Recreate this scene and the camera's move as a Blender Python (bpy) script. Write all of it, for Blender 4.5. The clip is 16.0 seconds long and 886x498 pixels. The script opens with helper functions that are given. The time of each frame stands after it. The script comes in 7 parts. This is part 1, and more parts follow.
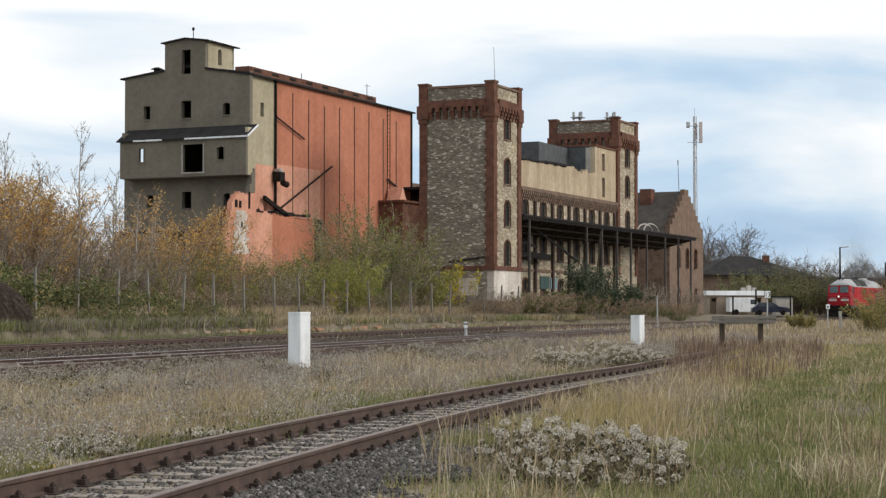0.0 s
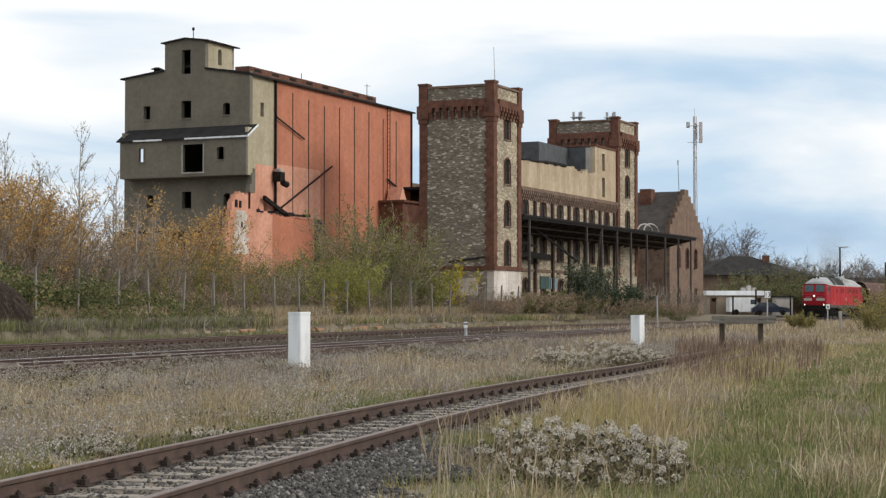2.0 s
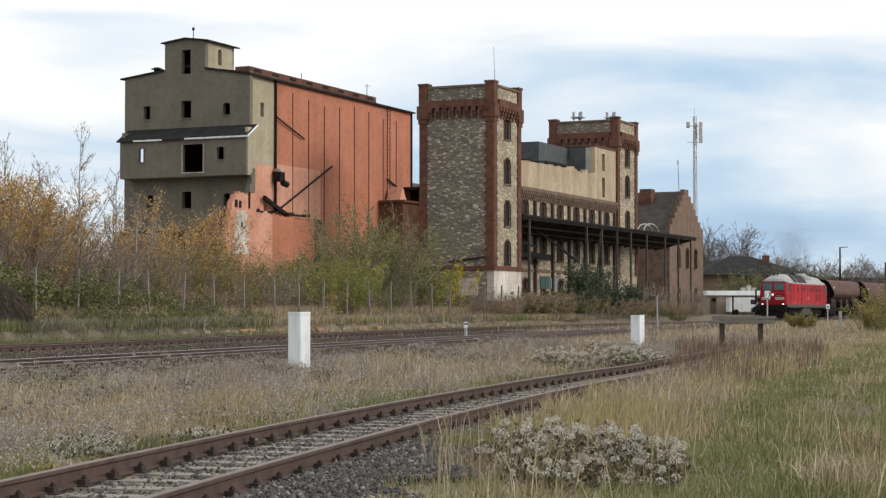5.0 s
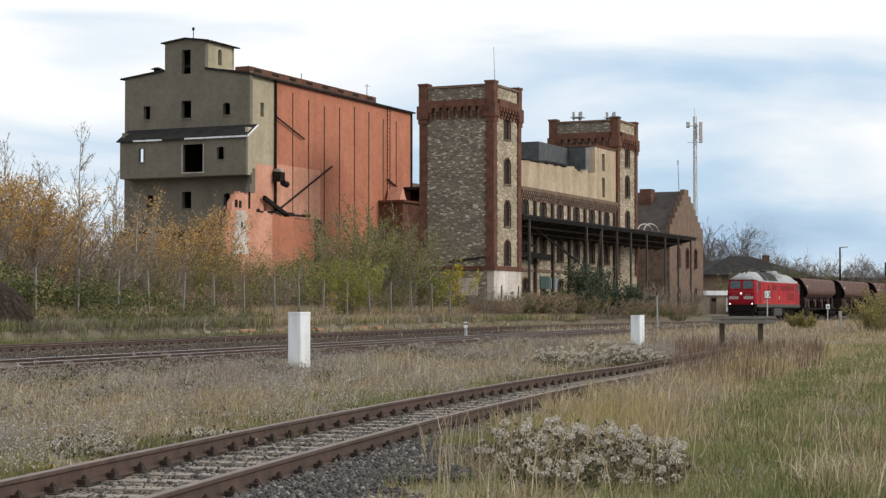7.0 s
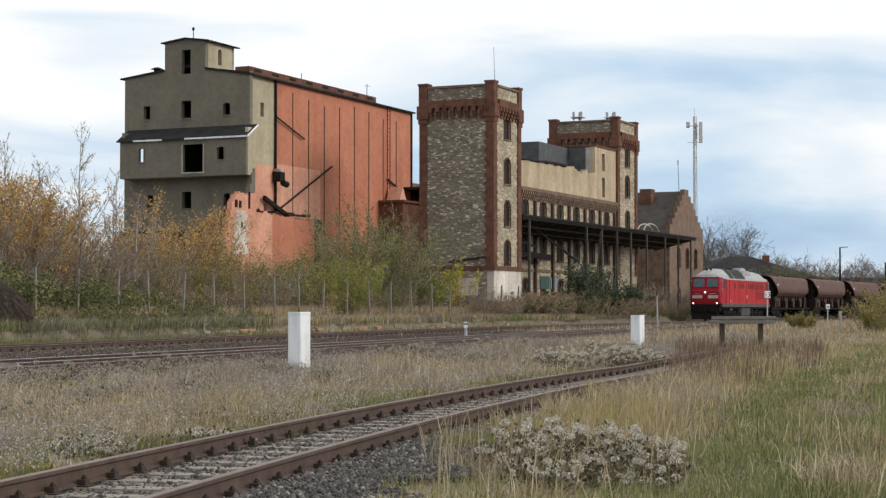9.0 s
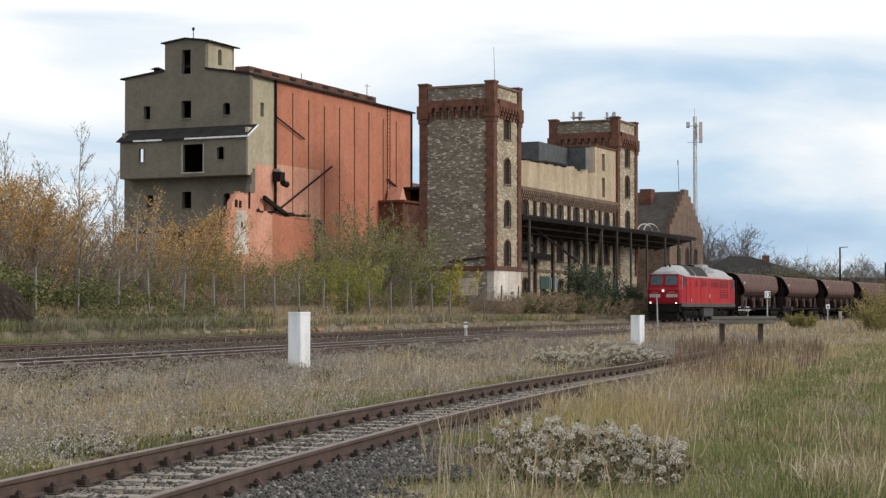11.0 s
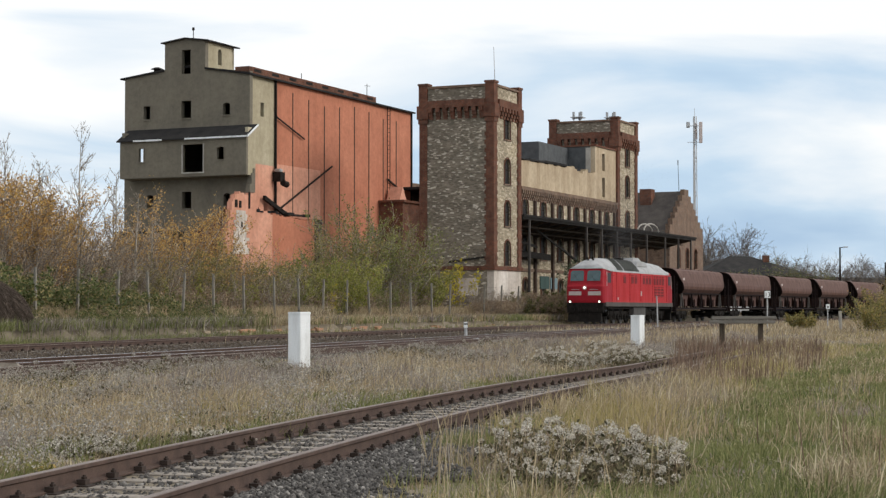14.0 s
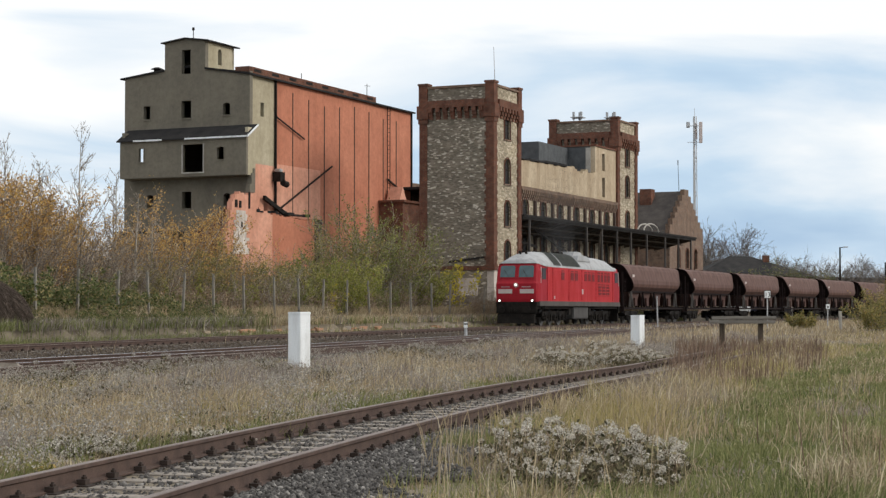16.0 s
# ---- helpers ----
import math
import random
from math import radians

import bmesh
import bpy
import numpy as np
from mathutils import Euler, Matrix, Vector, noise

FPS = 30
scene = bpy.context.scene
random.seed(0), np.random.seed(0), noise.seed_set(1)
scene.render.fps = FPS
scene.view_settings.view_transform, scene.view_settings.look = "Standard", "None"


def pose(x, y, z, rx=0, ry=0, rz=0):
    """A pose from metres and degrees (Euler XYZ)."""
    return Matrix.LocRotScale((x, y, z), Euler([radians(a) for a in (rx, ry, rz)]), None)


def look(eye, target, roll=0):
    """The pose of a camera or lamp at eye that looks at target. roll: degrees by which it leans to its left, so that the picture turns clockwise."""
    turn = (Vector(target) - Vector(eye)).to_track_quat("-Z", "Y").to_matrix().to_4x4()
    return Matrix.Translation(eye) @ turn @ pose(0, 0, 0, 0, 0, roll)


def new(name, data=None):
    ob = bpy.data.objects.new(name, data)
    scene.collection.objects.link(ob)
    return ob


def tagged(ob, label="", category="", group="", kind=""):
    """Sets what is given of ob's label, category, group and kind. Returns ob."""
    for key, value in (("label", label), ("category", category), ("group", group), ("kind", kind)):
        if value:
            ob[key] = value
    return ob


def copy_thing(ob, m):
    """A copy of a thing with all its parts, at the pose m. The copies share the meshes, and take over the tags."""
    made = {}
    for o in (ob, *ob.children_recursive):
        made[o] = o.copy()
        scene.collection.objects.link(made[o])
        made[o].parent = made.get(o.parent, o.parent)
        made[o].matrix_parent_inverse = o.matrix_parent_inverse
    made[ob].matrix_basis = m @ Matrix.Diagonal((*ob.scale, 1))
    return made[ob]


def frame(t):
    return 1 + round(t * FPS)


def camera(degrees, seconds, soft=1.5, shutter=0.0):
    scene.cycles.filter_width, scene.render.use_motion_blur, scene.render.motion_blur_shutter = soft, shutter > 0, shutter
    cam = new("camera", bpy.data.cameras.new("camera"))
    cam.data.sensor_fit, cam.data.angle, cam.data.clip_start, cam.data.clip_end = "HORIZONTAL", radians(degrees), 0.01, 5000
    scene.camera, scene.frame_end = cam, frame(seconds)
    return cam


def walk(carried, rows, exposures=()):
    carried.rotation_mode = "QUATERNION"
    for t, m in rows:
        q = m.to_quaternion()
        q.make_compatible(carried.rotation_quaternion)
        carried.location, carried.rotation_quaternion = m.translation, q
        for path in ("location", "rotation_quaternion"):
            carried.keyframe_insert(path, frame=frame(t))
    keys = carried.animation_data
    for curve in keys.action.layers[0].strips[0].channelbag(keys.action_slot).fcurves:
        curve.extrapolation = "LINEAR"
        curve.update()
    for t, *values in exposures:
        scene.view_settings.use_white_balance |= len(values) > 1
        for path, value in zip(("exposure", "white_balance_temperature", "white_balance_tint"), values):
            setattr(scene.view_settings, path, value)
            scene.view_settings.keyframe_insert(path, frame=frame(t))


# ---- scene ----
cam = camera(28.83, 16.0, soft=1.35)
STAND = pose(0, 0, 1.05, 92.012, 0, 0)
walk(cam, [(0.0, STAND), (16.0, STAND)])

# ---- sky, sun, exposure ----
SUN_AZ, SUN_EL = 106.0, 27.0        # degrees clockwise from the view's axis, and up
world = bpy.data.worlds.new("sky")
scene.world = world
world.use_nodes = True
wt = world.node_tree
wt.nodes.clear()
w_out = wt.nodes.new("ShaderNodeOutputWorld")
w_bg = wt.nodes.new("ShaderNodeBackground")
w_sky = wt.nodes.new("ShaderNodeTexSky")
w_sky.sky_type, w_sky.sun_disc = "NISHITA", False
w_sky.sun_elevation, w_sky.sun_rotation = radians(SUN_EL), radians(SUN_AZ)
w_sky.air_density, w_sky.dust_density = 1.0, 2.0
w_co = wt.nodes.new("ShaderNodeTexCoord")
w_map = wt.nodes.new("ShaderNodeMapping")
w_map.inputs["Scale"].default_value = (2.0, 2.0, 8.5)
w_map.inputs["Location"].default_value = (0.35, 0.1, 0.55)
w_n = wt.nodes.new("ShaderNodeTexNoise")
w_n.inputs["Scale"].default_value, w_n.inputs["Detail"].default_value = 1.7, 7
w_n.inputs["Roughness"].default_value = 0.48
w_n.inputs["Distortion"].default_value = 0.5
w_r = wt.nodes.new("ShaderNodeValToRGB")
w_r.color_ramp.elements[0].position, w_r.color_ramp.elements[0].color = 0.33, (0.37, 0.575, 0.86, 1)
w_r.color_ramp.elements[1].position, w_r.color_ramp.elements[1].color = 0.57, (1.25, 1.26, 1.26, 1)
e_ = w_r.color_ramp.elements.new(0.46)
e_.color = (0.67, 0.865, 1.07, 1)
w_sep = wt.nodes.new("ShaderNodeSeparateXYZ")
w_rise = wt.nodes.new("ShaderNodeMapRange")      # the deck closes towards the zenith
for k_, v_ in ((1, 0.04), (2, 0.175), (3, -0.07), (4, 0.17)):
    w_rise.inputs[k_].default_value = v_
w_calm = wt.nodes.new("ShaderNodeMath")
w_calm.operation = "MULTIPLY_ADD"
w_calm.inputs[1].default_value, w_calm.inputs[2].default_value = 0.62, 0.17
w_add = wt.nodes.new("ShaderNodeMath")
w_sc = wt.nodes.new("ShaderNodeVectorMath")
w_sc.operation = "SCALE"
w_sc.inputs["Scale"].default_value = 0.10
w_mix = wt.nodes.new("ShaderNodeMixRGB")
w_mix.inputs[0].default_value = 0.86
for a, b in ((w_co.outputs["Generated"], w_map.inputs["Vector"]), (w_map.outputs[0], w_n.inputs["Vector"]), (w_co.outputs["Generated"], w_sep.inputs[0]), (w_sep.outputs[2], w_rise.inputs[0]), (w_n.outputs["Fac"], w_calm.inputs[0]), (w_calm.outputs[0], w_add.inputs[0]), (w_rise.outputs[0], w_add.inputs[1]), (w_add.outputs[0], w_r.inputs[0]),
             (w_sky.outputs[0], w_sc.inputs[0]), (w_sc.outputs[0], w_mix.inputs[1]), (w_r.outputs[0], w_mix.inputs[2]),
             (w_mix.outputs[0], w_bg.inputs["Color"]), (w_bg.outputs[0], w_out.inputs["Surface"])):
    wt.links.new(a, b)
w_bg.inputs["Strength"].default_value = 0.90
sun = new("sun", bpy.data.lights.new("sun", "SUN"))
sun.data.energy, sun.data.angle, sun.data.color = 1.55, radians(20), (1.0, 0.94, 0.86)
_az, _el = radians(SUN_AZ), radians(SUN_EL)
sun.matrix_world = look(Vector((math.sin(_az) * math.cos(_el), math.cos(_az) * math.cos(_el), math.sin(_el))) * 200, (0, 0, 0))
scene.view_settings.exposure = 0.0


# ---- materials ----
def nodes_of(name):
    m = bpy.data.materials.new(name)
    m.use_nodes = True
    nt = m.node_tree
    return m, nt, nt.nodes["Principled BSDF"]


def link(nt, a, b):
    nt.links.new(a, b)


def noise_node(nt, vec, scale, detail=5, rough=0.6):
    n = nt.nodes.new("ShaderNodeTexNoise")
    n.inputs["Scale"].default_value, n.inputs["Detail"].default_value, n.inputs["Roughness"].default_value = scale, detail, rough
    if vec is not None:
        link(nt, vec, n.inputs["Vector"])
    return n.outputs["Fac"]


def ramp(nt, fac, stops):
    r = nt.nodes.new("ShaderNodeValToRGB")
    el = r.color_ramp.elements
    while len(el) < len(stops):
        el.new(0.5)
    for e, (p, c) in zip(el, stops):
        e.position, e.color = p, (*c, 1) if len(c) == 3 else c
    link(nt, fac, r.inputs[0])
    return r.outputs[0]


def mix(nt, fac, a, b, mode="MIX"):
    n = nt.nodes.new("ShaderNodeMixRGB")
    n.blend_type = mode
    for sock, v in zip(n.inputs, (fac, a, b)):
        if isinstance(v, (int, float)):
            sock.default_value = v
        elif isinstance(v, tuple):
            sock.default_value = (*v, 1) if len(v) == 3 else v
        else:
            link(nt, v, sock)
    return n.outputs[0]


def bump(nt, bsdf, height, strength=0.4, dist=0.02):
    b = nt.nodes.new("ShaderNodeBump")
    b.inputs["Strength"].default_value, b.inputs["Distance"].default_value = strength, dist
    link(nt, height, b.inputs["Height"])
    link(nt, b.outputs[0], bsdf.inputs["Normal"])


def mapped(nt, scale=(1, 1, 1)):
    c = nt.nodes.new("ShaderNodeTexCoord")
    m = nt.nodes.new("ShaderNodeMapping")
    m.inputs["Scale"].default_value = scale
    link(nt, c.outputs["Object"], m.inputs["Vector"])
    return m.outputs[0]


def wall_vector(nt):
    """Along any upright wall: its length, its height."""
    c = nt.nodes.new("ShaderNodeTexCoord")
    s = nt.nodes.new("ShaderNodeSeparateXYZ")
    link(nt, c.outputs["Object"], s.inputs[0])
    add = nt.nodes.new("ShaderNodeMath")
    link(nt, s.outputs[0], add.inputs[0]), link(nt, s.outputs[1], add.inputs[1])
    j = nt.nodes.new("ShaderNodeCombineXYZ")
    link(nt, add.outputs[0], j.inputs[0]), link(nt, s.outputs[2], j.inputs[1])
    return j.outputs[0]


def plain(name, dark, light, scale=3.0, fine=30.0, rough=0.8, metal=0.0, relief=0.3, dist=0.01, stretch=(1, 1, 1), amount=0.5):
    m, nt, p = nodes_of(name)
    v = mapped(nt, stretch)
    c = ramp(nt, noise_node(nt, v, scale), [(0.3, dark), (0.7, light)])
    g = noise_node(nt, v, fine, 3)
    c = mix(nt, amount, c, ramp(nt, g, [(0.25, (0.55, 0.55, 0.55)), (0.75, (1.2, 1.2, 1.2))]), "MULTIPLY")
    link(nt, c, p.inputs["Base Color"])
    p.inputs["Roughness"].default_value, p.inputs["Metallic"].default_value = rough, metal
    bump(nt, p, g, relief, dist)
    return m


def stone(name, stops, cell=4.2, mortar=(0.34, 0.31, 0.26), patches=None):
    m, nt, p = nodes_of(name)
    v = mapped(nt, (0.8, 0.8, 2.1))
    warp = noise_node(nt, v, 5, 3)
    vv = mix(nt, 0.06, v, warp, "ADD")
    vo = nt.nodes.new("ShaderNodeTexVoronoi")
    vo.inputs["Scale"].default_value = cell
    link(nt, vv, vo.inputs["Vector"])
    sep = nt.nodes.new("ShaderNodeSeparateColor")
    link(nt, vo.outputs["Color"], sep.inputs[0])
    c = ramp(nt, sep.outputs[0], stops)
    ed = nt.nodes.new("ShaderNodeTexVoronoi")
    ed.feature = "DISTANCE_TO_EDGE"
    ed.inputs["Scale"].default_value = cell
    link(nt, vv, ed.inputs["Vector"])
    e = ramp(nt, ed.outputs["Distance"], [(0.02, (0, 0, 0)), (0.09, (1, 1, 1))])
    c = mix(nt, e, mortar, c)
    g = noise_node(nt, v, 22, 4)
    c = mix(nt, 0.6, c, ramp(nt, g, [(0.25, (0.6, 0.6, 0.6)), (0.75, (1.25, 1.25, 1.25))]), "MULTIPLY")
    big = noise_node(nt, v, 0.45, 6, 0.65)
    c = mix(nt, 0.8, c, ramp(nt, big, [(0.3, (0.55, 0.53, 0.50)), (0.55, (1.0, 1.0, 1.0)), (0.72, (1.2, 1.17, 1.1))]), "MULTIPLY")
    link(nt, c, p.inputs["Base Color"])
    p.inputs["Roughness"].default_value = 0.9
    bump(nt, p, mix(nt, 0.3, e, g), 0.7, 0.04)
    return m


def bricks(name, a, b, mortar=(0.30, 0.25, 0.21), size=0.26):
    m, nt, p = nodes_of(name)
    v = wall_vector(nt)
    br = nt.nodes.new("ShaderNodeTexBrick")
    br.inputs["Color1"].default_value, br.inputs["Color2"].default_value = (*a, 1), (*b, 1)
    br.inputs["Mortar"].default_value = (*mortar, 1)
    for k, x in (("Scale", 1.0), ("Brick Width", size), ("Row Height", size * 0.3), ("Mortar Size", size * 0.05), ("Bias", -0.1)):
        br.inputs[k].default_value = x
    link(nt, v, br.inputs["Vector"])
    o = mapped(nt)
    big = ramp(nt, noise_node(nt, o, 1.5, 8, 0.72), [(0.3, (0.42, 0.40, 0.39)), (0.52, (1, 1, 1)), (0.72, (1.55, 1.45, 1.35))])
    c = mix(nt, 0.85, br.outputs["Color"], big, "MULTIPLY")
    g = noise_node(nt, o, 14, 4)
    c = mix(nt, 0.5, c, ramp(nt, g, [(0.25, (0.55, 0.55, 0.55)), (0.75, (1.3, 1.3, 1.3))]), "MULTIPLY")
    link(nt, c, p.inputs["Base Color"])
    p.inputs["Roughness"].default_value = 0.92
    bump(nt, p, mix(nt, 0.4, br.outputs["Fac"], g), -0.4, 0.015)
    return m


def render_coat(name, a, b, streak=0.6, stain=(0.5, 0.48, 0.45)):
    """Old plaster: broad patches, runs of dirt down the wall, fine grain."""
    m, nt, p = nodes_of(name)
    o = mapped(nt)
    c = ramp(nt, noise_node(nt, o, 0.35, 7, 0.65), [(0.3, a), (0.68, b)])
    run = noise_node(nt, mapped(nt, (0.9, 0.9, 0.10)), 0.9, 7, 0.75)
    c = mix(nt, streak, c, ramp(nt, run, [(0.33, stain), (0.6, (1.06, 1.06, 1.06))]), "MULTIPLY")
    g = noise_node(nt, o, 3.2, 9, 0.75)
    c = mix(nt, 0.5, c, ramp(nt, g, [(0.3, (0.6, 0.58, 0.56)), (0.5, (1, 1, 1)), (0.72, (1.35, 1.35, 1.35))]), "MULTIPLY")
    link(nt, c, p.inputs["Base Color"])
    p.inputs["Roughness"].default_value = 0.93
    bump(nt, p, g, 0.35, 0.02)
    return m


def painted(name, base, dirt, rough=0.45, metal=0.0, spread=0.5, streak=(1, 1, 0.25), gloss=0.25):
    m, nt, p = nodes_of(name)
    p.inputs["Specular IOR Level"].default_value = gloss
    o = mapped(nt, streak)
    f = noise_node(nt, o, 2.2, 7, 0.7)
    c = mix(nt, ramp(nt, f, [(0.45, (0, 0, 0)), (0.8, (spread, spread, spread))]), base, dirt)
    g = noise_node(nt, mapped(nt), 40, 3)
    c = mix(nt, 0.25, c, ramp(nt, g, [(0.3, (0.7, 0.7, 0.7)), (0.7, (1.15, 1.15, 1.15))]), "MULTIPLY")
    link(nt, c, p.inputs["Base Color"])
    p.inputs["Roughness"].default_value, p.inputs["Metallic"].default_value = rough, metal
    link(nt, ramp(nt, f, [(0.3, (rough, rough, rough)), (0.8, (min(1, rough + 0.3),) * 3)]), p.inputs["Roughness"])
    bump(nt, p, g, 0.08, 0.005)
    return m


def island(name, stops, rough=0.85, trans=0.0, field=None, field_scale=0.12, gloss=0.2):
    """Leaves, blades, stones: each loose piece takes its own colour out of the ramp, and the patch that it stands in shifts it."""
    m, nt, p = nodes_of(name)
    g = nt.nodes.new("ShaderNodeNewGeometry")
    c = ramp(nt, g.outputs["Random Per Island"], stops)
    if field:
        f = noise_node(nt, g.outputs["Position"], field_scale, 4, 0.6)
        c = mix(nt, ramp(nt, f, [(0.42, (0, 0, 0)), (0.62, (1, 1, 1))]), c, mix(nt, 0.8, c, field))
    link(nt, c, p.inputs["Base Color"])
    p.inputs["Roughness"].default_value = rough
    p.inputs["Specular IOR Level"].default_value = gloss
    if trans:
        t = nt.nodes.new("ShaderNodeBsdfTranslucent")
        link(nt, c, t.inputs["Color"])
        mx = nt.nodes.new("ShaderNodeMixShader")
        mx.inputs[0].default_value = trans
        out = nt.nodes["Material Output"]
        link(nt, p.outputs[0], mx.inputs[1]), link(nt, t.outputs[0], mx.inputs[2]), link(nt, mx.outputs[0], out.inputs["Surface"])
    return m


def glow(name, colour, strength):
    m, nt, p = nodes_of(name)
    p.inputs["Emission Color"].default_value, p.inputs["Emission Strength"].default_value = (*colour, 1), strength
    p.inputs["Base Color"].default_value = (*colour, 1)
    return m


def glass(name, tint, rough=0.08, gloss=0.8):
    m, nt, p = nodes_of(name)
    c = ramp(nt, noise_node(nt, mapped(nt), 2.0, 4), [(0.3, tuple(x * 0.7 for x in tint)), (0.7, tint)])
    link(nt, c, p.inputs["Base Color"])
    p.inputs["Roughness"].default_value, p.inputs["Specular IOR Level"].default_value = rough, gloss
    return m


M = {
    # one rubble stone in two tones: shade and sunlight put into the colours
    "stone": stone("rubble_stone_shaded", [(0.0, (0.15, 0.13, 0.102)), (0.5, (0.205, 0.18, 0.142)), (0.8, (0.27, 0.24, 0.19)), (0.9, (0.50, 0.46, 0.38)), (1.0, (0.66, 0.61, 0.52))], 4.6, (0.26, 0.225, 0.175)),
    "stone_lit": stone("rubble_stone_sunlit", [(0.0, (0.24, 0.20, 0.135)), (0.5, (0.40, 0.34, 0.24)), (1.0, (0.66, 0.58, 0.45))], 4.2, (0.38, 0.325, 0.24)),
    "brick": bricks("red_brick", (0.118, 0.042, 0.026), (0.175, 0.062, 0.036), (0.14, 0.105, 0.085)),
    "brick_brown": bricks("brown_brick", (0.13, 0.074, 0.047), (0.19, 0.105, 0.065), (0.21, 0.17, 0.135)),
    "dark_brick": bricks("sooty_brick", (0.055, 0.029, 0.02), (0.085, 0.043, 0.029), (0.07, 0.055, 0.045)),
    # one cement coat twice: the grey holds shade, the pale holds sunlight
    "grey_coat": render_coat("grey_shaded_cement_coat", (0.138, 0.124, 0.098), (0.178, 0.160, 0.124), 0.35, (0.70, 0.68, 0.65)),
    "pale_coat": render_coat("pale_sunlit_cement_coat", (0.36, 0.32, 0.22), (0.45, 0.40, 0.29), 0.5, (0.6, 0.57, 0.5)),
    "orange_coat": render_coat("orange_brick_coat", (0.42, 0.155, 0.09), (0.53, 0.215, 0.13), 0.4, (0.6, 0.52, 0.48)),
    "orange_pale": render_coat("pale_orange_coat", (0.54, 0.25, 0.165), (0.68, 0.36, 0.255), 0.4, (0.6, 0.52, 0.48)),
    "cream_coat": render_coat("cream_coat", (0.39, 0.31, 0.21), (0.52, 0.43, 0.31), 0.7, (0.55, 0.48, 0.4)),
    "white_coat": render_coat("limewash", (0.46, 0.41, 0.36), (0.78, 0.74, 0.69), 0.75, (0.55, 0.48, 0.42)),
    "felt": plain("roofing_felt", (0.018, 0.018, 0.019), (0.038, 0.036, 0.035), 1.2, 25, 0.9),
    "blue_slate": plain("blue_grey_slate", (0.05, 0.056, 0.062), (0.10, 0.108, 0.115), 1.5, 12, 0.8, relief=0.5, dist=0.03),
    "slate": plain("dark_roof_tile", (0.045, 0.04, 0.038), (0.085, 0.075, 0.068), 0.9, 9, 0.85, relief=0.5, dist=0.03),
    "concrete": plain("concrete", (0.33, 0.31, 0.28), (0.47, 0.45, 0.41), 1.6, 26, 0.9),
    "sleeper": plain("weathered_sleeper", (0.19, 0.162, 0.135), (0.32, 0.285, 0.245), 3, 40, 0.92, stretch=(1, 1, 1)),
    "rust": plain("rusted_steel", (0.058, 0.036, 0.029), (0.118, 0.075, 0.058), 5, 60, 0.8, 0.2),
    "rail_head": plain("worn_rail_head", (0.13, 0.095, 0.08), (0.22, 0.172, 0.15), 2, 50, 0.5, 0.5, stretch=(1, 1, 1)),
    "dark_steel": plain("dark_steel", (0.011, 0.010, 0.0095), (0.032, 0.028, 0.025), 4, 40, 0.7, 0.3),
    "grime": plain("grimy_running_gear", (0.006, 0.0055, 0.005), (0.026, 0.022, 0.019), 3, 30, 0.85),
    "white_box": painted("white_cabinet_paint", (0.78, 0.81, 0.83), (0.36, 0.36, 0.33), 0.5, spread=0.7),
    "soil": plain("dry_soil", (0.14, 0.115, 0.08), (0.24, 0.20, 0.14), 0.25, 6, 0.98, relief=0.8, dist=0.05, amount=0.7),
    "ballast_bed": plain("ballast_bed", (0.054, 0.045, 0.038), (0.115, 0.095, 0.078), 3, 22, 0.98, relief=1.0, dist=0.04, amount=0.9),
    "red": painted("traffic_red_paint", (0.42, 0.014, 0.018), (0.20, 0.022, 0.022), 0.5),
    # the same red with the front's shade put in; serves the seams too
    "deep_red": painted("traffic_red_shaded_front", (0.31, 0.007, 0.017), (0.14, 0.012, 0.016), 0.5),
    "roof_grey": painted("light_grey_roof_paint", (0.38, 0.39, 0.40), (0.14, 0.13, 0.12), 0.6, spread=0.8),
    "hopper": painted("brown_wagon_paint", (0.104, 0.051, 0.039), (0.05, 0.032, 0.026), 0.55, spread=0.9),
    # wagon brown with the shade of ends and underparts put into it
    "hopper_dark": painted("brown_black_wagon_shade", (0.013, 0.008, 0.008), (0.03, 0.019, 0.016), 0.8),
    "sill_grey": painted("dusty_grey_sill", (0.085, 0.076, 0.07), (0.045, 0.039, 0.034), 0.7),
    "clip_rust": plain("dark_rusted_clip", (0.022, 0.015, 0.012), (0.055, 0.036, 0.028), 6, 40, 0.9),
    "post_concrete": plain("mossy_grey_concrete", (0.13, 0.12, 0.10), (0.30, 0.28, 0.24), 2.5, 20, 0.95),
    "dark_slate": plain("sooty_dark_tile", (0.020, 0.020, 0.021), (0.046, 0.043, 0.041), 0.8, 7, 0.85, relief=0.5, dist=0.03),
    "bright_head": plain("polished_rail_head", (0.34, 0.35, 0.38), (0.50, 0.51, 0.54), 1, 40, 0.25, 0.9),
    "grey_timber": plain("silvered_old_timber", (0.12, 0.108, 0.093), (0.23, 0.215, 0.19), 2, 26, 0.95, stretch=(0.6, 6, 6)),
    "galv": plain("galvanised_steel", (0.36, 0.37, 0.38), (0.50, 0.51, 0.52), 3, 30, 0.5, 0.4),
    "timber": plain("weathered_timber", (0.055, 0.042, 0.032), (0.11, 0.09, 0.07), 2, 30, 0.9, stretch=(6, 6, 0.6)),
}


for k_ in ("grime", "hopper_dark", "dark_steel", "felt", "slate", "dark_slate", "timber", "brick"):      # matt soot and rust
    M[k_].node_tree.nodes["Principled BSDF"].inputs["Specular IOR Level"].default_value = 0.12
M["sooty_pane"] = glass("sooty_pane", (0.018, 0.019, 0.022), 0.35)


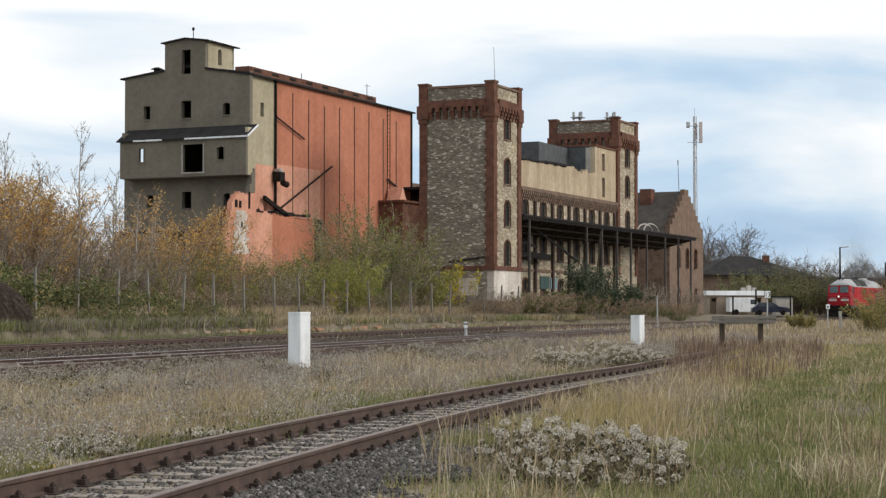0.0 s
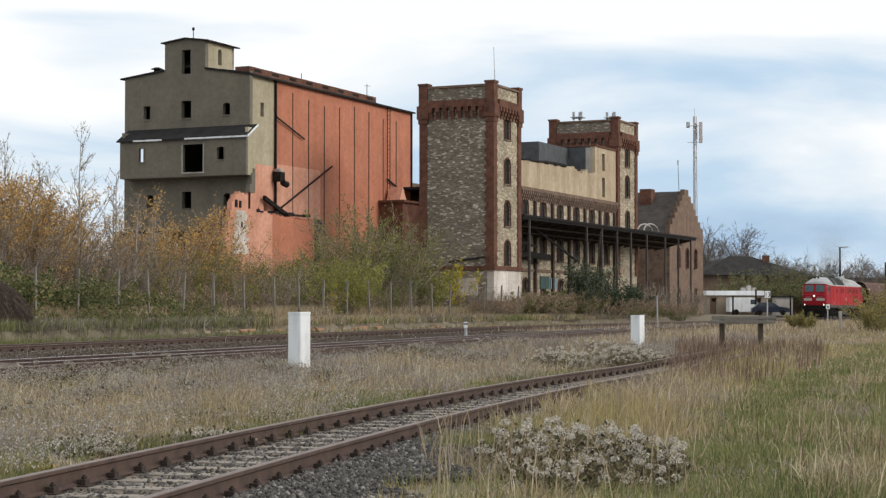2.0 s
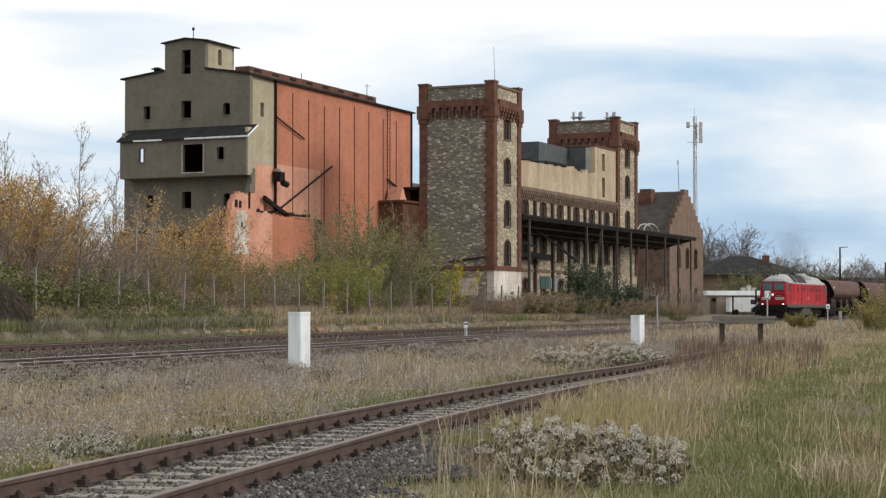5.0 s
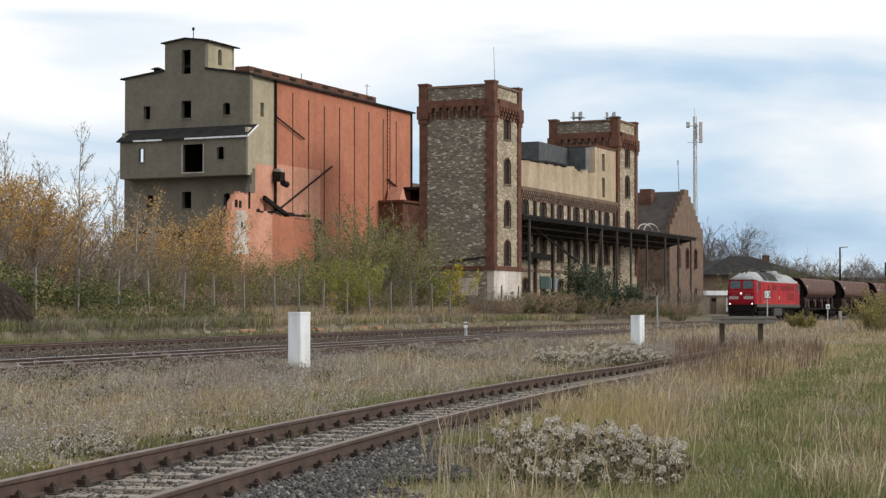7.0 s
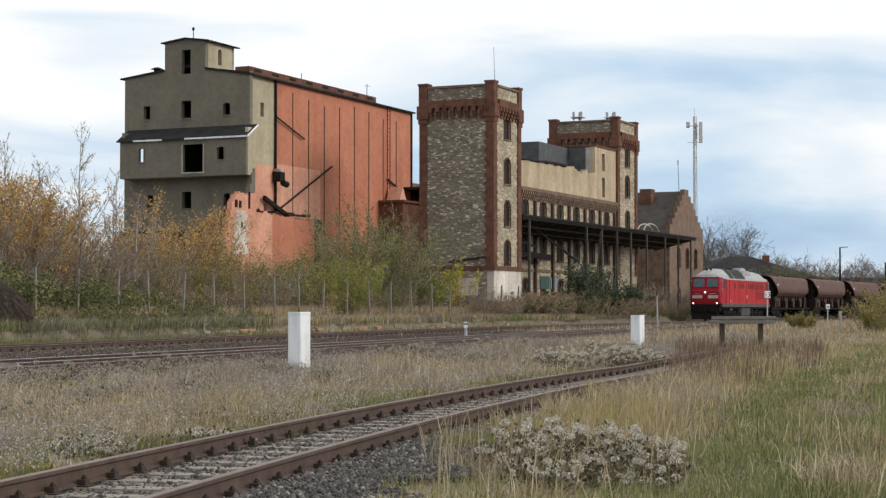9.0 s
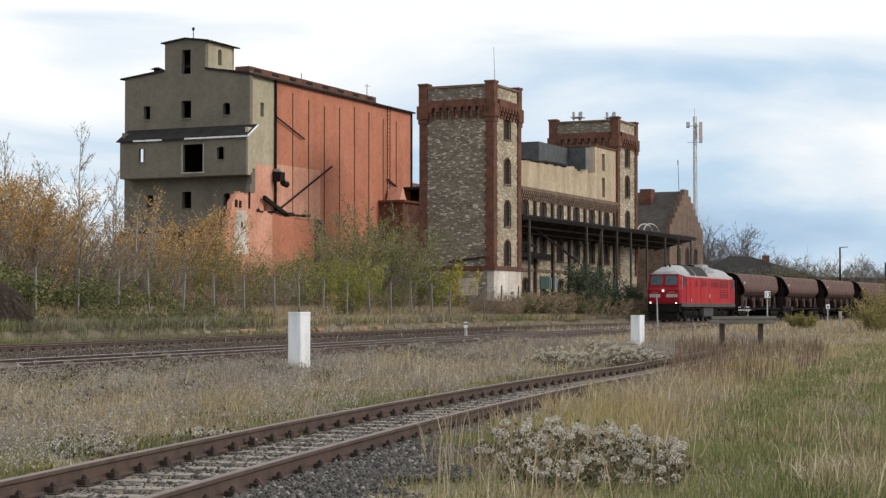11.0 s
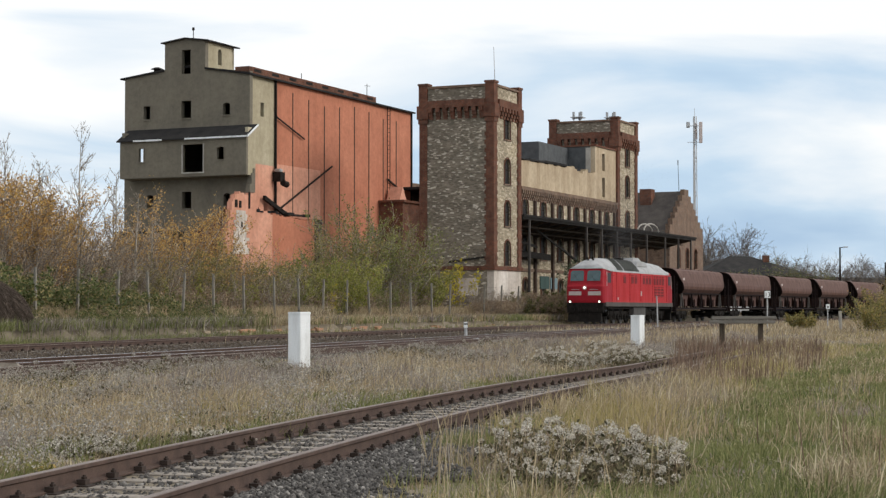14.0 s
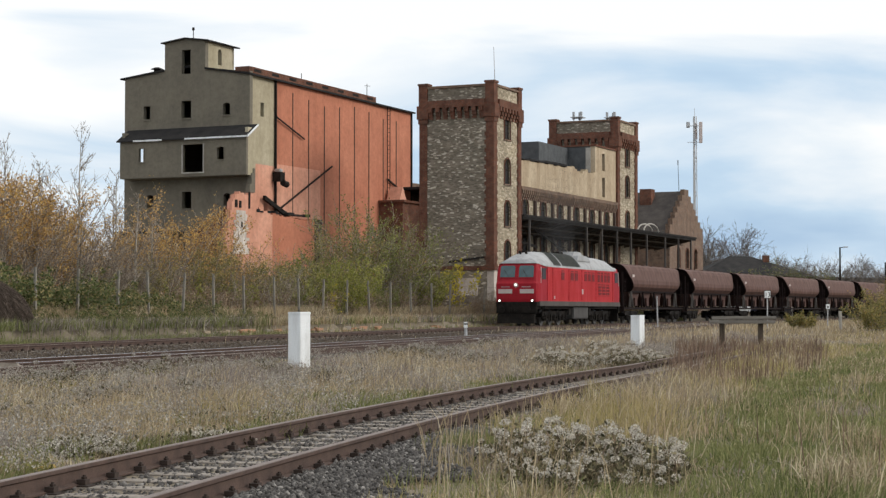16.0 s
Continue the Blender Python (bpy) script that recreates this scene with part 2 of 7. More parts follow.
# ---- mesh tools ----
def part(name, bm, material, parent=None, label="", smooth=False):
    me = bpy.data.meshes.new(name)
    bm.normal_update()
    bm.to_mesh(me)
    bm.free()
    for mm in (material if isinstance(material, (list, tuple)) else (material,)):
        me.materials.append(M[mm] if isinstance(mm, str) else mm)
    if smooth:
        me.shade_smooth()
    ob = new(name, me)
    if parent is not None:
        ob.parent = parent
    if label:
        ob["label"] = label
    return ob


def thing(name, m, label, category, group="", kind=""):
    ob = new(name)
    ob.matrix_basis = m
    ob.empty_display_size = 0.2
    return tagged(ob, label, category, group, kind)


def box(bm, x0, x1, y0, y1, z0, z1, mi=0):
    v = [bm.verts.new(c) for c in ((x0, y0, z0), (x1, y0, z0), (x1, y1, z0), (x0, y1, z0), (x0, y0, z1), (x1, y0, z1), (x1, y1, z1), (x0, y1, z1))]
    for q in ((3, 2, 1, 0), (4, 5, 6, 7), (0, 1, 5, 4), (1, 2, 6, 5), (2, 3, 7, 6), (3, 0, 4, 7)):
        bm.faces.new([v[i] for i in q]).material_index = mi
    return v


def boxed(*a, bevel=0.0):
    bm = bmesh.new()
    box(bm, *a)
    if bevel:
        bmesh.ops.bevel(bm, geom=bm.edges[:], offset=bevel, segments=2, affect="EDGES")
    return bm


def prism(bm, pts, d, mi=0):
    """A flat polygon pushed along d."""
    d = Vector(d)
    a = [bm.verts.new(p) for p in pts]
    b = [bm.verts.new(Vector(p) + d) for p in pts]
    n = len(a)
    bm.faces.new(a[::-1]).material_index = mi
    bm.faces.new(b).material_index = mi
    for i in range(n):
        bm.faces.new((a[i], a[(i + 1) % n], b[(i + 1) % n], b[i])).material_index = mi


def rod(bm, p, q, r, n=8, r2=None, mi=0):
    p, q = Vector(p), Vector(q)
    t = (q - p).to_track_quat("Z", "Y").to_matrix()
    r2 = r if r2 is None else r2
    a = [bm.verts.new(p + t @ Vector((math.cos(k * math.tau / n) * r, math.sin(k * math.tau / n) * r, 0))) for k in range(n)]
    b = [bm.verts.new(q + t @ Vector((math.cos(k * math.tau / n) * r2, math.sin(k * math.tau / n) * r2, 0))) for k in range(n)]
    for k in range(n):
        bm.faces.new((a[k], a[(k + 1) % n], b[(k + 1) % n], b[k])).material_index = mi
    bm.faces.new(a[::-1]).material_index = mi
    bm.faces.new(b).material_index = mi


def beam(bm, p, q, w, h, mi=0):
    """A bar of w by h from p to q."""
    p, q = Vector(p), Vector(q)
    t = (q - p).to_track_quat("Z", "Y").to_matrix()
    c = ((-w, -h), (w, -h), (w, h), (-w, h))
    a = [bm.verts.new(p + t @ Vector((x / 2, y / 2, 0))) for x, y in c]
    b = [bm.verts.new(q + t @ Vector((x / 2, y / 2, 0))) for x, y in c]
    for k in range(4):
        bm.faces.new((a[k], a[(k + 1) % 4], b[(k + 1) % 4], b[k])).material_index = mi
    bm.faces.new(a[::-1]), bm.faces.new(b)


def wall(axis, a0, a1, z0, z1, n0, n1, holes=(), top=None):
    """An upright wall along x or y, from n0 to n1 across, with openings (centre, width, bottom, top, rise of the arch)."""
    bm = bmesh.new()

    ca = sorted({round(v, 4) for v in (a0, a1, *[h[0] - h[1] / 2 for h in holes], *[h[0] + h[1] / 2 for h in holes])})
    cz = sorted({round(v, 4) for v in (z0, z1, *[h[2] for h in holes], *[h[3] for h in holes])})
    solid = {}
    for i in range(len(ca) - 1):
        for j in range(len(cz) - 1):
            ma, mz = (ca[i] + ca[i + 1]) / 2, (cz[j] + cz[j + 1]) / 2
            solid[i, j] = not any(abs(h[0] - ma) < h[1] / 2 and h[2] < mz < h[3] for h in holes)
    pool = {}

    def vert(i, j, n):
        if (i, j, n) not in pool:
            pool[i, j, n] = bm.verts.new((ca[i], n, cz[j]) if axis == "x" else (n, ca[i], cz[j]))
        return pool[i, j, n]
    for (i, j), full in solid.items():
        if not full:
            continue
        for n in (n0, n1):
            bm.faces.new([vert(*c, n) for c in ((i, j), (i + 1, j), (i + 1, j + 1), (i, j + 1))])
        for (p, q), nb in (((i, j), (i, j + 1)), (i - 1, j)), (((i + 1, j), (i + 1, j + 1)), (i + 1, j)), (((i, j), (i + 1, j)), (i, j - 1)), (((i, j + 1), (i + 1, j + 1)), (i, j + 1)):
            if not solid.get(nb):
                bm.faces.new((vert(*p, n0), vert(*q, n0), vert(*q, n1), vert(*p, n1)))
    for c, w, b, t, *r in holes:
        rise = r[0] if r else 0
        if rise:
            for sgn in (-1, 1):
                pts = [(sgn * w / 2, t), (0, t)] + [(sgn * w / 2 * math.sin(k * math.pi / 8), t - rise + rise * math.cos(k * math.pi / 8)) for k in range(1, 5)]
                pp = [((c + x, n0, z) if axis == "x" else (n0, c + x, z)) for x, z in pts]
                prism(bm, pp, (0, n1 - n0, 0) if axis == "x" else (n1 - n0, 0, 0))
    bmesh.ops.remove_doubles(bm, verts=bm.verts[:], dist=1e-4)
    bmesh.ops.recalc_face_normals(bm, faces=bm.faces[:])
    return bm


def quads(name, verts, faces, material, parent=None, label="", category="", kind="", smooth=False):
    """A large mesh out of arrays: verts n x 3, faces m x 3 or m x 4."""
    me = bpy.data.meshes.new(name)
    verts, faces = np.asarray(verts, np.float32), np.asarray(faces, np.int32)
    k = faces.shape[1]
    me.vertices.add(len(verts)), me.loops.add(faces.size), me.polygons.add(len(faces))
    me.vertices.foreach_set("co", verts.ravel())
    me.loops.foreach_set("vertex_index", faces.ravel())
    me.polygons.foreach_set("loop_start", np.arange(0, faces.size, k, dtype=np.int32))
    me.update(calc_edges=True)
    for mm in (material if isinstance(material, (list, tuple)) else (material,)):
        me.materials.append(M[mm] if isinstance(mm, str) else mm)
    if smooth:
        me.shade_smooth()
    ob = new(name, me)
    if parent is not None:
        ob.parent = parent
    return tagged(ob, label, category, "", kind)


# ---- the plan: the main line, the second line, the siding ----
LINE_X, LINE_Y, LINE_H, LINE_K = -0.816, 96.0, radians(20.4245), 0.000777
RADIUS = 1 / LINE_K
CENTRE = (LINE_X + RADIUS * math.cos(LINE_H), LINE_Y - RADIUS * math.sin(LINE_H))


def line_z(s):
    return 0.0 if s > 15 else -0.0025 * (15 - s)


def main_line(s, off=0.0):
    """A place on the main line, s metres along it, off metres towards the camera: x, y, rail height, heading."""
    h = LINE_H + LINE_K * s
    r = RADIUS - off
    return CENTRE[0] - r * math.cos(h), CENTRE[1] + r * math.sin(h), line_z(s), h


def offset_of(x, y):
    return RADIUS - np.hypot(np.asarray(x) - CENTRE[0], np.asarray(y) - CENTRE[1])


H2 = math.atan(0.302)


def second_line(s, off=0.0):
    return -9.7 + s * math.sin(H2) + off * math.cos(H2), 37.7 + s * math.cos(H2) - off * math.sin(H2), -0.09, H2


def siding_x(y):
    y = np.asarray(y, float)
    q = np.minimum(y, 40.0) - 20
    return -1.05 + 0.245 * q + 0.0028 * q * q + 0.29 * np.maximum(y - 40.0, 0)


def siding(y, off=0.0):
    h = math.atan(float(siding_x(y + 0.1) - siding_x(y - 0.1)) / 0.2)
    return float(siding_x(y)) + off * math.cos(h), y - off * math.sin(h), -0.25, h


def ground_z(x, y):
    x, y = np.asarray(x, float), np.asarray(y, float)
    o = offset_of(x, y)
    z = np.interp(o, [-400, -60, -12, -5, -2.75, -2.7, -1.7, 2.0, 3.5, 14, 22, 200], [0.6, 0.5, 0.45, 0.38, 0.30, -0.20, -0.19, -0.19, -0.34, -0.36, -0.42, -0.45])
    s = (np.arctan2(y - CENTRE[1], CENTRE[0] - x) - LINE_H) / LINE_K
    z = z + np.minimum(0.0, -0.0025 * (15 - np.clip(s, -80, 15))) * np.interp(o, [-2.8, -2.7, 5, 9], [0, 1, 1, 0]) - 0.1 * ((o > -2.7) & (o < 3.0))
    d0 = (x - (-9.7)) * math.cos(H2) - (y - 37.7) * math.sin(H2)
    d1 = np.abs(d0 - 0.5)
    z = np.where((d1 < 2.9) & (o > 1.5), -0.34, z)
    d2 = np.abs(x - siding_x(y))
    z = np.where((d2 < 1.6) & (y < 62), -0.44, z)
    wob = 0.05 * np.sin(x * 0.9 + y * 0.37) * np.sin(y * 0.51 - x * 0.23)
    return z + np.where((o > 4) & (d1 > 2.7) & (d2 > 2.2), wob, 0)


def make_ground():
    xs = np.unique(np.concatenate([np.linspace(-2600, -120, 14), np.linspace(-120, -40, 25), np.linspace(-40, 60, 150), np.linspace(60, 160, 30), np.linspace(160, 2600, 14)]))
    ys = np.unique(np.concatenate([np.linspace(-400, 4, 14), np.linspace(4, 130, 180), np.linspace(130, 330, 45), np.linspace(330, 4000, 16)]))
    X, Y = np.meshgrid(xs, ys)
    Z = ground_z(X, Y)
    n, m = X.shape
    i = (np.arange(n - 1)[:, None] * m + np.arange(m - 1)[None, :]).ravel()
    quads("ground", np.stack([X.ravel(), Y.ravel(), Z.ravel()], 1), np.stack([i, i + 1, i + m + 1, i + m], 1), "soil", None, "dry brown soil under grass", "ground", "structure", True)


make_ground()


# ---- tracks ----
PROFILE = ((-0.07, -0.172), (0.07, -0.172), (0.07, -0.158), (0.012, -0.142), (0.009, -0.05), (0.036, -0.036), (0.036, -0.006), (0.03, 0.0), (-0.03, 0.0), (-0.036, -0.006), (-0.036, -0.036), (-0.009, -0.05), (-0.012, -0.142), (-0.07, -0.158))


def rail_bm(path, off, stations):
    bm = bmesh.new()
    rows = []
    for s in stations:
        x, y, z, h = path(s, off)
        rows.append([bm.verts.new((x + a * math.cos(h), y - a * math.sin(h), z + b)) for a, b in PROFILE])
    n = len(PROFILE)
    for r, q in zip(rows, rows[1:]):
        for k in range(n):
            fc = bm.faces.new((r[k], r[(k + 1) % n], q[(k + 1) % n], q[k]))
            fc.material_index = 1 if k in (6, 7, 8) else 0
    bm.faces.new(rows[0]), bm.faces.new(rows[-1][::-1])
    bmesh.ops.recalc_face_normals(bm, faces=bm.faces[:])
    return bm


def sleeper_mesh(length=2.5, w=0.26, concrete=False):
    bm = bmesh.new()
    prism(bm, [(-length / 2, -w / 2, -0.33), (-length / 2, w / 2, -0.33), (-length / 2, w * 0.44, -0.175), (-length / 2, -w * 0.44, -0.175)], (length, 0, 0))
    bmesh.ops.recalc_face_normals(bm, faces=bm.faces[:])
    me = bpy.data.meshes.new("sleeper")
    bm.to_mesh(me)
    bm.free()
    me.materials.append(M["sleeper"])
    return me


def clip_mesh():
    """A rib plate with its two clamps and bolts, beside one rail."""
    bm = bmesh.new()
    box(bm, -0.17, 0.17, -0.08, 0.08, -0.175, -0.162)
    for sx in (-1, 1):
        box(bm, min(sx * 0.05, sx * 0.13), max(sx * 0.05, sx * 0.13), -0.045, 0.045, -0.16, -0.115)
        rod(bm, (sx * 0.10, 0, -0.12), (sx * 0.10, 0, -0.078), 0.014, 6)
        rod(bm, (sx * 0.10, 0, -0.112), (sx * 0.10, 0, -0.092), 0.026, 6)
    me = bpy.data.meshes.new("rail_clip")
    bm.to_mesh(me)
    bm.free()
    me.materials.append(M["clip_rust"])
    return me


def make_track(name, path, stations, sleepers, label, clips, head="rail_head"):
    t = thing(name, Matrix.Identity(4), label, "railway track", kind="structure")
    for off in (-0.752, 0.752):
        part("rail", rail_bm(path, off, stations), ("rust", head), t, "rusted steel rail with worn head")
    sm, cm = sleeper_mesh(), clip_mesh()
    rnd = random.Random(name)
    for i, s in enumerate(sleepers):
        x, y, z, h = path(s, 0)
        ob = new("sleeper", sm)
        ob.parent, ob.matrix_basis = t, pose(x, y, z, 0, 0, -math.degrees(h) + rnd.uniform(-1, 1))
        if i < clips:
            for off in (-0.752, 0.752):
                x, y, z, h = path(s, off)
                ob = new("rail_clip", cm)
                ob.parent, ob.matrix_basis = t, pose(x, y, z, 0, 0, -math.degrees(h))
    return t


make_track("siding_track", siding, [8 + 1.0 * k for k in range(54)], [9.5 + 0.60 * k for k in range(82)], "rusty siding track on weathered sleepers", 82)
make_track("second_track", second_line, [-30 + 4 * k for k in range(46)], [-14 + 0.65 * k for k in range(150)], "rusty running line on dark sleepers", 100, "bright_head")
spare = part("spare_rail", rail_bm(second_line, 2.05, [-30 + 4 * k for k in range(40)]), ("rust", "rail_head"))
tagged(spare, "spare rusty rail lying beside the running line", "rail", kind="structure")
make_track("main_track", main_line, [-70 + 4 * k for k in range(100)], [-55 + 0.65 * k for k in range(240)], "rusty main running line on dark sleepers", 110)

def ballast_bed(name, path, stations, half, top, label):
    bm = bmesh.new()
    rows = []
    for q in stations:
        row = []
        for off, dz in ((-half - 0.5, -0.3), (-half, 0.0), (half, 0.0), (half + 0.5, -0.3)):
            x, y, z, _ = path(q, off)
            row.append(bm.verts.new((x, y, z + top + dz)))
        rows.append(row)
    for a, b in zip(rows, rows[1:]):
        for k in range(3):
            bm.faces.new((a[k], a[k + 1], b[k + 1], b[k]))
    bmesh.ops.recalc_face_normals(bm, faces=bm.faces[:])
    ob = part(name, bm, "ballast_bed")
    tagged(ob, label, "ballast", kind="structure")


ballast_bed("main_bed", main_line, [-70 + 4 * k for k in range(100)], 2.1, -0.2, "brown-grey ballast bed of the main line")
ballast_bed("second_bed", second_line, [-30 + 4 * k for k in range(44)], 2.9, -0.2, "brown-grey ballast bed of the second line")
ballast_bed("siding_bed", siding, [8 + 1.0 * k for k in range(40)], 1.35, -0.225, "grey ballast bed of the siding")

bm = bmesh.new()
rows = []
for k in range(44):
    p, q = main_line(-66 + 3.4 * k, 2.0), second_line(-36 + 3.2 * k, -1.8)
    rows.append([bm.verts.new((p[0] + (q[0] - p[0]) * f, p[1] + (q[1] - p[1]) * f, (p[2] - 0.27) * (1 - f) - 0.33 * f + 0.02 * math.sin(k * 1.7 + f * 5))) for f in (0, 0.25, 0.5, 0.75, 1)])
for a, b in zip(rows, rows[1:]):
    for k in range(4):
        bm.faces.new((a[k], a[k + 1], b[k + 1], b[k]))
bmesh.ops.recalc_face_normals(bm, faces=bm.faces[:])
tagged(part("yard_bed", bm, "ballast_bed"), "dark cindery strip between the two lines", "ballast", kind="structure")

# ---- the buildings' common grid: x along the tracks, y away from them, the origin at the first tower's corner ----
GRID = pose(3.735, 128.0, 0.0, 0, 0, 65.5)


def at_grid(u, v, z=0.0, turn=0.0):
    return GRID @ pose(u, v, z, 0, 0, turn)


RECESS = Matrix.Translation((0, 0, 1.05)) @ Matrix.Scale(1.0805, 4) @ Matrix.Translation((0, 0, -1.05))   # the hall stands 4 m farther back than the first tower


def arch_window(parent, axis, c, w, b, t, n, out, frame_label=""):
    """A surround of brick, a sill and a broken dark frame in an arched opening; n is the wall's face, out the way out of it."""
    win = bmesh.new()
    d = 0.07 * out

    def bx(p, q, r, s, k0, k1):
        k0, k1 = min(k0, k1), max(k0, k1)
        box(win, p, q, k0, k1, r, s) if axis == "x" else box(win, k0, k1, p, q, r, s)
    bx(c - w / 2 - 0.09, c - w / 2, b, t - w / 2, n, n + d)
    bx(c + w / 2, c + w / 2 + 0.09, b, t - w / 2, n, n + d)
    for k in range(6):
        a0, a1 = math.pi * k / 6, math.pi * (k + 1) / 6
        pts = [(c + math.cos(a) * r, t - w / 2 + math.sin(a) * r) for a, r in ((a0, w / 2), (a0, w / 2 + 0.11), (a1, w / 2 + 0.11), (a1, w / 2))]
        pp = [((x, n, z) if axis == "x" else (n, x, z)) for x, z in pts]
        prism(win, pp, (0, d, 0) if axis == "x" else (d, 0, 0))
    bmesh.ops.recalc_face_normals(win, faces=win.faces[:])
    ob = part("window_surround", win, "brick", parent)
    sill = bmesh.new()
    win = sill
    bx(c - w / 2 - 0.13, c + w / 2 + 0.13, b - 0.11, b, n - 0.02 * out, n + 0.10 * out)
    part("sill", sill, "brick_brown", ob)
    fr = bmesh.new()
    win = fr
    k0, k1 = n - 0.09 * out, n - 0.13 * out
    bx(c - 0.02, c + 0.02, b, t, k0, k1)
    bx(c - w / 2, c + w / 2, b + (t - b) * 0.55, b + (t - b) * 0.55 + 0.06, k0, k1)
    bx(c - w / 2, c - w / 2 + 0.04, b, t - w * 0.3, k0, k1)
    bx(c + w / 2 - 0.04, c + w / 2, b, t - w * 0.3, k0, k1)
    part("window_frame", fr, "timber", ob)
    pn = bmesh.new()
    win = pn
    bx(c - w / 2, c + w / 2, b, t - w * 0.12, n - 0.15 * out, n - 0.17 * out)
    part("pane", pn, "sooty_pane", ob, "blind dark window pane")


def corbels(bm, axis, a0, a1, z, n, out, step=0.5, deep=0.28, tall=0.7):
    """A row of small stepped brackets under a cornice."""
    k = max(1, round((a1 - a0) / step))
    st = (a1 - a0) / k
    for i in range(k):
        c = a0 + st * (i + 0.5)
        for j, (dd, zz0, zz1) in enumerate(((deep, z - tall * 0.4, z), (deep * 0.62, z - tall * 0.72, z - tall * 0.4), (deep * 0.3, z - tall, z - tall * 0.72))):
            q0, q1 = min(n, n + out * dd), max(n, n + out * dd)
            box(bm, c - st * 0.27, c + st * 0.27, q0, q1, zz0, zz1) if axis == "x" else box(bm, q0, q1, c - st * 0.27, c + st * 0.27, zz0, zz1)


def tower(name, u0, u1, v1, z0, top, label, storeys, back=Matrix.Identity(4)):
    """A square mill tower: rubble walls, brick corner piers, corbelled brick cornice, rubble parapet."""
    t = thing(name, back @ at_grid(0, 0), label, "mill tower", "mill towers")
    cu = (u0 + u1) / 2 + 0.05
    body = top - 3.1
    wins = [(cu, 1.15, z - 0.95, z + 0.98, 0.575) for z in storeys]
    # front wall in the sunlit tone, the other walls in the shaded tone
    w = part("wall", wall("x", u0, u1, z0, top - 0.45, 0.0, 0.5, wins), "stone_lit", t, "pale rubble stone wall with arched windows, sunlight in its colour")
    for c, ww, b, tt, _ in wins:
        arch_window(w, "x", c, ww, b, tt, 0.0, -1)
    part("wall", wall("y", 0.5, v1, z0, top - 0.45, u0, u0 + 0.5), "stone", t, "grey-brown rubble stone wall, shade put into its colour")
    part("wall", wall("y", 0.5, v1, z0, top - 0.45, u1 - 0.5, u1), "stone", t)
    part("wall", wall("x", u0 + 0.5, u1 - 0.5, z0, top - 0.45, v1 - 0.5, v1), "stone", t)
    part("roof", boxed(u0 + 0.5, u1 - 0.5, 0.5, v1 - 0.5, top - 1.4, top - 1.2), "felt", t)
    e = 0.09
    for (a, b) in ((u0, 0), (u1 - 0.85, 0), (u0, v1 - 0.85), (u1 - 0.85, v1 - 0.85)):
        sx0, sx1 = (a - e, a + 0.55) if a == u0 else (a + 0.3, a + 0.85 + e)
        sy0, sy1 = (b - e, b + 0.55) if b == 0 else (b + 0.3, b + 0.85 + e)
        bm = bmesh.new()
        box(bm, sx0, sx1, sy0, sy1, z0, body)
        # toothed edges where the brick keys into the rubble
        for k in range(int((body - z0) / 0.62)):
            zz = z0 + 0.62 * k
            box(bm, sx0 + 0.02, sx1 + (0.13 if a == u0 else 0), sy0 + 0.02, sy1 + (0.13 if b == 0 else 0), zz, zz + 0.3) if a == u0 else box(bm, sx0 - 0.13, sx1 - 0.02, sy0 + 0.02, sy1 + (0.13 if b == 0 else 0), zz, zz + 0.3)
        box(bm, sx0 - 0.07, sx1 + 0.07, sy0 - 0.07, sy1 + 0.07, body, body + 0.35)
        box(bm, sx0 - 0.15, sx1 + 0.15, sy0 - 0.15, sy1 + 0.15, body + 0.35, top - 1.75)
        box(bm, sx0 - 0.04, sx1 + 0.04, sy0 - 0.04, sy1 + 0.04, top - 1.75, top - 0.2)
        box(bm, sx0 - 0.1, sx1 + 0.1, sy0 - 0.1, sy1 + 0.1, top - 0.2, top - 0.04)
        part("corner_pier", bm, "brick", t, "dark red brick corner pier")
    bm = bmesh.new()
    zc = top - 1.95
    corbels(bm, "x", u0 + 0.6, u1 - 0.6, zc, 0.0, -1, 0.62, 0.3, 0.85)
    corbels(bm, "y", 0.6, v1 - 0.6, zc, u0, -1, 0.62, 0.3, 0.85)
    corbels(bm, "y", 0.7, v1 - 0.7, zc, u1, 1)
    box(bm, u0 + 0.6, u1 - 0.6, -0.28, 0.02, zc, zc + 0.55)
    box(bm, u0 - 0.28, u0 + 0.02, 0.6, v1 - 0.6, zc, zc + 0.55)
    box(bm, u1 - 0.02, u1 + 0.28, 0.6, v1 - 0.6, zc, zc + 0.55)
    part("cornice", bm, "brick", t, "corbelled red brick cornice")
    bm = bmesh.new()
    for a in ((u0 + 0.6, u1 - 0.6, -0.12, 0.62), (u0 + 0.6, u1 - 0.6, v1 - 0.62, v1 + 0.12), (u0 - 0.12, u0 + 0.62, 0.6, v1 - 0.6), (u1 - 0.62, u1 + 0.12, 0.6, v1 - 0.6)):
        box(bm, *a, top - 0.45, top - 0.28)
    part("coping", bm, "brick_brown", t)
    return t


t1 = tower("mill_tower", 0.0, 5.33, 5.95, 4.1, 18.2, "rubble stone mill tower with red brick corner piers", (5.3, 8.3, 11.5, 14.9))
part("plinth_foot", boxed(-0.05, 5.36, -0.09, 0.5, 0.0, 1.7), "brick", t1)
bm = wall("x", 0.0, 5.33, 1.7, 4.1, -0.06, 0.5)
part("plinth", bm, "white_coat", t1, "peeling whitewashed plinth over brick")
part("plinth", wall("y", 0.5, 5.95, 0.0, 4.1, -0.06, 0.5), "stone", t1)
bm = bmesh.new()
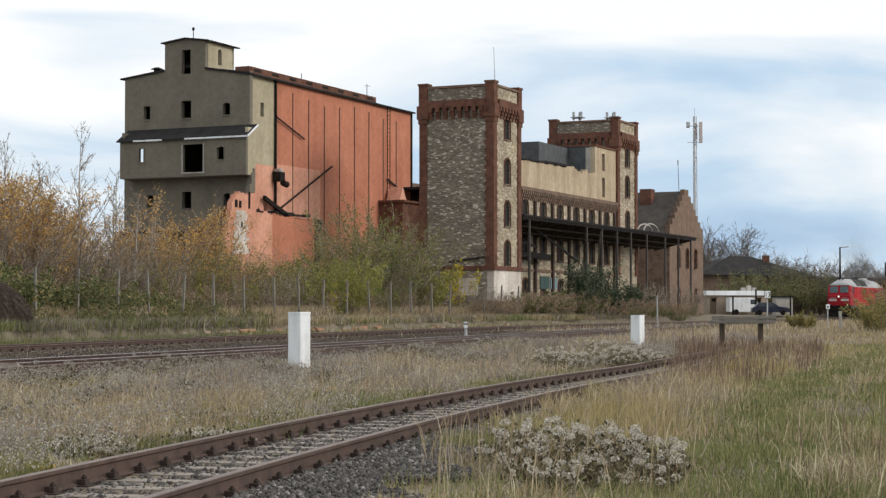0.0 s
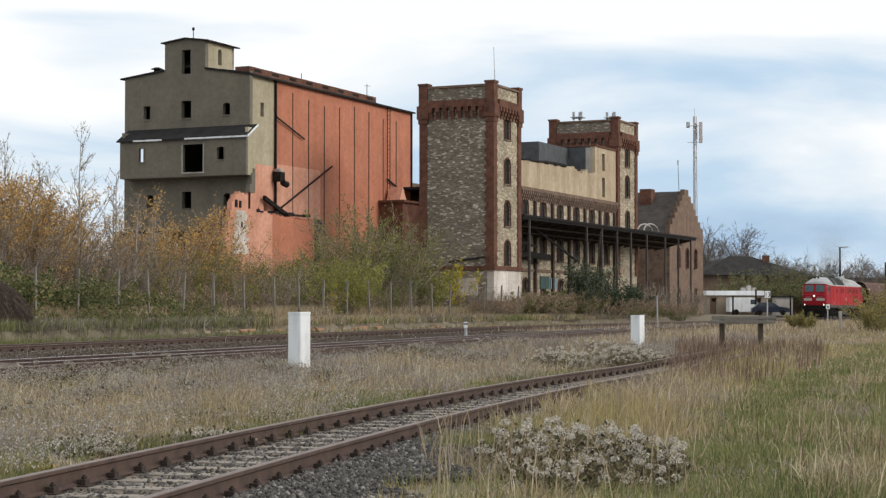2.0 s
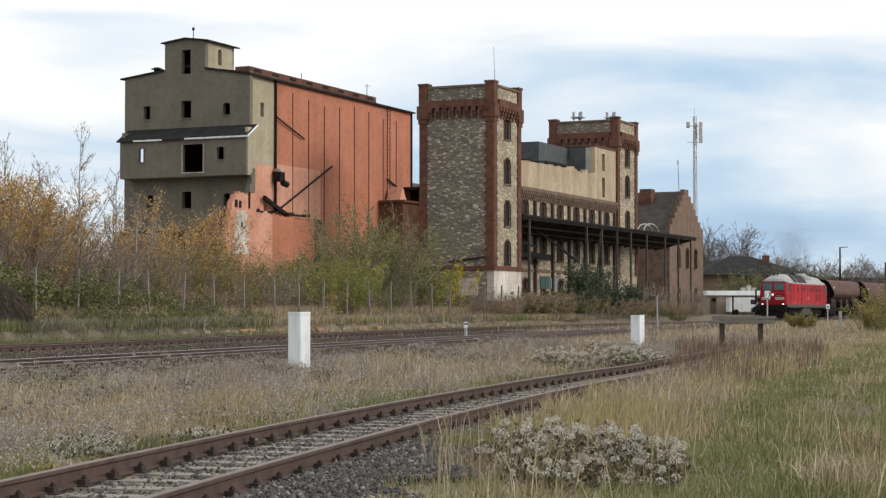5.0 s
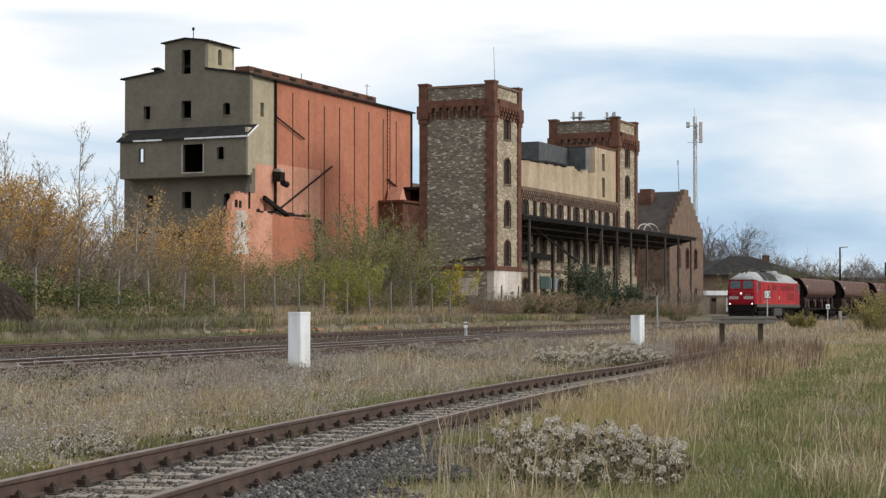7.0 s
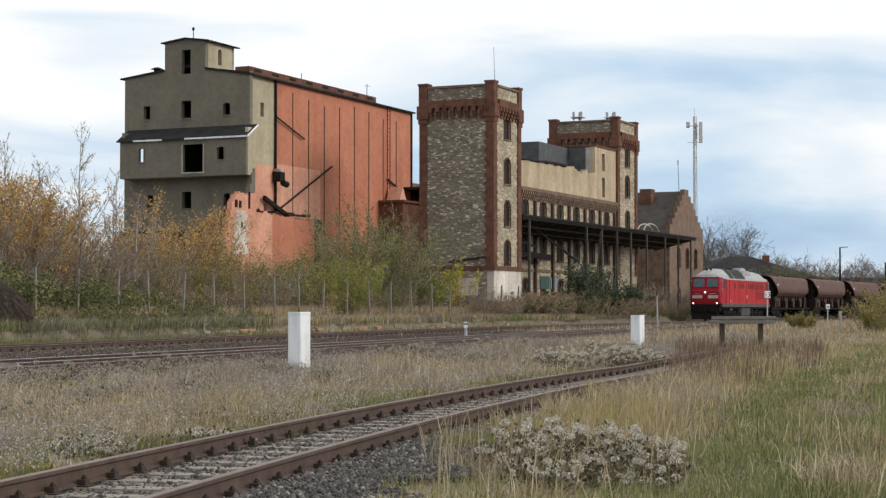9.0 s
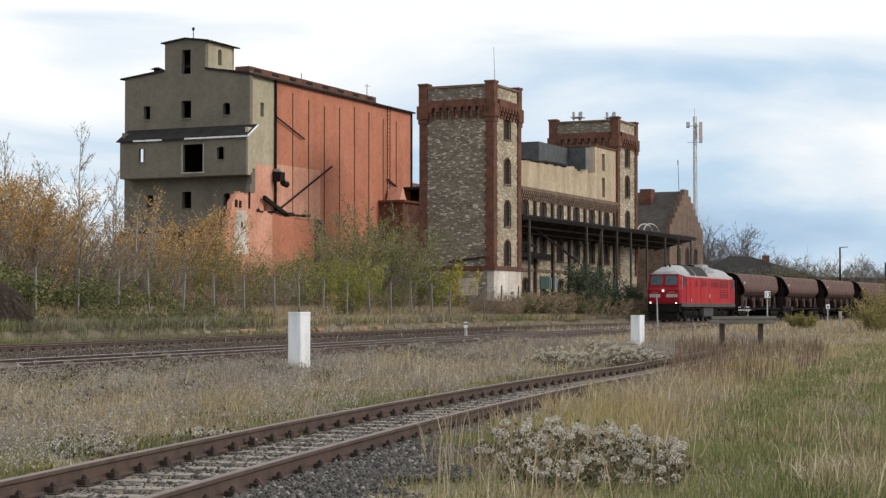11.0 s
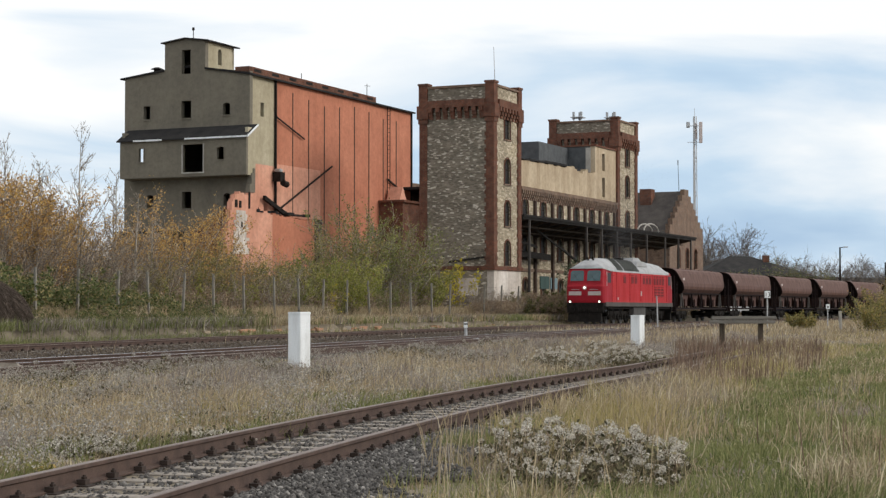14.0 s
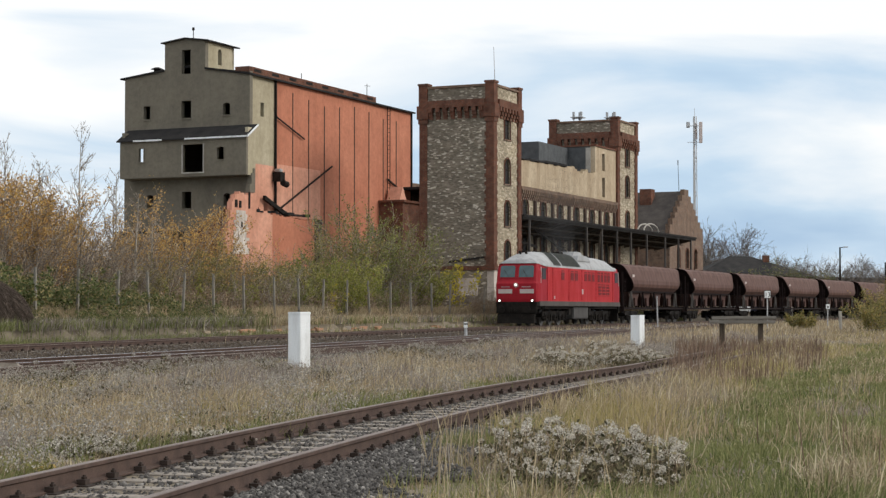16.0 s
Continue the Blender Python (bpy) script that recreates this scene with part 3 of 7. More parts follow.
box(bm, -0.16, 5.45, -0.18, 0.0, 4.0, 4.3), box(bm, -0.16, 0.0, 0.0, 6.0, 4.0, 4.3)
part("string_course", bm, "brick", t1)
part("plinth_patch", boxed(-0.078, -0.062, 1.2, 2.9, 2.1, 3.4), "white_coat", t1, "patch of old limewash on the plinth")
bm = bmesh.new()
beam(bm, (-0.05, 0.7, 4.95), (-0.05, 3.6, 4.62), 0.08, 0.14)
part("roof_scar", bm, "felt", t1, "dark scar of a vanished lean-to roof")
bm = bmesh.new()
rod(bm, (1.9, 0.6, 16.9), (1.55, 0.6, 20.9), 0.04, 6, 0.02)
part("antenna", bm, "galv", t1, "thin leaning whip antenna")

t2 = tower("mill_tower", 28.6, 34.15, 6.35, 4.1, 18.4, "farther rubble stone mill tower with brick cornice", (9.0, 12.2, 15.0), RECESS)
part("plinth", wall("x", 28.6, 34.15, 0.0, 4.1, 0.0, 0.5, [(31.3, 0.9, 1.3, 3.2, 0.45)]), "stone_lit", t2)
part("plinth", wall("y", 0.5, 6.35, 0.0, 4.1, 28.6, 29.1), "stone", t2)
for cx, cy in ((30.0, 4.2), (31.5, 1.5)):
    bm = bmesh.new()
    for k in range(3):
        rod(bm, (cx + 0.5 * math.cos(k * 2.1), cy + 0.5 * math.sin(k * 2.1), 17.1), (cx + 0.35 * math.cos(k * 2.1), cy + 0.35 * math.sin(k * 2.1), 19.0), 0.04, 6)
        box(bm, cx + 0.42 * math.cos(k * 2.1) - 0.09, cx + 0.42 * math.cos(k * 2.1) + 0.09, cy + 0.42 * math.sin(k * 2.1) - 0.09, cy + 0.42 * math.sin(k * 2.1) + 0.09, 18.4, 19.1)
    box(bm, cx - 0.55, cx + 0.55, cy - 0.55, cy + 0.55, 18.55, 18.62)
    part("antenna_frame", bm, "galv", t2, "small grey antenna frame on the parapet")

# ---- the mill's long front between the towers ----
mill = thing("mill_hall", RECESS @ at_grid(0, 0), "roofless cream mill hall with brick pilasters", "mill building")
BAY = 3.86
up = [(6.6 + BAY * k, 1.3, 8.0, 9.75, 0.65) for k in range(6)]
mid = [(6.6 + BAY * k, 1.25, 5.0, 7.0, 0.3) for k in range(6)]
low = [(6.6 + BAY * k, 1.0, 1.4, 3.5, 0.4) for k in range(6)]
w = part("front_wall", wall("x", 5.42, 28.6, 0.0, 10.1, 0.1, 0.6, up + mid + low), "stone_lit", mill, "stained pale stone wall with arched windows")
for c, ww, b, tt, _ in up + mid + low:
    arch_window(w, "x", c, ww, b, tt, 0.1, -1)
bm = bmesh.new()
corbels(bm, "x", 5.5, 28.4, 10.35, 0.1, -1, 0.42, 0.25, 0.75)
box(bm, 5.42, 28.5, -0.15, 0.12, 10.35, 10.6)
part("cornice", bm, "brick_brown", mill, "brown brick corbel table")
for k in range(7):
    c = 6.6 + BAY * (k - 0.5)
    if 5.5 < c < 28.4:
        part("pilaster", boxed(c - 0.17, c + 0.17, -0.1, 0.1, 0.0, 9.62), "dark_brick", mill, "sooty brick pilaster")
# the upper wall's broken top
bm = bmesh.new()
rnd = random.Random(4)
a = 5.42
while a < 23.0:
    b = min(a + rnd.uniform(0.35, 0.9), 23.0)
    z = 12.72 + 0.016 * (a - 5.4) + rnd.uniform(-0.12, 0.1) + (rnd.uniform(-0.25, 0.1) if a > 16 else 0)
    box(bm, a, b, 0.1, 0.55, 10.1, z)
    a = b
bmesh.ops.remove_doubles(bm, verts=bm.verts[:], dist=1e-4)
part("upper_wall", bm, "cream_coat", mill, "weathered cream plaster wall with broken top")
bm = bmesh.new()
a = 5.42
while a < 15.5:
    b = a + rnd.uniform(0.6, 1.5)
    z = 12.72 + 0.016 * (a - 5.4)
    box(bm, a, b, 0.0, 0.62, z, z + rnd.uniform(0.06, 0.2))
    a = b
part("coping", bm, "felt", mill)
part("stair_wall", wall("x", 23.0, 28.6, 10.1, 15.2, 0.1, 0.55, [(25.2, 0.75, 10.9, 12.6), (25.2, 0.75, 13.2, 14.7)]), "cream_coat", mill, "taller cream wall with two slit windows")
part("stair_wall", wall("y", 0.55, 3.2, 10.1, 15.2, 23.0, 23.4), "blue_slate", mill, "slate-hung side of the stair wall")
part("edge_board", boxed(22.94, 22.998, 0.5, 0.95, 12.4, 15.1), "concrete", mill, "pale weathered edge board")
part("stair_roof", boxed(22.9, 28.6, 0.0, 3.3, 15.2, 15.35), "brick", mill)
part("back_wall", wall("x", 5.42, 28.6, 0.0, 11.5, 11.5, 12.0), "brick_brown", mill)
part("end_wall", wall("y", 0.6, 11.5, 0.0, 11.0, 34.2, 34.7), "brick_brown", mill)
part("roof", boxed(5.42, 28.6, 0.6, 11.5, 10.6, 10.8), "felt", mill)
bm = boxed(16.0, 28.6, 2.6, 5.8, 10.8, 15.1)
part("roof_shed", bm, "blue_slate", mill, "dark slated roof structure")
part("notice_board", boxed(9.7, 11.7, 0.02, 0.098, 2.7, 3.7), M.setdefault("board_green", painted("dull_green_board", (0.05, 0.09, 0.085), (0.06, 0.07, 0.06), 0.6)), mill, "dull green board on the wall")
part("notice_board", boxed(12.0, 13.5, 0.02, 0.098, 2.7, 3.6), M.setdefault("board_blue", painted("faded_blue_board", (0.20, 0.30, 0.34), (0.14, 0.17, 0.18), 0.6)), mill, "faded blue board on the wall")
part("string_course", boxed(5.42, 28.6, 0.0, 0.1, 4.0, 4.25), "brick_brown", mill)

# ---- the loading canopy ----
can = thing("loading_canopy", at_grid(0, 0), "long rusty loading canopy on thin steel posts", "canopy")
bm = bmesh.new()
prism(bm, [(5.45, -0.2, 8.28), (5.45, 4.05, 7.30), (5.45, 4.05, 7.38), (5.45, -0.2, 8.38)], (47.5, 0, 0))
bmesh.ops.recalc_face_normals(bm, faces=bm.faces[:])
part("roof_sheet", bm, "felt", can, "sagging dark roof sheets")
part("fascia", boxed(5.45, 53.0, -0.27, -0.205, 8.25, 8.43), "dark_steel", can)
part("edge_beam", boxed(5.45, 53.0, -0.16, -0.04, 8.06, 8.25), "dark_steel", can)
for u in (7.0, 20.2, 24.1, 28.2, 32.1, 36.8, 42.6, 47.0, 51.4):
    bm = bmesh.new()
    box(bm, u - 0.08, u + 0.08, -0.18, -0.02, 0.3, 8.06)
    part("post", bm, "sill_grey", can, "rusty grey-brown canopy post")
for k in range(20):
    u = 6.5 + 2.4 * k
    bm = bmesh.new()
    prism(bm, [(u - 0.06, -0.03, 8.02), (u - 0.06, 4.0, 7.06), (u - 0.06, 4.0, 7.29), (u - 0.06, -0.03, 8.23)], (0.12, 0, 0))
    bmesh.ops.recalc_face_normals(bm, faces=bm.faces[:])
    part("rafter", bm, "timber", can)
for v in (1.2, 2.6):
    part("purlin", boxed(5.5, 52.9, v - 0.06, v + 0.06, 7.88 - 0.24 * v, 8.0 - 0.24 * v), "timber", can)
bm = bmesh.new()
beam(bm, (24.0, -0.05, 7.9), (22.2, -0.05, 1.2), 0.1, 0.1)
part("leaning_prop", bm, "timber", can)
for p_, q_, a_, b_ in (((11.6, 1.8, 8.0), (19.6, 0.6, 5.2), 0.14, 0.14), ((11.4, 3.2, 5.7), (20.0, 3.2, 5.5), 0.3, 0.5), ((8.0, 2.5, 6.9), (14.5, 2.2, 6.2), 0.12, 0.2), ((20.5, 2.4, 6.4), (26.5, 3.2, 5.4), 0.12, 0.2)):
    bm = bmesh.new()
    beam(bm, p_, q_, a_, b_)
    part("fallen_beam", bm, "dark_steel", can, "collapsed timber beam under the canopy")
bm = bmesh.new()
pts = [(38.9 + 2.3 * math.cos(math.pi * k / 8), 8.42 + 0.75 * math.sin(math.pi * k / 8)) for k in range(9)]
for (x0_, z0_), (x1_, z1_) in zip(pts, pts[1:]):
    rod(bm, (x0_, 0.1, z0_), (x1_, 0.1, z1_), 0.07, 6), rod(bm, (x0_, 0.7, z0_), (x1_, 0.7, z1_), 0.07, 6)
part("bent_sheet", bm, "concrete", can, "pale bent sheet on the canopy roof")
part("loading_dock", boxed(5.5, 46.0, 0.3, 4.0, 0.0, 1.1), "concrete", can, "grimy concrete loading dock")

# ---- the gabled brick house at the end ----
house = thing("gabled_brick_house", RECESS @ at_grid(0, 0), "brown brick house with stepped gable and dark roof", "house")
wins = [(47.4, 0.9, 5.2, 7.2, 0.3), (50.4, 0.9, 5.2, 7.2, 0.3), (53.4, 0.9, 5.2, 7.2, 0.3), (47.4, 0.9, 1.2, 3.2, 0.3), (53.4, 0.9, 1.2, 3.2, 0.3), (50.3, 0.7, 9.4, 10.8, 0.35)]
w = part("front_wall", wall("x", 44.4, 56.2, 0.0, 8.8, 0.0, 0.45, wins[:5]), "brick_brown", house)
for c, ww, b, tt, _ in wins[:5]:
    arch_window(w, "x", c, ww, b, tt, 0.0, -1)
bm = bmesh.new()
steps = 7
for k in range(steps):
    hw = 5.9 * (1 - k / steps) - 0.15
    box(bm, 50.3 - hw, 50.3 + hw, 0.0, 0.45, 8.8 + 0.62 * k, 8.8 + 0.62 * (k + 1))
part("gable", bm, "brick_brown", house, "stepped brown brick gable")
part("side_wall", wall("y", 0.45, 9.0, 0.0, 8.8, 44.4, 44.85), "brick_brown", house)
part("side_wall", wall("y", 0.45, 9.0, 0.0, 8.8, 55.75, 56.2), "brick_brown", house)
part("back_wall", wall("x", 44.4, 56.2, 0.0, 8.8, 9.0, 9.4), "brick_brown", house)
bm = bmesh.new()
prism(bm, [(44.0, 0.46, 8.5), (50.3, 0.46, 13.0), (56.6, 0.46, 8.5), (56.6, 0.46, 8.3), (50.3, 0.46, 12.8), (44.0, 0.46, 8.3)], (0, 8.8, 0))
bmesh.ops.recalc_face_normals(bm, faces=bm.faces[:])
roof = part("roof", bm, "slate", house, "dark tiled roof")
part("chimney", boxed(48.3, 49.6, 3.1, 4.3, 10.9, 13.2), "brick", roof)
bm = bmesh.new()
rod(bm, (50.4, 0.8, 12.6), (50.7, 1.0, 15.9), 0.035, 6, 0.02), rod(bm, (50.7, 1.0, 15.7), (50.7, 1.0, 16.2), 0.045, 6)
part("whip_antenna", bm, "dark_steel", house)

# ---- the silo block ----
silo = thing("grain_silo_building", at_grid(0, 0), "tall derelict silo block, grey gable and orange flank", "silo building")
U0, V0, V1, EAVE = -10.2, 15.15, 25.8, 18.25
gable_holes = [(20.38, 0.78, 18.45, 20.3), (23.82, 0.6, 15.25, 16.25), (20.35, 0.85, 15.2, 16.5), (16.88, 0.62, 15.3, 16.2, 0.2), (20.28, 0.82, 8.5, 9.75), (16.8, 0.62, 8.6, 9.55, 0.2), (23.5, 0.6, 8.6, 9.6, 0.2)]
# the gable turns from the sun, so its coat is the shaded grey
w = part("gable_wall", wall("y", V0, V1, 0.0, 18.43, U0, U0 + 0.4, gable_holes[1:] + [(19.9, 10.0, 10.9, 13.9)]), "grey_coat", silo, "grey cement-coated gable wall, shade in its colour")
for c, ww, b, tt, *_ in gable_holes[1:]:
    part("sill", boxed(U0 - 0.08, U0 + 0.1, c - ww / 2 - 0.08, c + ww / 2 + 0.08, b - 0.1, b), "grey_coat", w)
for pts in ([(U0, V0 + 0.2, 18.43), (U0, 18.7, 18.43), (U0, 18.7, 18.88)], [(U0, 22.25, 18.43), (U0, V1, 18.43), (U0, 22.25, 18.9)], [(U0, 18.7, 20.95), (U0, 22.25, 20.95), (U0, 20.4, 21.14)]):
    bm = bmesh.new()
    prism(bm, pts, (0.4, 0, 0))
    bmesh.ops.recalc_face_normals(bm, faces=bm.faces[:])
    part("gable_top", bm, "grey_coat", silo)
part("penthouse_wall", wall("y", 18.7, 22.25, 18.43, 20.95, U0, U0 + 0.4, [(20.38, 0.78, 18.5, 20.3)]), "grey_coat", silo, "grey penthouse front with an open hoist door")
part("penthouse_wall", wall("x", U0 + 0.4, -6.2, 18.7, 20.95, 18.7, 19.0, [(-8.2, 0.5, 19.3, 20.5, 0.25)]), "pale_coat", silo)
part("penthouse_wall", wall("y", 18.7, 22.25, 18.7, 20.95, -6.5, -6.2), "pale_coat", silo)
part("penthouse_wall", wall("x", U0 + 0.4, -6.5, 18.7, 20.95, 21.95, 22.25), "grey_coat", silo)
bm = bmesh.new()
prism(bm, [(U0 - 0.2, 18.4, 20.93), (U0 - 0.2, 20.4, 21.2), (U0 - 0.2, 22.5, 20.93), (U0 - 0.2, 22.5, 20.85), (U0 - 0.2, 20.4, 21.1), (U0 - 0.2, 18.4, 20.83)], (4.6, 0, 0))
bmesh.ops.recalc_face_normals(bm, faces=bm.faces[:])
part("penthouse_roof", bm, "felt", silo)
part("flank_wall", wall("x", U0 + 0.4, -6.2, 11.75, EAVE, V0, V0 + 0.4, [(-8.0, 0.5, 15.3, 16.35)]), "pale_coat", silo, "pale cement-coated flank strip, sunlight in its colour")
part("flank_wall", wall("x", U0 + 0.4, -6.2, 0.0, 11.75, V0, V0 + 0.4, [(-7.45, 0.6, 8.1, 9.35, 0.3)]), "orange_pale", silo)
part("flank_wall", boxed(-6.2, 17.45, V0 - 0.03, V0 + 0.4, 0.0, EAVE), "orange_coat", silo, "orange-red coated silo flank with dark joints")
part("repair_patch", boxed(-5.9, 0.9, V0 - 0.05, V0 - 0.034, 8.0, 11.95), "orange_pale", silo, "paler scar of a removed building")
for x in (-3.5, -1.0, 1.55, 4.1, 6.7, 9.3, 11.95, 14.45):
    part("joint", boxed(x - 0.045, x + 0.045, V0 - 0.075, V0 - 0.032, 0.0, EAVE - 0.9 + 0.25 * math.sin(x * 3)), "rust", silo)
bm = bmesh.new()
rod(bm, (-6.2, V0 - 0.12, 5), (-6.2, V0 - 0.12, EAVE), 0.1, 8), rod(bm, (17.4, V0 - 0.1, 5), (17.4, V0 - 0.1, EAVE), 0.09, 8)
part("downpipe", bm, "dark_steel", silo)
bm = bmesh.new()
for sx in (12.35, 12.85):
    beam(bm, (sx, V0 - 0.25, 10.8), (sx, V0 - 0.25, EAVE), 0.05, 0.05)
for k in range(20):
    beam(bm, (12.35, V0 - 0.25, 11 + 0.36 * k), (12.85, V0 - 0.25, 11 + 0.36 * k), 0.035, 0.035)
beam(bm, (12.4, V0 - 0.2, 12.1), (14.3, V0 - 0.2, 11.5), 0.12, 0.12)
part("ladder", bm, "dark_steel", silo)
bm = bmesh.new()
beam(bm, (-6.26, V0 - 0.2, 15.47), (-1.93, V0 - 0.2, 14.17), 0.09, 0.09)
beam(bm, (-8.7, V0 - 0.2, 7.2), (2.5, V0 - 0.25, 12.4), 0.1, 0.1)
beam(bm, (-8.2, V0 - 0.3, 9.3), (-4.6, V0 - 0.4, 8.0), 0.22, 0.3)
beam(bm, (-8.0, V0 - 0.3, 5.9), (-4.9, V0 - 0.3, 8.4), 0.14, 0.14)
part("broken_conveyor", bm, "dark_steel", silo, "broken rusty conveyor struts on the flank")
bm = bmesh.new()
box(bm, -6.6, -5.9, V0 - 0.75, V0 - 0.1, 10.6, 11.3), rod(bm, (-6.3, V0 - 0.8, 10.5), (-5.7, V0 - 0.8, 10.4), 0.25, 8)
part("motor_box", bm, "dark_steel", silo)
part("motor_hood", boxed(-6.55, -6.0, V0 - 0.7, V0 - 0.15, 11.3, 11.55, bevel=0.08), "galv", silo)
part("back_wall", wall("x", U0 + 0.4, 17.45, 0.0, EAVE, V1 - 0.4, V1, [(-8.3, 1.1, 11.9, 13.6)]), "grey_coat", silo)
part("end_wall", wall("y", V0 + 0.4, V1 - 0.4, 0.0, EAVE, 17.05, 17.45), "orange_coat", silo)
bm = bmesh.new()
prism(bm, [(U0 + 0.4, V0 - 0.35, 18.28), (U0 + 0.4, 20.4, 19.2), (U0 + 0.4, V1 + 0.35, 18.45), (U0 + 0.4, V1 + 0.35, 18.35), (U0 + 0.4, 20.4, 19.05), (U0 + 0.4, V0 - 0.35, 18.14)], (27.5, 0, 0))
prism(bm, [(U0 - 0.15, V0 - 0.35, 18.28), (U0 - 0.15, 18.69, 18.9), (U0 - 0.15, 18.69, 18.76), (U0 - 0.15, V0 - 0.35, 18.14)], (0.55, 0, 0))
prism(bm, [(U0 - 0.15, 22.26, 18.92), (U0 - 0.15, V1 + 0.35, 18.45), (U0 - 0.15, V1 + 0.35, 18.35), (U0 - 0.15, 22.26, 18.78)], (0.55, 0, 0))
bmesh.ops.recalc_face_normals(bm, faces=bm.faces[:])
part("roof", bm, "felt", silo, "shallow dark felt roof")
bm = bmesh.new()
box(bm, U0, 10.3, V0 - 0.2, V0 + 1.0, 18.32, 18.78)
part("roof_upstand", bm, "brick", silo)
for k in range(8):
    x = -9.0 + 2.6 * k
    part("vent_slot", boxed(x - 0.5, x + 0.5, V0 - 0.215, V0 - 0.195, 18.45, 18.66), "dark_steel", silo)
# the jettied storey on the gable
JH = [(18.9, 1.75, 11.05, 13.1), (23.4, 0.42, 11.95, 12.95), (16.55, 0.6, 11.9, 12.85, 0.2)]
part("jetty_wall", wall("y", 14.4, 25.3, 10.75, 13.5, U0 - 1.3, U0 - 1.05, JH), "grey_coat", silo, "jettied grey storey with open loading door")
# sun-side cheek in the sunlit tone, far cheek in the shaded one
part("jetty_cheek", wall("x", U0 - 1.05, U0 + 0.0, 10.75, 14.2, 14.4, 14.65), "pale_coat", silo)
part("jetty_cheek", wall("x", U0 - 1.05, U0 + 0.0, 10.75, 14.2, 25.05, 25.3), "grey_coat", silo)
part("jetty_floor", boxed(U0 - 1.05, U0, 14.65, 25.05, 10.7, 10.85), "grey_coat", silo)
bm = bmesh.new()
prism(bm, [(U0 - 1.5, 14.2, 13.45), (U0, 14.2, 14.4), (U0, 14.2, 14.5), (U0 - 1.5, 14.2, 13.55)], (0, 11.3, 0))
bmesh.ops.recalc_face_normals(bm, faces=bm.faces[:])
part("jetty_roof", bm, "felt", silo, "lean-to dark felt roof")
bm = bmesh.new()
box(bm, U0 - 1.54, U0 - 1.5, 14.2, 19.5, 13.44, 13.56), box(bm, U0 - 1.54, U0 - 1.5, 21.5, 24.0, 13.44, 13.56)
beam(bm, (U0 - 1.5, 14.17, 13.5), (U0, 14.17, 14.45), 0.06, 0.12)
part("edge_flashing", bm, "white_box", silo)
for c, ww, b, tt, *_ in JH:
    part("opening_frame", (lambda q: (box(q, U0 - 1.36, U0 - 1.3, c - ww / 2 - 0.08, c - ww / 2, b, tt), box(q, U0 - 1.36, U0 - 1.3, c + ww / 2, c + ww / 2 + 0.08, b, tt), box(q, U0 - 1.36, U0 - 1.3, c - ww / 2 - 0.08, c + ww / 2 + 0.08, b - 0.08, b), q)[-1])(bmesh.new()), "concrete" if ww > 1 else "grey_coat", silo)
bm = bmesh.new()
rod(bm, (U0 + 1, 23.6, 18.6), (U0 + 1, 23.6, 19.1), 0.25, 10), rod(bm, (U0 + 1, 23.6, 19.15), (U0 + 1, 23.6, 19.3), 0.5, 10, 0.15)
part("roof_cowl", bm, "dark_steel", silo)
bm = bmesh.new()
rod(bm, (U0 + 1, 20.4, 21.1), (U0 + 1, 20.4, 22.0), 0.03, 6), rod(bm, (U0 + 1, 20.4, 21.9), (U0 + 1, 20.4, 22.1), 0.1, 8)
part("roof_aerial", bm, "dark_steel", silo)
bm = bmesh.new()
rod(bm, (10.0, V0 + 0.5, 18.7), (10.0, V0 + 0.5, 19.9), 0.03, 5), beam(bm, (9.5, V0 + 0.5, 19.7), (10.6, V0 + 0.5, 19.8), 0.03, 0.03)
part("roof_aerial", bm, "dark_steel", silo)
bm = bmesh.new()
rod(bm, (-1.2, V0 + 0.5, 18.7), (-1.2, V0 + 0.5, 19.4), 0.03, 5)
part("roof_aerial", bm, "dark_steel", silo)

# ---- low link between silo and tower, and the ruined annexe ----
link_b = thing("brick_link", at_grid(0, 0), "low dark brick link building beside the silo", "outbuilding")
part("wall", wall("x", 11.2, 22.0, 0.0, 10.0, 12.9, 13.3), "brick", link_b)
part("wall", wall("y", 13.3, 15.1, 0.0, 10.0, 11.2, 11.6), "brick", link_b)
part("roof", boxed(11.0, 22.2, 12.7, 15.1, 10.0, 10.2), "brick", link_b)
bm = bmesh.new()
prism(bm, [(12.0, 13.6, 10.2), (13.4, 13.6, 10.2), (12.7, 13.6, 11.4)], (0, 1.2, 0))
bmesh.ops.recalc_face_normals(bm, faces=bm.faces[:])
part("dormer", bm, "orange_pale", link_b)
ann = thing("ruined_annexe", at_grid(0, 0), "ruined red brick annexe with broken walls", "ruin")
rnd = random.Random(8)


def jagged(axis, a0, a1, n0, n1, tops, step=0.28, rough=0.28):
    """A broken wall with an uneven top."""
    bm = bmesh.new()
    a, pts = a0, []
    while a < a1:
        z = float(np.interp(a, [t[0] for t in tops], [t[1] for t in tops])) + rnd.uniform(-rough, rough)
        pts += [(a, z), (min(a + step * rnd.uniform(0.6, 1.6), a1), z)]
        a = pts[-1][0]
    for (p, z), (q, _) in zip(pts[::2], pts[1::2]):
        box(bm, p, q, n0, n1, 0.0, z) if axis == "x" else box(bm, n0, n1, p, q, 0.0, z)
    bmesh.ops.remove_doubles(bm, verts=bm.verts[:], dist=1e-4)
    return bm


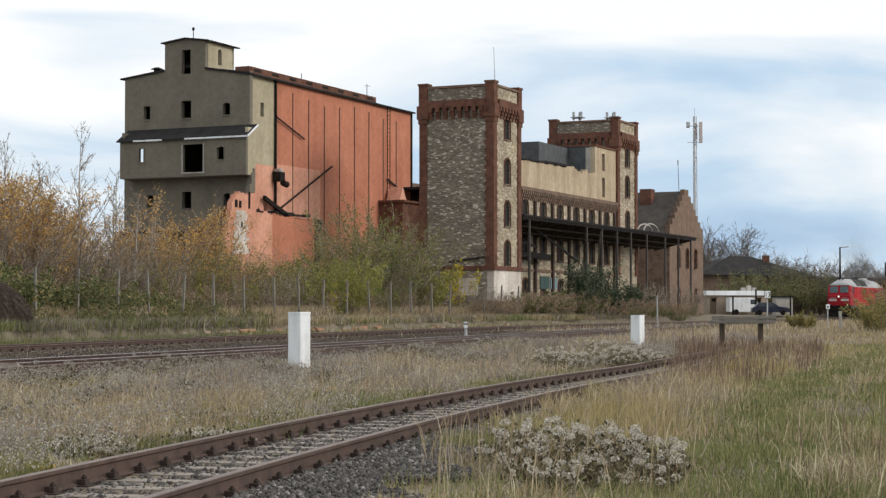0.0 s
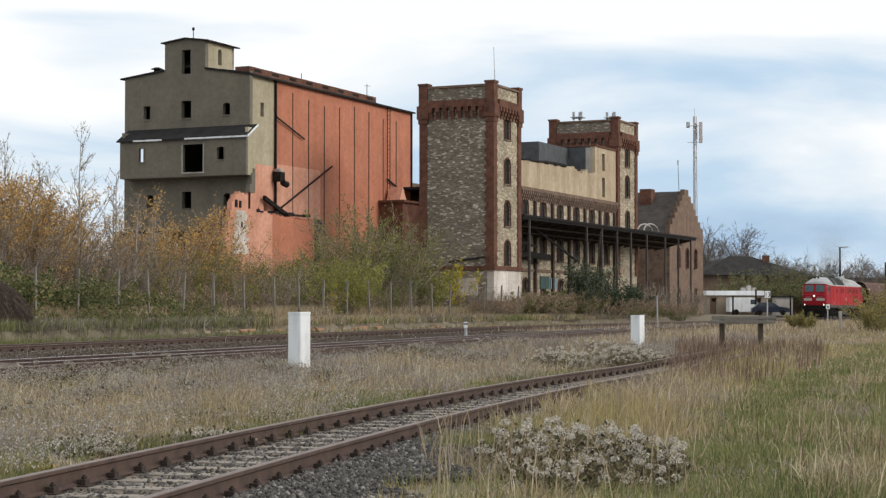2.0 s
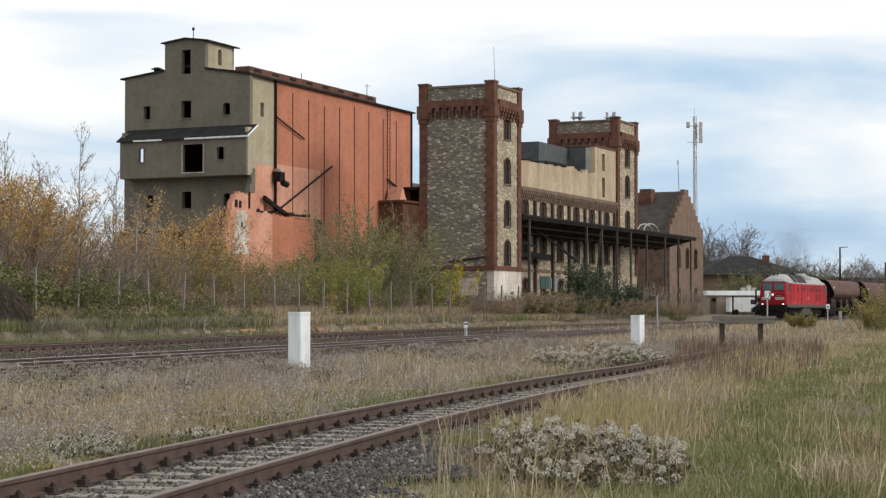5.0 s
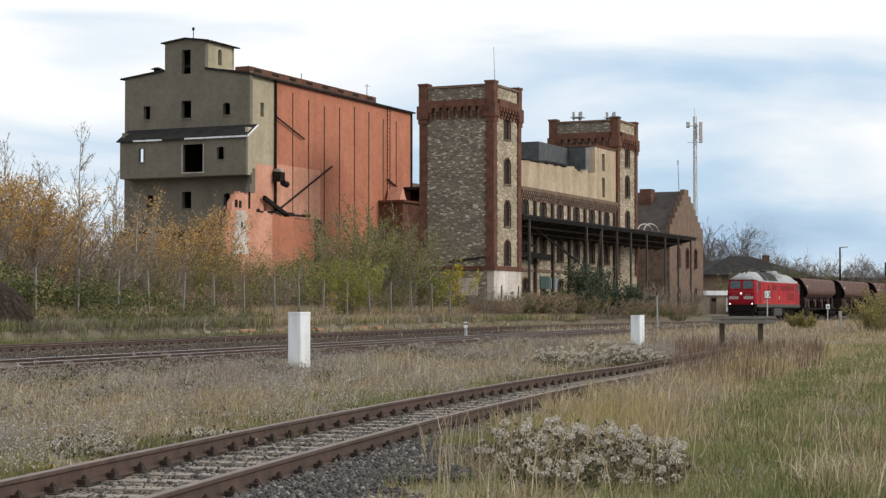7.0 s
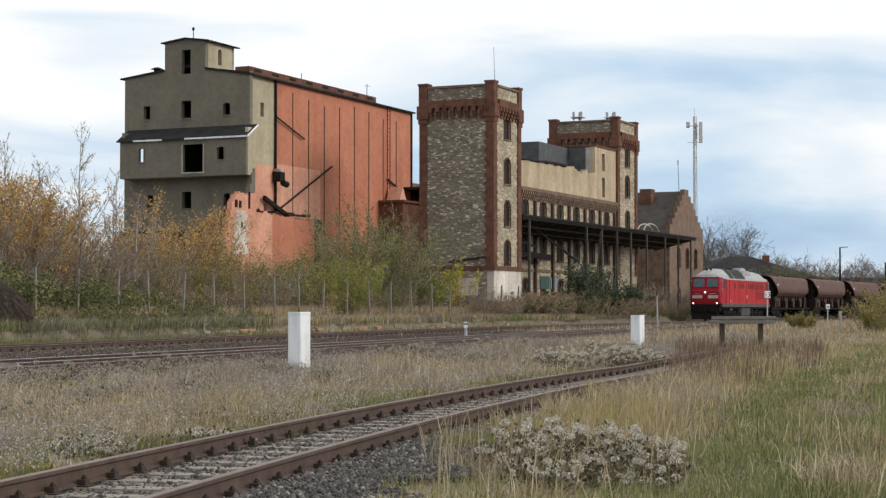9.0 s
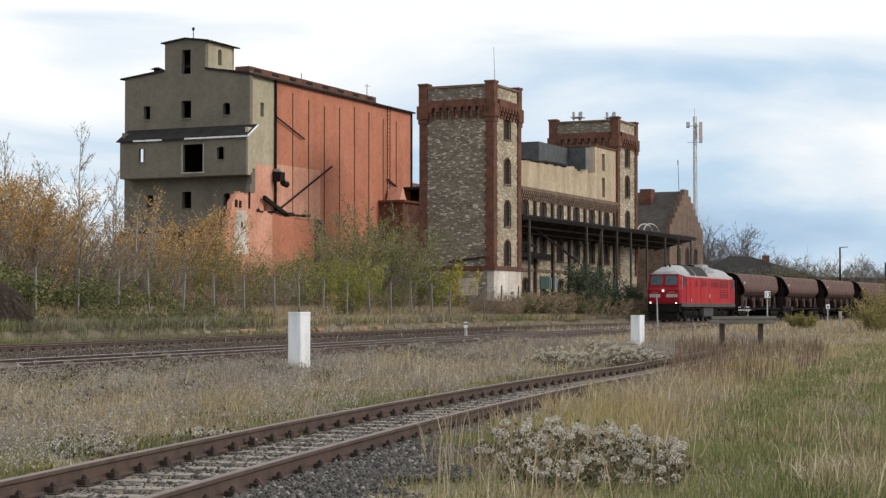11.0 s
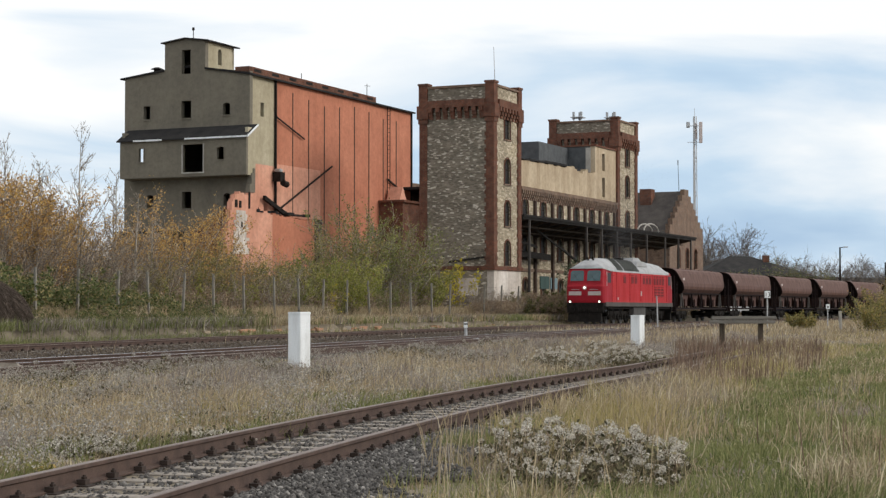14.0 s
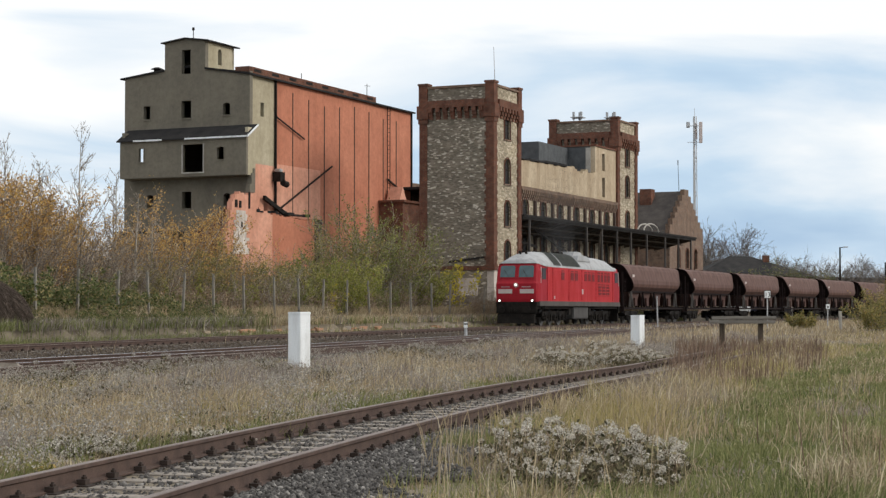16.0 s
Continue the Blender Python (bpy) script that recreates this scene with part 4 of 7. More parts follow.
part("broken_wall", jagged("x", -14.4, -10.3, 14.3, 14.7, [(-14.4, 6.9), (-13.9, 8.0), (-13.2, 9.2), (-12.6, 9.6), (-12.0, 9.3), (-11.1, 9.5), (-10.3, 9.3)], 0.22, 0.16), "orange_pale", ann, "broken wall with flaking pale plaster")
for u_, z_ in ((-11.1, 10.1), (-10.85, 10.9), (-10.6, 11.25)):
    part("stump_course", boxed(u_, u_ + 0.25, 14.32, 14.68, 9.5, z_), "grey_coat", ann, "grey stump of a broken wall")
part("broken_wall", jagged("x", -10.3, -7.9, 14.3, 14.7, [(-10.3, 8.5), (-9.3, 8.2), (-7.9, 8.1)], 0.25, 0.14), "orange_pale", ann)
part("broken_wall", jagged("x", -7.9, -1.5, 14.3, 14.7, [(-7.9, 8.1), (-4.5, 7.95), (-1.5, 7.85)], 0.22, 0.10), "orange_coat", ann)
part("broken_wall", jagged("y", 14.7, 17.6, -13.6, -13.2, [(14.7, 8.2), (15.8, 7.2), (17.6, 6.6)], 0.25, 0.2), "brick", ann)
part("wall_stump", boxed(-0.85, -0.3, 14.25, 14.7, 0.0, 8.0), "rust", ann)
for k in range(13):
    zz, w0 = 5.0 + 0.24 * k, 1.25 - 0.04 * k
    c = -12.4 + 0.12 * math.sin(k * 1.9)
    part("plaster_patch", boxed(c - w0 * rnd.uniform(0.7, 1.05), c + w0 * rnd.uniform(0.7, 1.05), 14.25, 14.297, zz, zz + 0.236), "white_coat", ann, "flaking white plaster")
# near-black plates on the wall's face paint in the shade of gaps
for u_, z_, w_, h_ in ((-13.05, 8.3, 0.3, 0.55), (-12.5, 8.3, 0.25, 0.5), (-12.3, 6.9, 0.22, 0.4), (-11.25, 8.3, 0.2, 1.2)):
    part("hole", boxed(u_ - w_ / 2, u_ + w_ / 2, 14.24, 14.31, z_, z_ + h_), "dark_steel", ann, "dark plate painting in a shaded gap")
a = -10.2
while a < -1.6:
    b = a + rnd.uniform(0.15, 0.5)
    if rnd.random() < 0.75:
        part("coping_stone", boxed(a, b - 0.01, 14.26, 14.74, 8.12, 8.12 + rnd.uniform(0.06, 0.24)), "felt", ann, "sooty broken coping stone")
    a = b
part("lean_roof", boxed(-11.9, -10.2, 20.5, 25.6, 6.6, 6.8), "felt", ann)
part("lean_wall", boxed(-11.8, -11.5, 20.6, 25.5, 0.0, 6.6), "grey_coat", ann)


# ---- the train: x runs back from the nose, y away from the camera ----
S3, S2, S1, S0 = -0.001253, -0.01769, -6.2338, 124.898
TRAIN, WHEELS, WHEEL_R = [], [], 0.525
M["screen"] = glass("windscreen_glass", (0.065, 0.115, 0.13), 0.25, 0.45)
M["dark_glass"] = glass("dark_cab_glass", (0.025, 0.025, 0.027), 0.45, 0.2)
M["lamp"] = glow("lit_headlamp", (1.0, 0.95, 0.85), 3.0)
M["stripe"] = painted("grey_white_front_stripe", (0.50, 0.44, 0.42), (0.33, 0.22, 0.20), 0.5)
M["mesh_panel"] = plain("dark_roof_grille", (0.035, 0.04, 0.035), (0.10, 0.105, 0.095), 6, 50, 0.7, 0.2)
M["tank"] = painted("dusty_grey_tank", (0.075, 0.072, 0.07), (0.035, 0.032, 0.03), 0.7)
M["wheel"] = plain("worn_wheel_steel", (0.05, 0.045, 0.04), (0.16, 0.15, 0.14), 4, 30, 0.5, 0.5)


def hull(bm, rings, mi=0, close=False):
    rows = [[bm.verts.new(p) for p in r] for r in rings]
    for a, b in zip(rows, rows[1:]):
        n = len(a)
        for k in range(n if close else n - 1):
            bm.faces.new((a[k], a[(k + 1) % n], b[(k + 1) % n], b[k])).material_index = mi
    return rows


def wheelset(parent, x, r, spoke=True):
    bm = bmesh.new()
    for sy in (-1, 1):
        rod(bm, (0, sy * 0.68, 0), (0, sy * 0.80, 0), r, 20)
        rod(bm, (0, sy * 0.66, 0), (0, sy * 0.69, 0), r + 0.03, 20)
        rod(bm, (0, sy * 0.80, 0), (0, sy * 0.83, 0), r * 0.72, 14)
        box(bm, -r * 0.62, r * 0.62, sy * 0.84 - 0.02, sy * 0.84 + 0.02, -0.05, 0.05)
        rod(bm, (0, sy * 0.8, 0), (0, sy * 1.0, 0), 0.14, 10)
    rod(bm, (0, -0.7, 0), (0, 0.7, 0), 0.09, 8)
    ob = part("wheelset", bm, "wheel", parent)
    ob.matrix_basis = pose(x, 0, r)
    return ob


def bogie(parent, x, axles, r, mat="grime"):
    bm = bmesh.new()
    lo_, hi_ = min(axles) - 0.75, max(axles) + 0.75
    for sy in (-1, 1):
        y0, y1 = sorted((sy * 1.0, sy * 1.12))
        prism(bm, [(lo_, y0, 0.72), (lo_ + 0.2, y0, 0.95), (hi_ - 0.2, y0, 0.95), (hi_, y0, 0.72), (hi_ - 0.1, y0, 0.62), (lo_ + 0.1, y0, 0.62)], (0, y1 - y0, 0))
        for a in axles:
            box(bm, a - 0.19, a + 0.19, min(y0, y1) - 0.06, max(y0, y1) + 0.06, r - 0.2, r + 0.2)
            for d in (-0.42, 0.42):
                for k in range(5):
                    rod(bm, (a + d, sy * 1.1, 0.32 + 0.075 * k), (a + d, sy * 1.1, 0.36 + 0.075 * k), 0.11, 8)
            rod(bm, (a + 0.1, sy * 1.24, 0.5), (a + 0.55, sy * 1.24, 0.95), 0.05, 6)
        for k in range(len(axles) - 1):
            m_ = (axles[k] + axles[k + 1]) / 2
            box(bm, m_ - 0.12, m_ + 0.12, sy * 1.16 - 0.05, sy * 1.16 + 0.05, 0.3, 0.75)
    for a in (lo_ + 0.2, hi_ - 0.3):
        box(bm, a, a + 0.1, -1.0, 1.0, 0.55, 0.8)
    bmesh.ops.recalc_face_normals(bm, faces=bm.faces[:])
    return part("bogie_frame", bm, mat, parent)


def buffers(bm, x, way):
    for sy in (-0.875, 0.875):
        rod(bm, (x, sy, 1.05), (x + way * 0.42, sy, 1.05), 0.10, 10)
        rod(bm, (x + way * 0.42, sy, 1.05), (x + way * 0.48, sy, 1.05), 0.25, 14)
    rod(bm, (x, 0, 1.0), (x + way * 0.35, 0, 0.95), 0.05, 6)


CAB = [(1.55, 0.05, 1.28), (1.72, 0.02, 1.30), (2.2, 0.0, 1.31), (2.72, 0.0, 1.31), (2.86, 0.10, 1.29), (3.5, 0.27, 1.24), (4.0, 0.40, 1.18), (4.09, 0.50, 1.05)]


def cab_width(z):
    return np.interp(z, [1.3, 3.4, 3.85, 4.0, 4.09], [1.475, 1.475, 1.45, 1.36, 1.15])


def make_cab(lo, length):
    """Nose and cab as one shell, built at the front; returns its parts to be mirrored to the rear."""
    out = []
    bm = bmesh.new()
    rings = []
    for z, xf, wf in CAB:
        w = float(cab_width(z))
        half = [(1.9, w, z), (0.62, w, z), (xf + 0.22, w * 0.965, z), (xf + 0.05, wf * 1.02, z), (xf, wf * 0.9, z), (xf, 0.12, z)]
        rings.append([(x, -y, z_) for x, y, z_ in half] + [(x, y, z_) for x, y, z_ in half[::-1]])
    hull(bm, rings)
    bmesh.ops.recalc_face_normals(bm, faces=bm.faces[:])
    # deeper red than the sides: paints in the shade on the front
    out.append(part("cab", bm, "deep_red", lo, "red cab with raked windscreens", True))
    out[-1].data.shade_flat()
    # windscreens lie on the raked panel
    rake = math.degrees(math.atan2(0.42 - 0.10, 4.06 - 2.86))
    for sy in (-1, 1):
        fr, gl = bmesh.new(), bmesh.new()
        c = [(-0.5, -0.40), (0.5, -0.40), (0.5, 0.28), (0.40, 0.38), (-0.40, 0.38), (-0.5, 0.28)]
        prism(fr, [(-0.02, y * 1.1, z * 1.13) for y, z in c], (0.03, 0, 0))
        prism(gl, [(-0.036, y, z) for y, z in c], (0.012, 0, 0))
        for b in (fr, gl):
            bmesh.ops.recalc_face_normals(b, faces=b.faces[:])
        m = pose(0.26, sy * 0.63, 3.5, 0, rake, 0)
        a = part("windscreen_frame", fr, "deep_red", lo)
        g = part("windscreen", gl, "screen", lo, "grey-blue windscreen pane")
        wi = bmesh.new()
        rod(wi, (-0.06, -0.1, -0.38), (-0.06, 0.25, 0.1), 0.012, 5)
        w = part("wiper", wi, "dark_steel", lo)
        for o in (a, g, w):
            o.matrix_basis = m
            out.append(o)
        st = boxed(-0.025, 0.01, sy * 0.73 - 0.47, sy * 0.73 + 0.47, 2.08, 2.36)
        out.append(part("front_stripe", st, "stripe", lo, "faded white warning panel"))
        for y_, l_ in ((sy * 1.106, "low"), (sy * 0.8, "mark")):
            lb = bmesh.new()
            if l_ == "low":
                rod(lb, (0.04, y_, 1.62), (-0.05, y_, 1.62), 0.12, 14)
                hs = part("lamp_housing", lb, "dark_steel", lo)
                le = bmesh.new()
                rod(le, (-0.05, y_, 1.62), (-0.062, y_, 1.62), 0.062, 14)
                part("headlamp", le, "lamp", hs, "lit white headlamp")
                out.append(hs)
        hr = bmesh.new()
        rod(hr, (-0.05, sy * 1.0, 2.5), (-0.05, sy * 0.4, 2.5), 0.018, 5)
        out.append(part("handrail", hr, "galv", lo))
        # cab side window and door
        sw = boxed(0.85, 1.62, sy * 1.48 - 0.012, sy * 1.48 + 0.012, 3.0, 3.72)
        out.append(part("side_window", sw, "dark_glass", lo))
        edge = bmesh.new()
        beam(edge, (0.60, sy * 1.478, 2.75), (0.72, sy * 1.46, 3.78), 0.05, 0.05)
        out.append(part("window_post", edge, "stripe", lo))
    lb, le = bmesh.new(), bmesh.new()
    rod(lb, (0.04, 0.0, 2.62), (-0.05, 0.0, 2.62), 0.15, 16)
    hs = part("lamp_housing", lb, "stripe", lo)
    rod(le, (-0.05, 0.0, 2.64), (-0.065, 0.0, 2.64), 0.06, 14)
    part("headlamp", le, "lamp", hs, "lit white headlamp")
    out.append(hs)
    bar = bmesh.new()
    box(bar, -0.03, 0.0, -0.22, 0.22, 2.1, 2.3)
    out.append(part("number_bar", bar, "deep_red", lo))
    # buffer beam, plough and hoses
    bb = bmesh.new()
    box(bb, 0.06, 0.25, -1.36, 1.36, 0.82, 1.545)
    prism(bb, [(-0.05, -1.25, 0.72), (0.2, -1.25, 0.82), (0.2, -1.25, 0.2), (-0.15, -1.25, 0.16)], (0, 2.5, 0))
    buffers(bb, 0.0, -1)
    for y_ in (-0.45, -0.3, 0.3, 0.45):
        rod(bb, (-0.05, y_, 1.2), (-0.12, y_ * 0.9, 0.62), 0.03, 6)
    bmesh.ops.recalc_face_normals(bb, faces=bb.faces[:])
    out.append(part("buffer_beam", bb, "grime", lo, "black buffer beam with buffers and hoses"))
    return out


def make_locomotive():
    L = 19.5
    lo = thing("locomotive", Matrix.Identity(4), "red diesel locomotive, light grey roof, headlamps lit", "locomotive")
    front = make_cab(lo, L)
    turn = pose(L, 0, 0, 0, 0, 180)
    for ob in front:
        c = ob.copy()
        scene.collection.objects.link(c)
        c.matrix_basis = turn @ ob.matrix_basis
        if ob.name.startswith("lamp_housing"):
            for ch in ob.children:
                k = ch.copy()
                scene.collection.objects.link(k)
                k.parent = c
                k.data = k.data.copy()
                k.data.materials[0] = M["tank"]
                k["label"] = "unlit tail lamp"
    bm = bmesh.new()
    hull(bm, [[(x, -1.475, 1.58), (x, -1.475, 3.4), (x, -1.45, 3.85)] for x in (1.9, L - 1.9)])
    hull(bm, [[(x, 1.475, 1.58), (x, 1.475, 3.4), (x, 1.45, 3.85)] for x in (1.9, L - 1.9)])
    bmesh.ops.recalc_face_normals(bm, faces=bm.faces[:])
    part("body_side", bm, "red", lo, "bright red ribbed body side")
    for sy in (-1, 1):
        for z in (2.05, 2.28, 2.51, 2.74, 2.97, 3.55):
            part("rib", boxed(2.3, 17.2, sy * 1.488 - 0.018, sy * 1.488 + 0.018, z - 0.028, z + 0.028), "red", lo)
        for x in (1.95, 3.1, 6.6, 9.6, 13.0, 17.3):
            part("seam", boxed(x - 0.025, x + 0.025, sy * 1.484 - 0.016, sy * 1.484 + 0.016, 1.66, 3.8), "deep_red", lo)
        for x0, x1, z0, z1 in ((4.9, 5.6, 3.02, 3.66), (7.0, 7.7, 3.02, 3.66), (7.95, 8.65, 3.02, 3.66), (10.2, 10.85, 3.02, 3.66), (11.1, 11.75, 3.02, 3.66), (12.0, 12.65, 3.02, 3.66), (13.4, 14.0, 3.0, 3.7), (14.25, 14.85, 3.0, 3.7), (15.1, 15.7, 3.0, 3.7), (15.95, 16.55, 3.0, 3.7), (13.6, 14.4, 2.0, 2.85), (14.6, 15.4, 2.0, 2.85), (15.6, 16.4, 2.0, 2.85)):
            b = bmesh.new()
            y0, y1 = sorted((sy * 1.476, sy * 1.5))
            for k in range(6):
                zz = z0 + (z1 - z0) * k / 6
                prism(b, [(x0, y0 if sy < 0 else y1, zz), (x0, sy * 1.478, zz + (z1 - z0) / 6), (x0, sy * 1.478, zz)], (x1 - x0, 0, 0))
            bmesh.ops.recalc_face_normals(b, faces=b.faces[:])
            lv = part("louvre", b, M.setdefault("louvre", painted("dark_red_louvre", (0.15, 0.012, 0.014), (0.06, 0.012, 0.012), 0.6)), lo)
        part("emblem", boxed(9.55, 9.85, sy * 1.5 - 0.008, sy * 1.5 + 0.008, 2.1, 2.45), "stripe", lo)
        part("data_panel", boxed(3.3, 3.5, sy * 1.5 - 0.008, sy * 1.5 + 0.008, 1.75, 1.95), "stripe", lo)
        part("sill", boxed(0.35, L - 0.35, sy * 1.40 - 0.11, sy * 1.40 + 0.085, 1.28, 1.59), "sill_grey", lo, "dusty grey frame sill")
        part("fuel_tank", boxed(8.1, 11.6, min(sy * 0.6, sy * 1.33), max(sy * 0.6, sy * 1.33), 0.42, 1.28, bevel=0.06), "tank", lo, "dusty grey fuel tank")
        for x in (7.4, 12.1):
            part("equipment_box", boxed(x - 0.3, x + 0.3, min(sy * 0.8, sy * 1.3), max(sy * 0.8, sy * 1.3), 0.7, 1.28), "grime", lo)
        st = bmesh.new()
        for z in (0.5, 0.85, 1.15):
            box(st, 1.15, 1.6, sy * 1.36 - 0.08, sy * 1.36 + 0.08, z, z + 0.03)
        box(st, 1.13, 1.16, sy * 1.38 - 0.02, sy * 1.38 + 0.02, 0.5, 1.3), box(st, 1.59, 1.62, sy * 1.38 - 0.02, sy * 1.38 + 0.02, 0.5, 1.3)
        part("step", st, "grime", lo)
    part("underframe", boxed(0.4, L - 0.4, -1.3, 1.3, 1.1, 1.3), "grime", lo)
    # the roof: rounded, hipped over both cabs
    prof = [(-1.0, 0.0), (-0.99, 0.10), (-0.95, 0.24), (-0.70, 0.66), (-0.52, 0.88), (-0.32, 0.97), (0.0, 1.0)]
    prof = prof + [(-y, z) for y, z in prof[-2::-1]]
    bm = bmesh.new()
    rings = []
    for x, w, zb, zt in ((0.33, 1.24, 4.02, 4.18), (0.75, 1.38, 3.95, 4.40), (1.3, 1.48, 3.87, 4.58), (2.2, 1.485, 3.83, 4.76), (3.2, 1.475, 3.82, 4.86), (10.8, 1.475, 3.82, 4.86), (L - 3.2, 1.475, 3.82, 4.78), (L - 2.0, 1.475, 3.83, 4.7), (L - 1.2, 1.44, 3.88, 4.45), (L - 0.7, 1.30, 4.0, 4.3), (L - 0.42, 1.16, 4.10, 4.2)):
        rings.append([(x, y * w, zb + z * (zt - zb)) for y, z in prof])
    rows = hull(bm, rings)
    bm.faces.new(rows[0]), bm.faces.new(rows[-1][::-1])
    bmesh.ops.recalc_face_normals(bm, faces=bm.faces[:])
    roof = part("roof", bm, "roof_grey", lo, "light grey weathered roof", True)
    for x0, x1 in ((3.3, 4.9), (5.2, 9.3)):
        for sy in (-1, 1):
            b = bmesh.new()
            for (ya, za), (yb, zb) in zip(prof[1:5], prof[2:6]):
                p = [(x0, sy * -ya * 1.475, 3.82 + za * 1.04 + 0.03), (x1, sy * -ya * 1.475, 3.82 + za * 1.04 + 0.03), (x1, sy * -yb * 1.475, 3.82 + zb * 1.04 + 0.03), (x0, sy * -yb * 1.475, 3.82 + zb * 1.04 + 0.03)]
                b.faces.new([b.verts.new(q) for q in p])
            bmesh.ops.solidify(b, geom=b.faces[:], thickness=0.03)
            part("roof_grille", b, "mesh_panel", roof, "dark roof grille")
    b = bmesh.new()
    prism(b, [(9.4, -1.2, 4.4), (12.6, -1.2, 4.4), (11.6, -1.2, 4.78), (9.7, -1.2, 4.78)], (0, 2.4, 0))
    prism(b, [(9.4, -0.85, 4.7), (12.4, -0.85, 4.7), (11.2, -0.85, 5.06), (9.8, -0.85, 5.06)], (0, 1.7, 0))
    bmesh.ops.recalc_face_normals(b, faces=b.faces[:])
    part("roof_hood", b, "roof_grey", roof)
    part("roof_vent", boxed(8.2, 9.0, -0.3, 0.3, 4.82, 5.0, bevel=0.02), "grime", roof)
    part("roof_walkway", boxed(3.4, 8.0, -0.05, 0.05, 4.86, 4.92), "grime", roof)
    part("roof_hatch", boxed(12.6, 15.5, -0.3, 0.3, 4.8, 4.88, bevel=0.02), "grime", roof)
    for hy in (0.3, -0.1):
        b = bmesh.new()
        rod(b, (2.0, hy, 4.6), (1.6, hy, 4.82), 0.05, 8, 0.09)
        part("horn", b, "grime", roof)
    for axles in ((2.7, 4.55, 6.4), (13.1, 14.95, 16.8)):
        bogie(lo, 0, axles, WHEEL_R)
        for a in axles:
            w = wheelset(lo, a, WHEEL_R)
            WHEELS.append((w, pose(a, 0, WHEEL_R), 0))
    TRAIN.append((lo, 0.0, L))


make_locomotive()


def make_wagon():
    """A bogie hopper: barrel body on slanting legs over a row of chutes."""
    L = 18.45
    wa = thing("hopper_wagon", Matrix.Identity(4), "brown barrel-sided hopper wagon with outlet chutes", "freight wagon", "train of hopper wagons")
    prof = [(0.62, 2.30), (1.16, 2.50), (1.40, 2.78), (1.46, 3.02), (1.43, 3.30), (1.16, 4.10), (1.02, 4.34), (0.80, 4.47), (0.42, 4.53), (0.0, 4.55)]
    full = [(-y, z) for y, z in prof] + [(y, z) for y, z in prof[-2::-1]]
    bm = bmesh.new()
    x0, x1 = 1.3, L - 1.5
    def cut(z):
        return float(np.interp(z, [2.3, 3.0, 4.4], [1.7, 0.95, -0.25]))
    rows = hull(bm, [[(x + way * cut(z), y, z) for y, z in full] for x, way in ((x0, 1), (x1, -1))])
    # down-turned facets and ends take darker browns that paint in their shade
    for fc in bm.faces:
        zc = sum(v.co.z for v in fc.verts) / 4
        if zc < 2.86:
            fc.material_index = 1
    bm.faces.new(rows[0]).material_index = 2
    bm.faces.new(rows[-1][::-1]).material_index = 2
    bmesh.ops.recalc_face_normals(bm, faces=bm.faces[:])
    part("hopper", bm, ("hopper", M.setdefault("hopper_low", painted("shaded_brown_lower_hopper", (0.07, 0.034, 0.027), (0.04, 0.026, 0.02), 0.6)), "hopper_dark"), wa, "reddish-brown barrel hopper body")
    for x, way in ((x0, 1), (x1, -1)):
        bm = bmesh.new()
        inner = [(y * 0.93, 3.3 + (z - 3.3) * 0.93) for y, z in full]
        for pr in (full, inner):
            hull(bm, [[(x + way * cut(z) + dx, y * 1.01, z) for y, z in pr] for dx in (-0.07, 0.03)])
        bmesh.ops.recalc_face_normals(bm, faces=bm.faces[:])
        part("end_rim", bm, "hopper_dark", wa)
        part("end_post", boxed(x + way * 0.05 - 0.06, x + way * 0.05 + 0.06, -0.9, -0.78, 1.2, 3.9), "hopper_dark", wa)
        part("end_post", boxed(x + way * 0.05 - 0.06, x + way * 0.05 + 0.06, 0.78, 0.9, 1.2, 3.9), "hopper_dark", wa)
    bm = bmesh.new()
    box(bm, x0 + 0.3, x1 - 0.3, -0.28, 0.28, 4.54, 4.58)
    for k in range(7):
        box(bm, x0 + 0.5 + k * 2.3, x0 + 0.62 + k * 2.3, -0.5, 0.5, 4.50, 4.57)
    part("roof_walkway", bm, "hopper", wa)
    for sy in (-1, 1):
        part("sole_bar", boxed(0.3, L - 0.3, sy * 1.12 - 0.08, sy * 1.12 + 0.08, 1.06, 1.22), "hopper_dark", wa)
        part("side_rail", boxed(x0 + 1.4, x1 - 1.4, sy * 1.1 - 0.05, sy * 1.1 + 0.05, 2.36, 2.5), "hopper_dark", wa)
        for k in range(5):
            x = x0 + 1.3 + k * (x1 - x0 - 2.6) / 4
            bm = bmesh.new()
            beam(bm, (x - 0.35, sy * 1.16, 1.24), (x + 0.1, sy * 1.14, 2.42), 0.14, 0.1)
            beam(bm, (x + 0.45, sy * 1.16, 1.24), (x + 0.1, sy * 1.14, 2.42), 0.12, 0.1)
            part("leg", bm, "sill_grey" if k in (0, 4) else "hopper_dark", wa)
        part("label_plate", boxed(2.2, 2.75, sy * 1.40 - 0.012, sy * 1.40 + 0.012, 3.52, 3.72), "stripe", wa)
        for x in (0.9, L - 0.9):
            bm = bmesh.new()
            for dx in (-0.22, 0.22):
                rod(bm, (x + dx, sy * 1.2, 1.2), (x + dx, sy * 1.2, 3.4), 0.03, 5)
            for k in range(6):
                rod(bm, (x - 0.22, sy * 1.2, 1.45 + 0.34 * k), (x + 0.22, sy * 1.2, 1.45 + 0.34 * k), 0.02, 5)
            part("end_ladder", bm, "hopper_dark", wa)
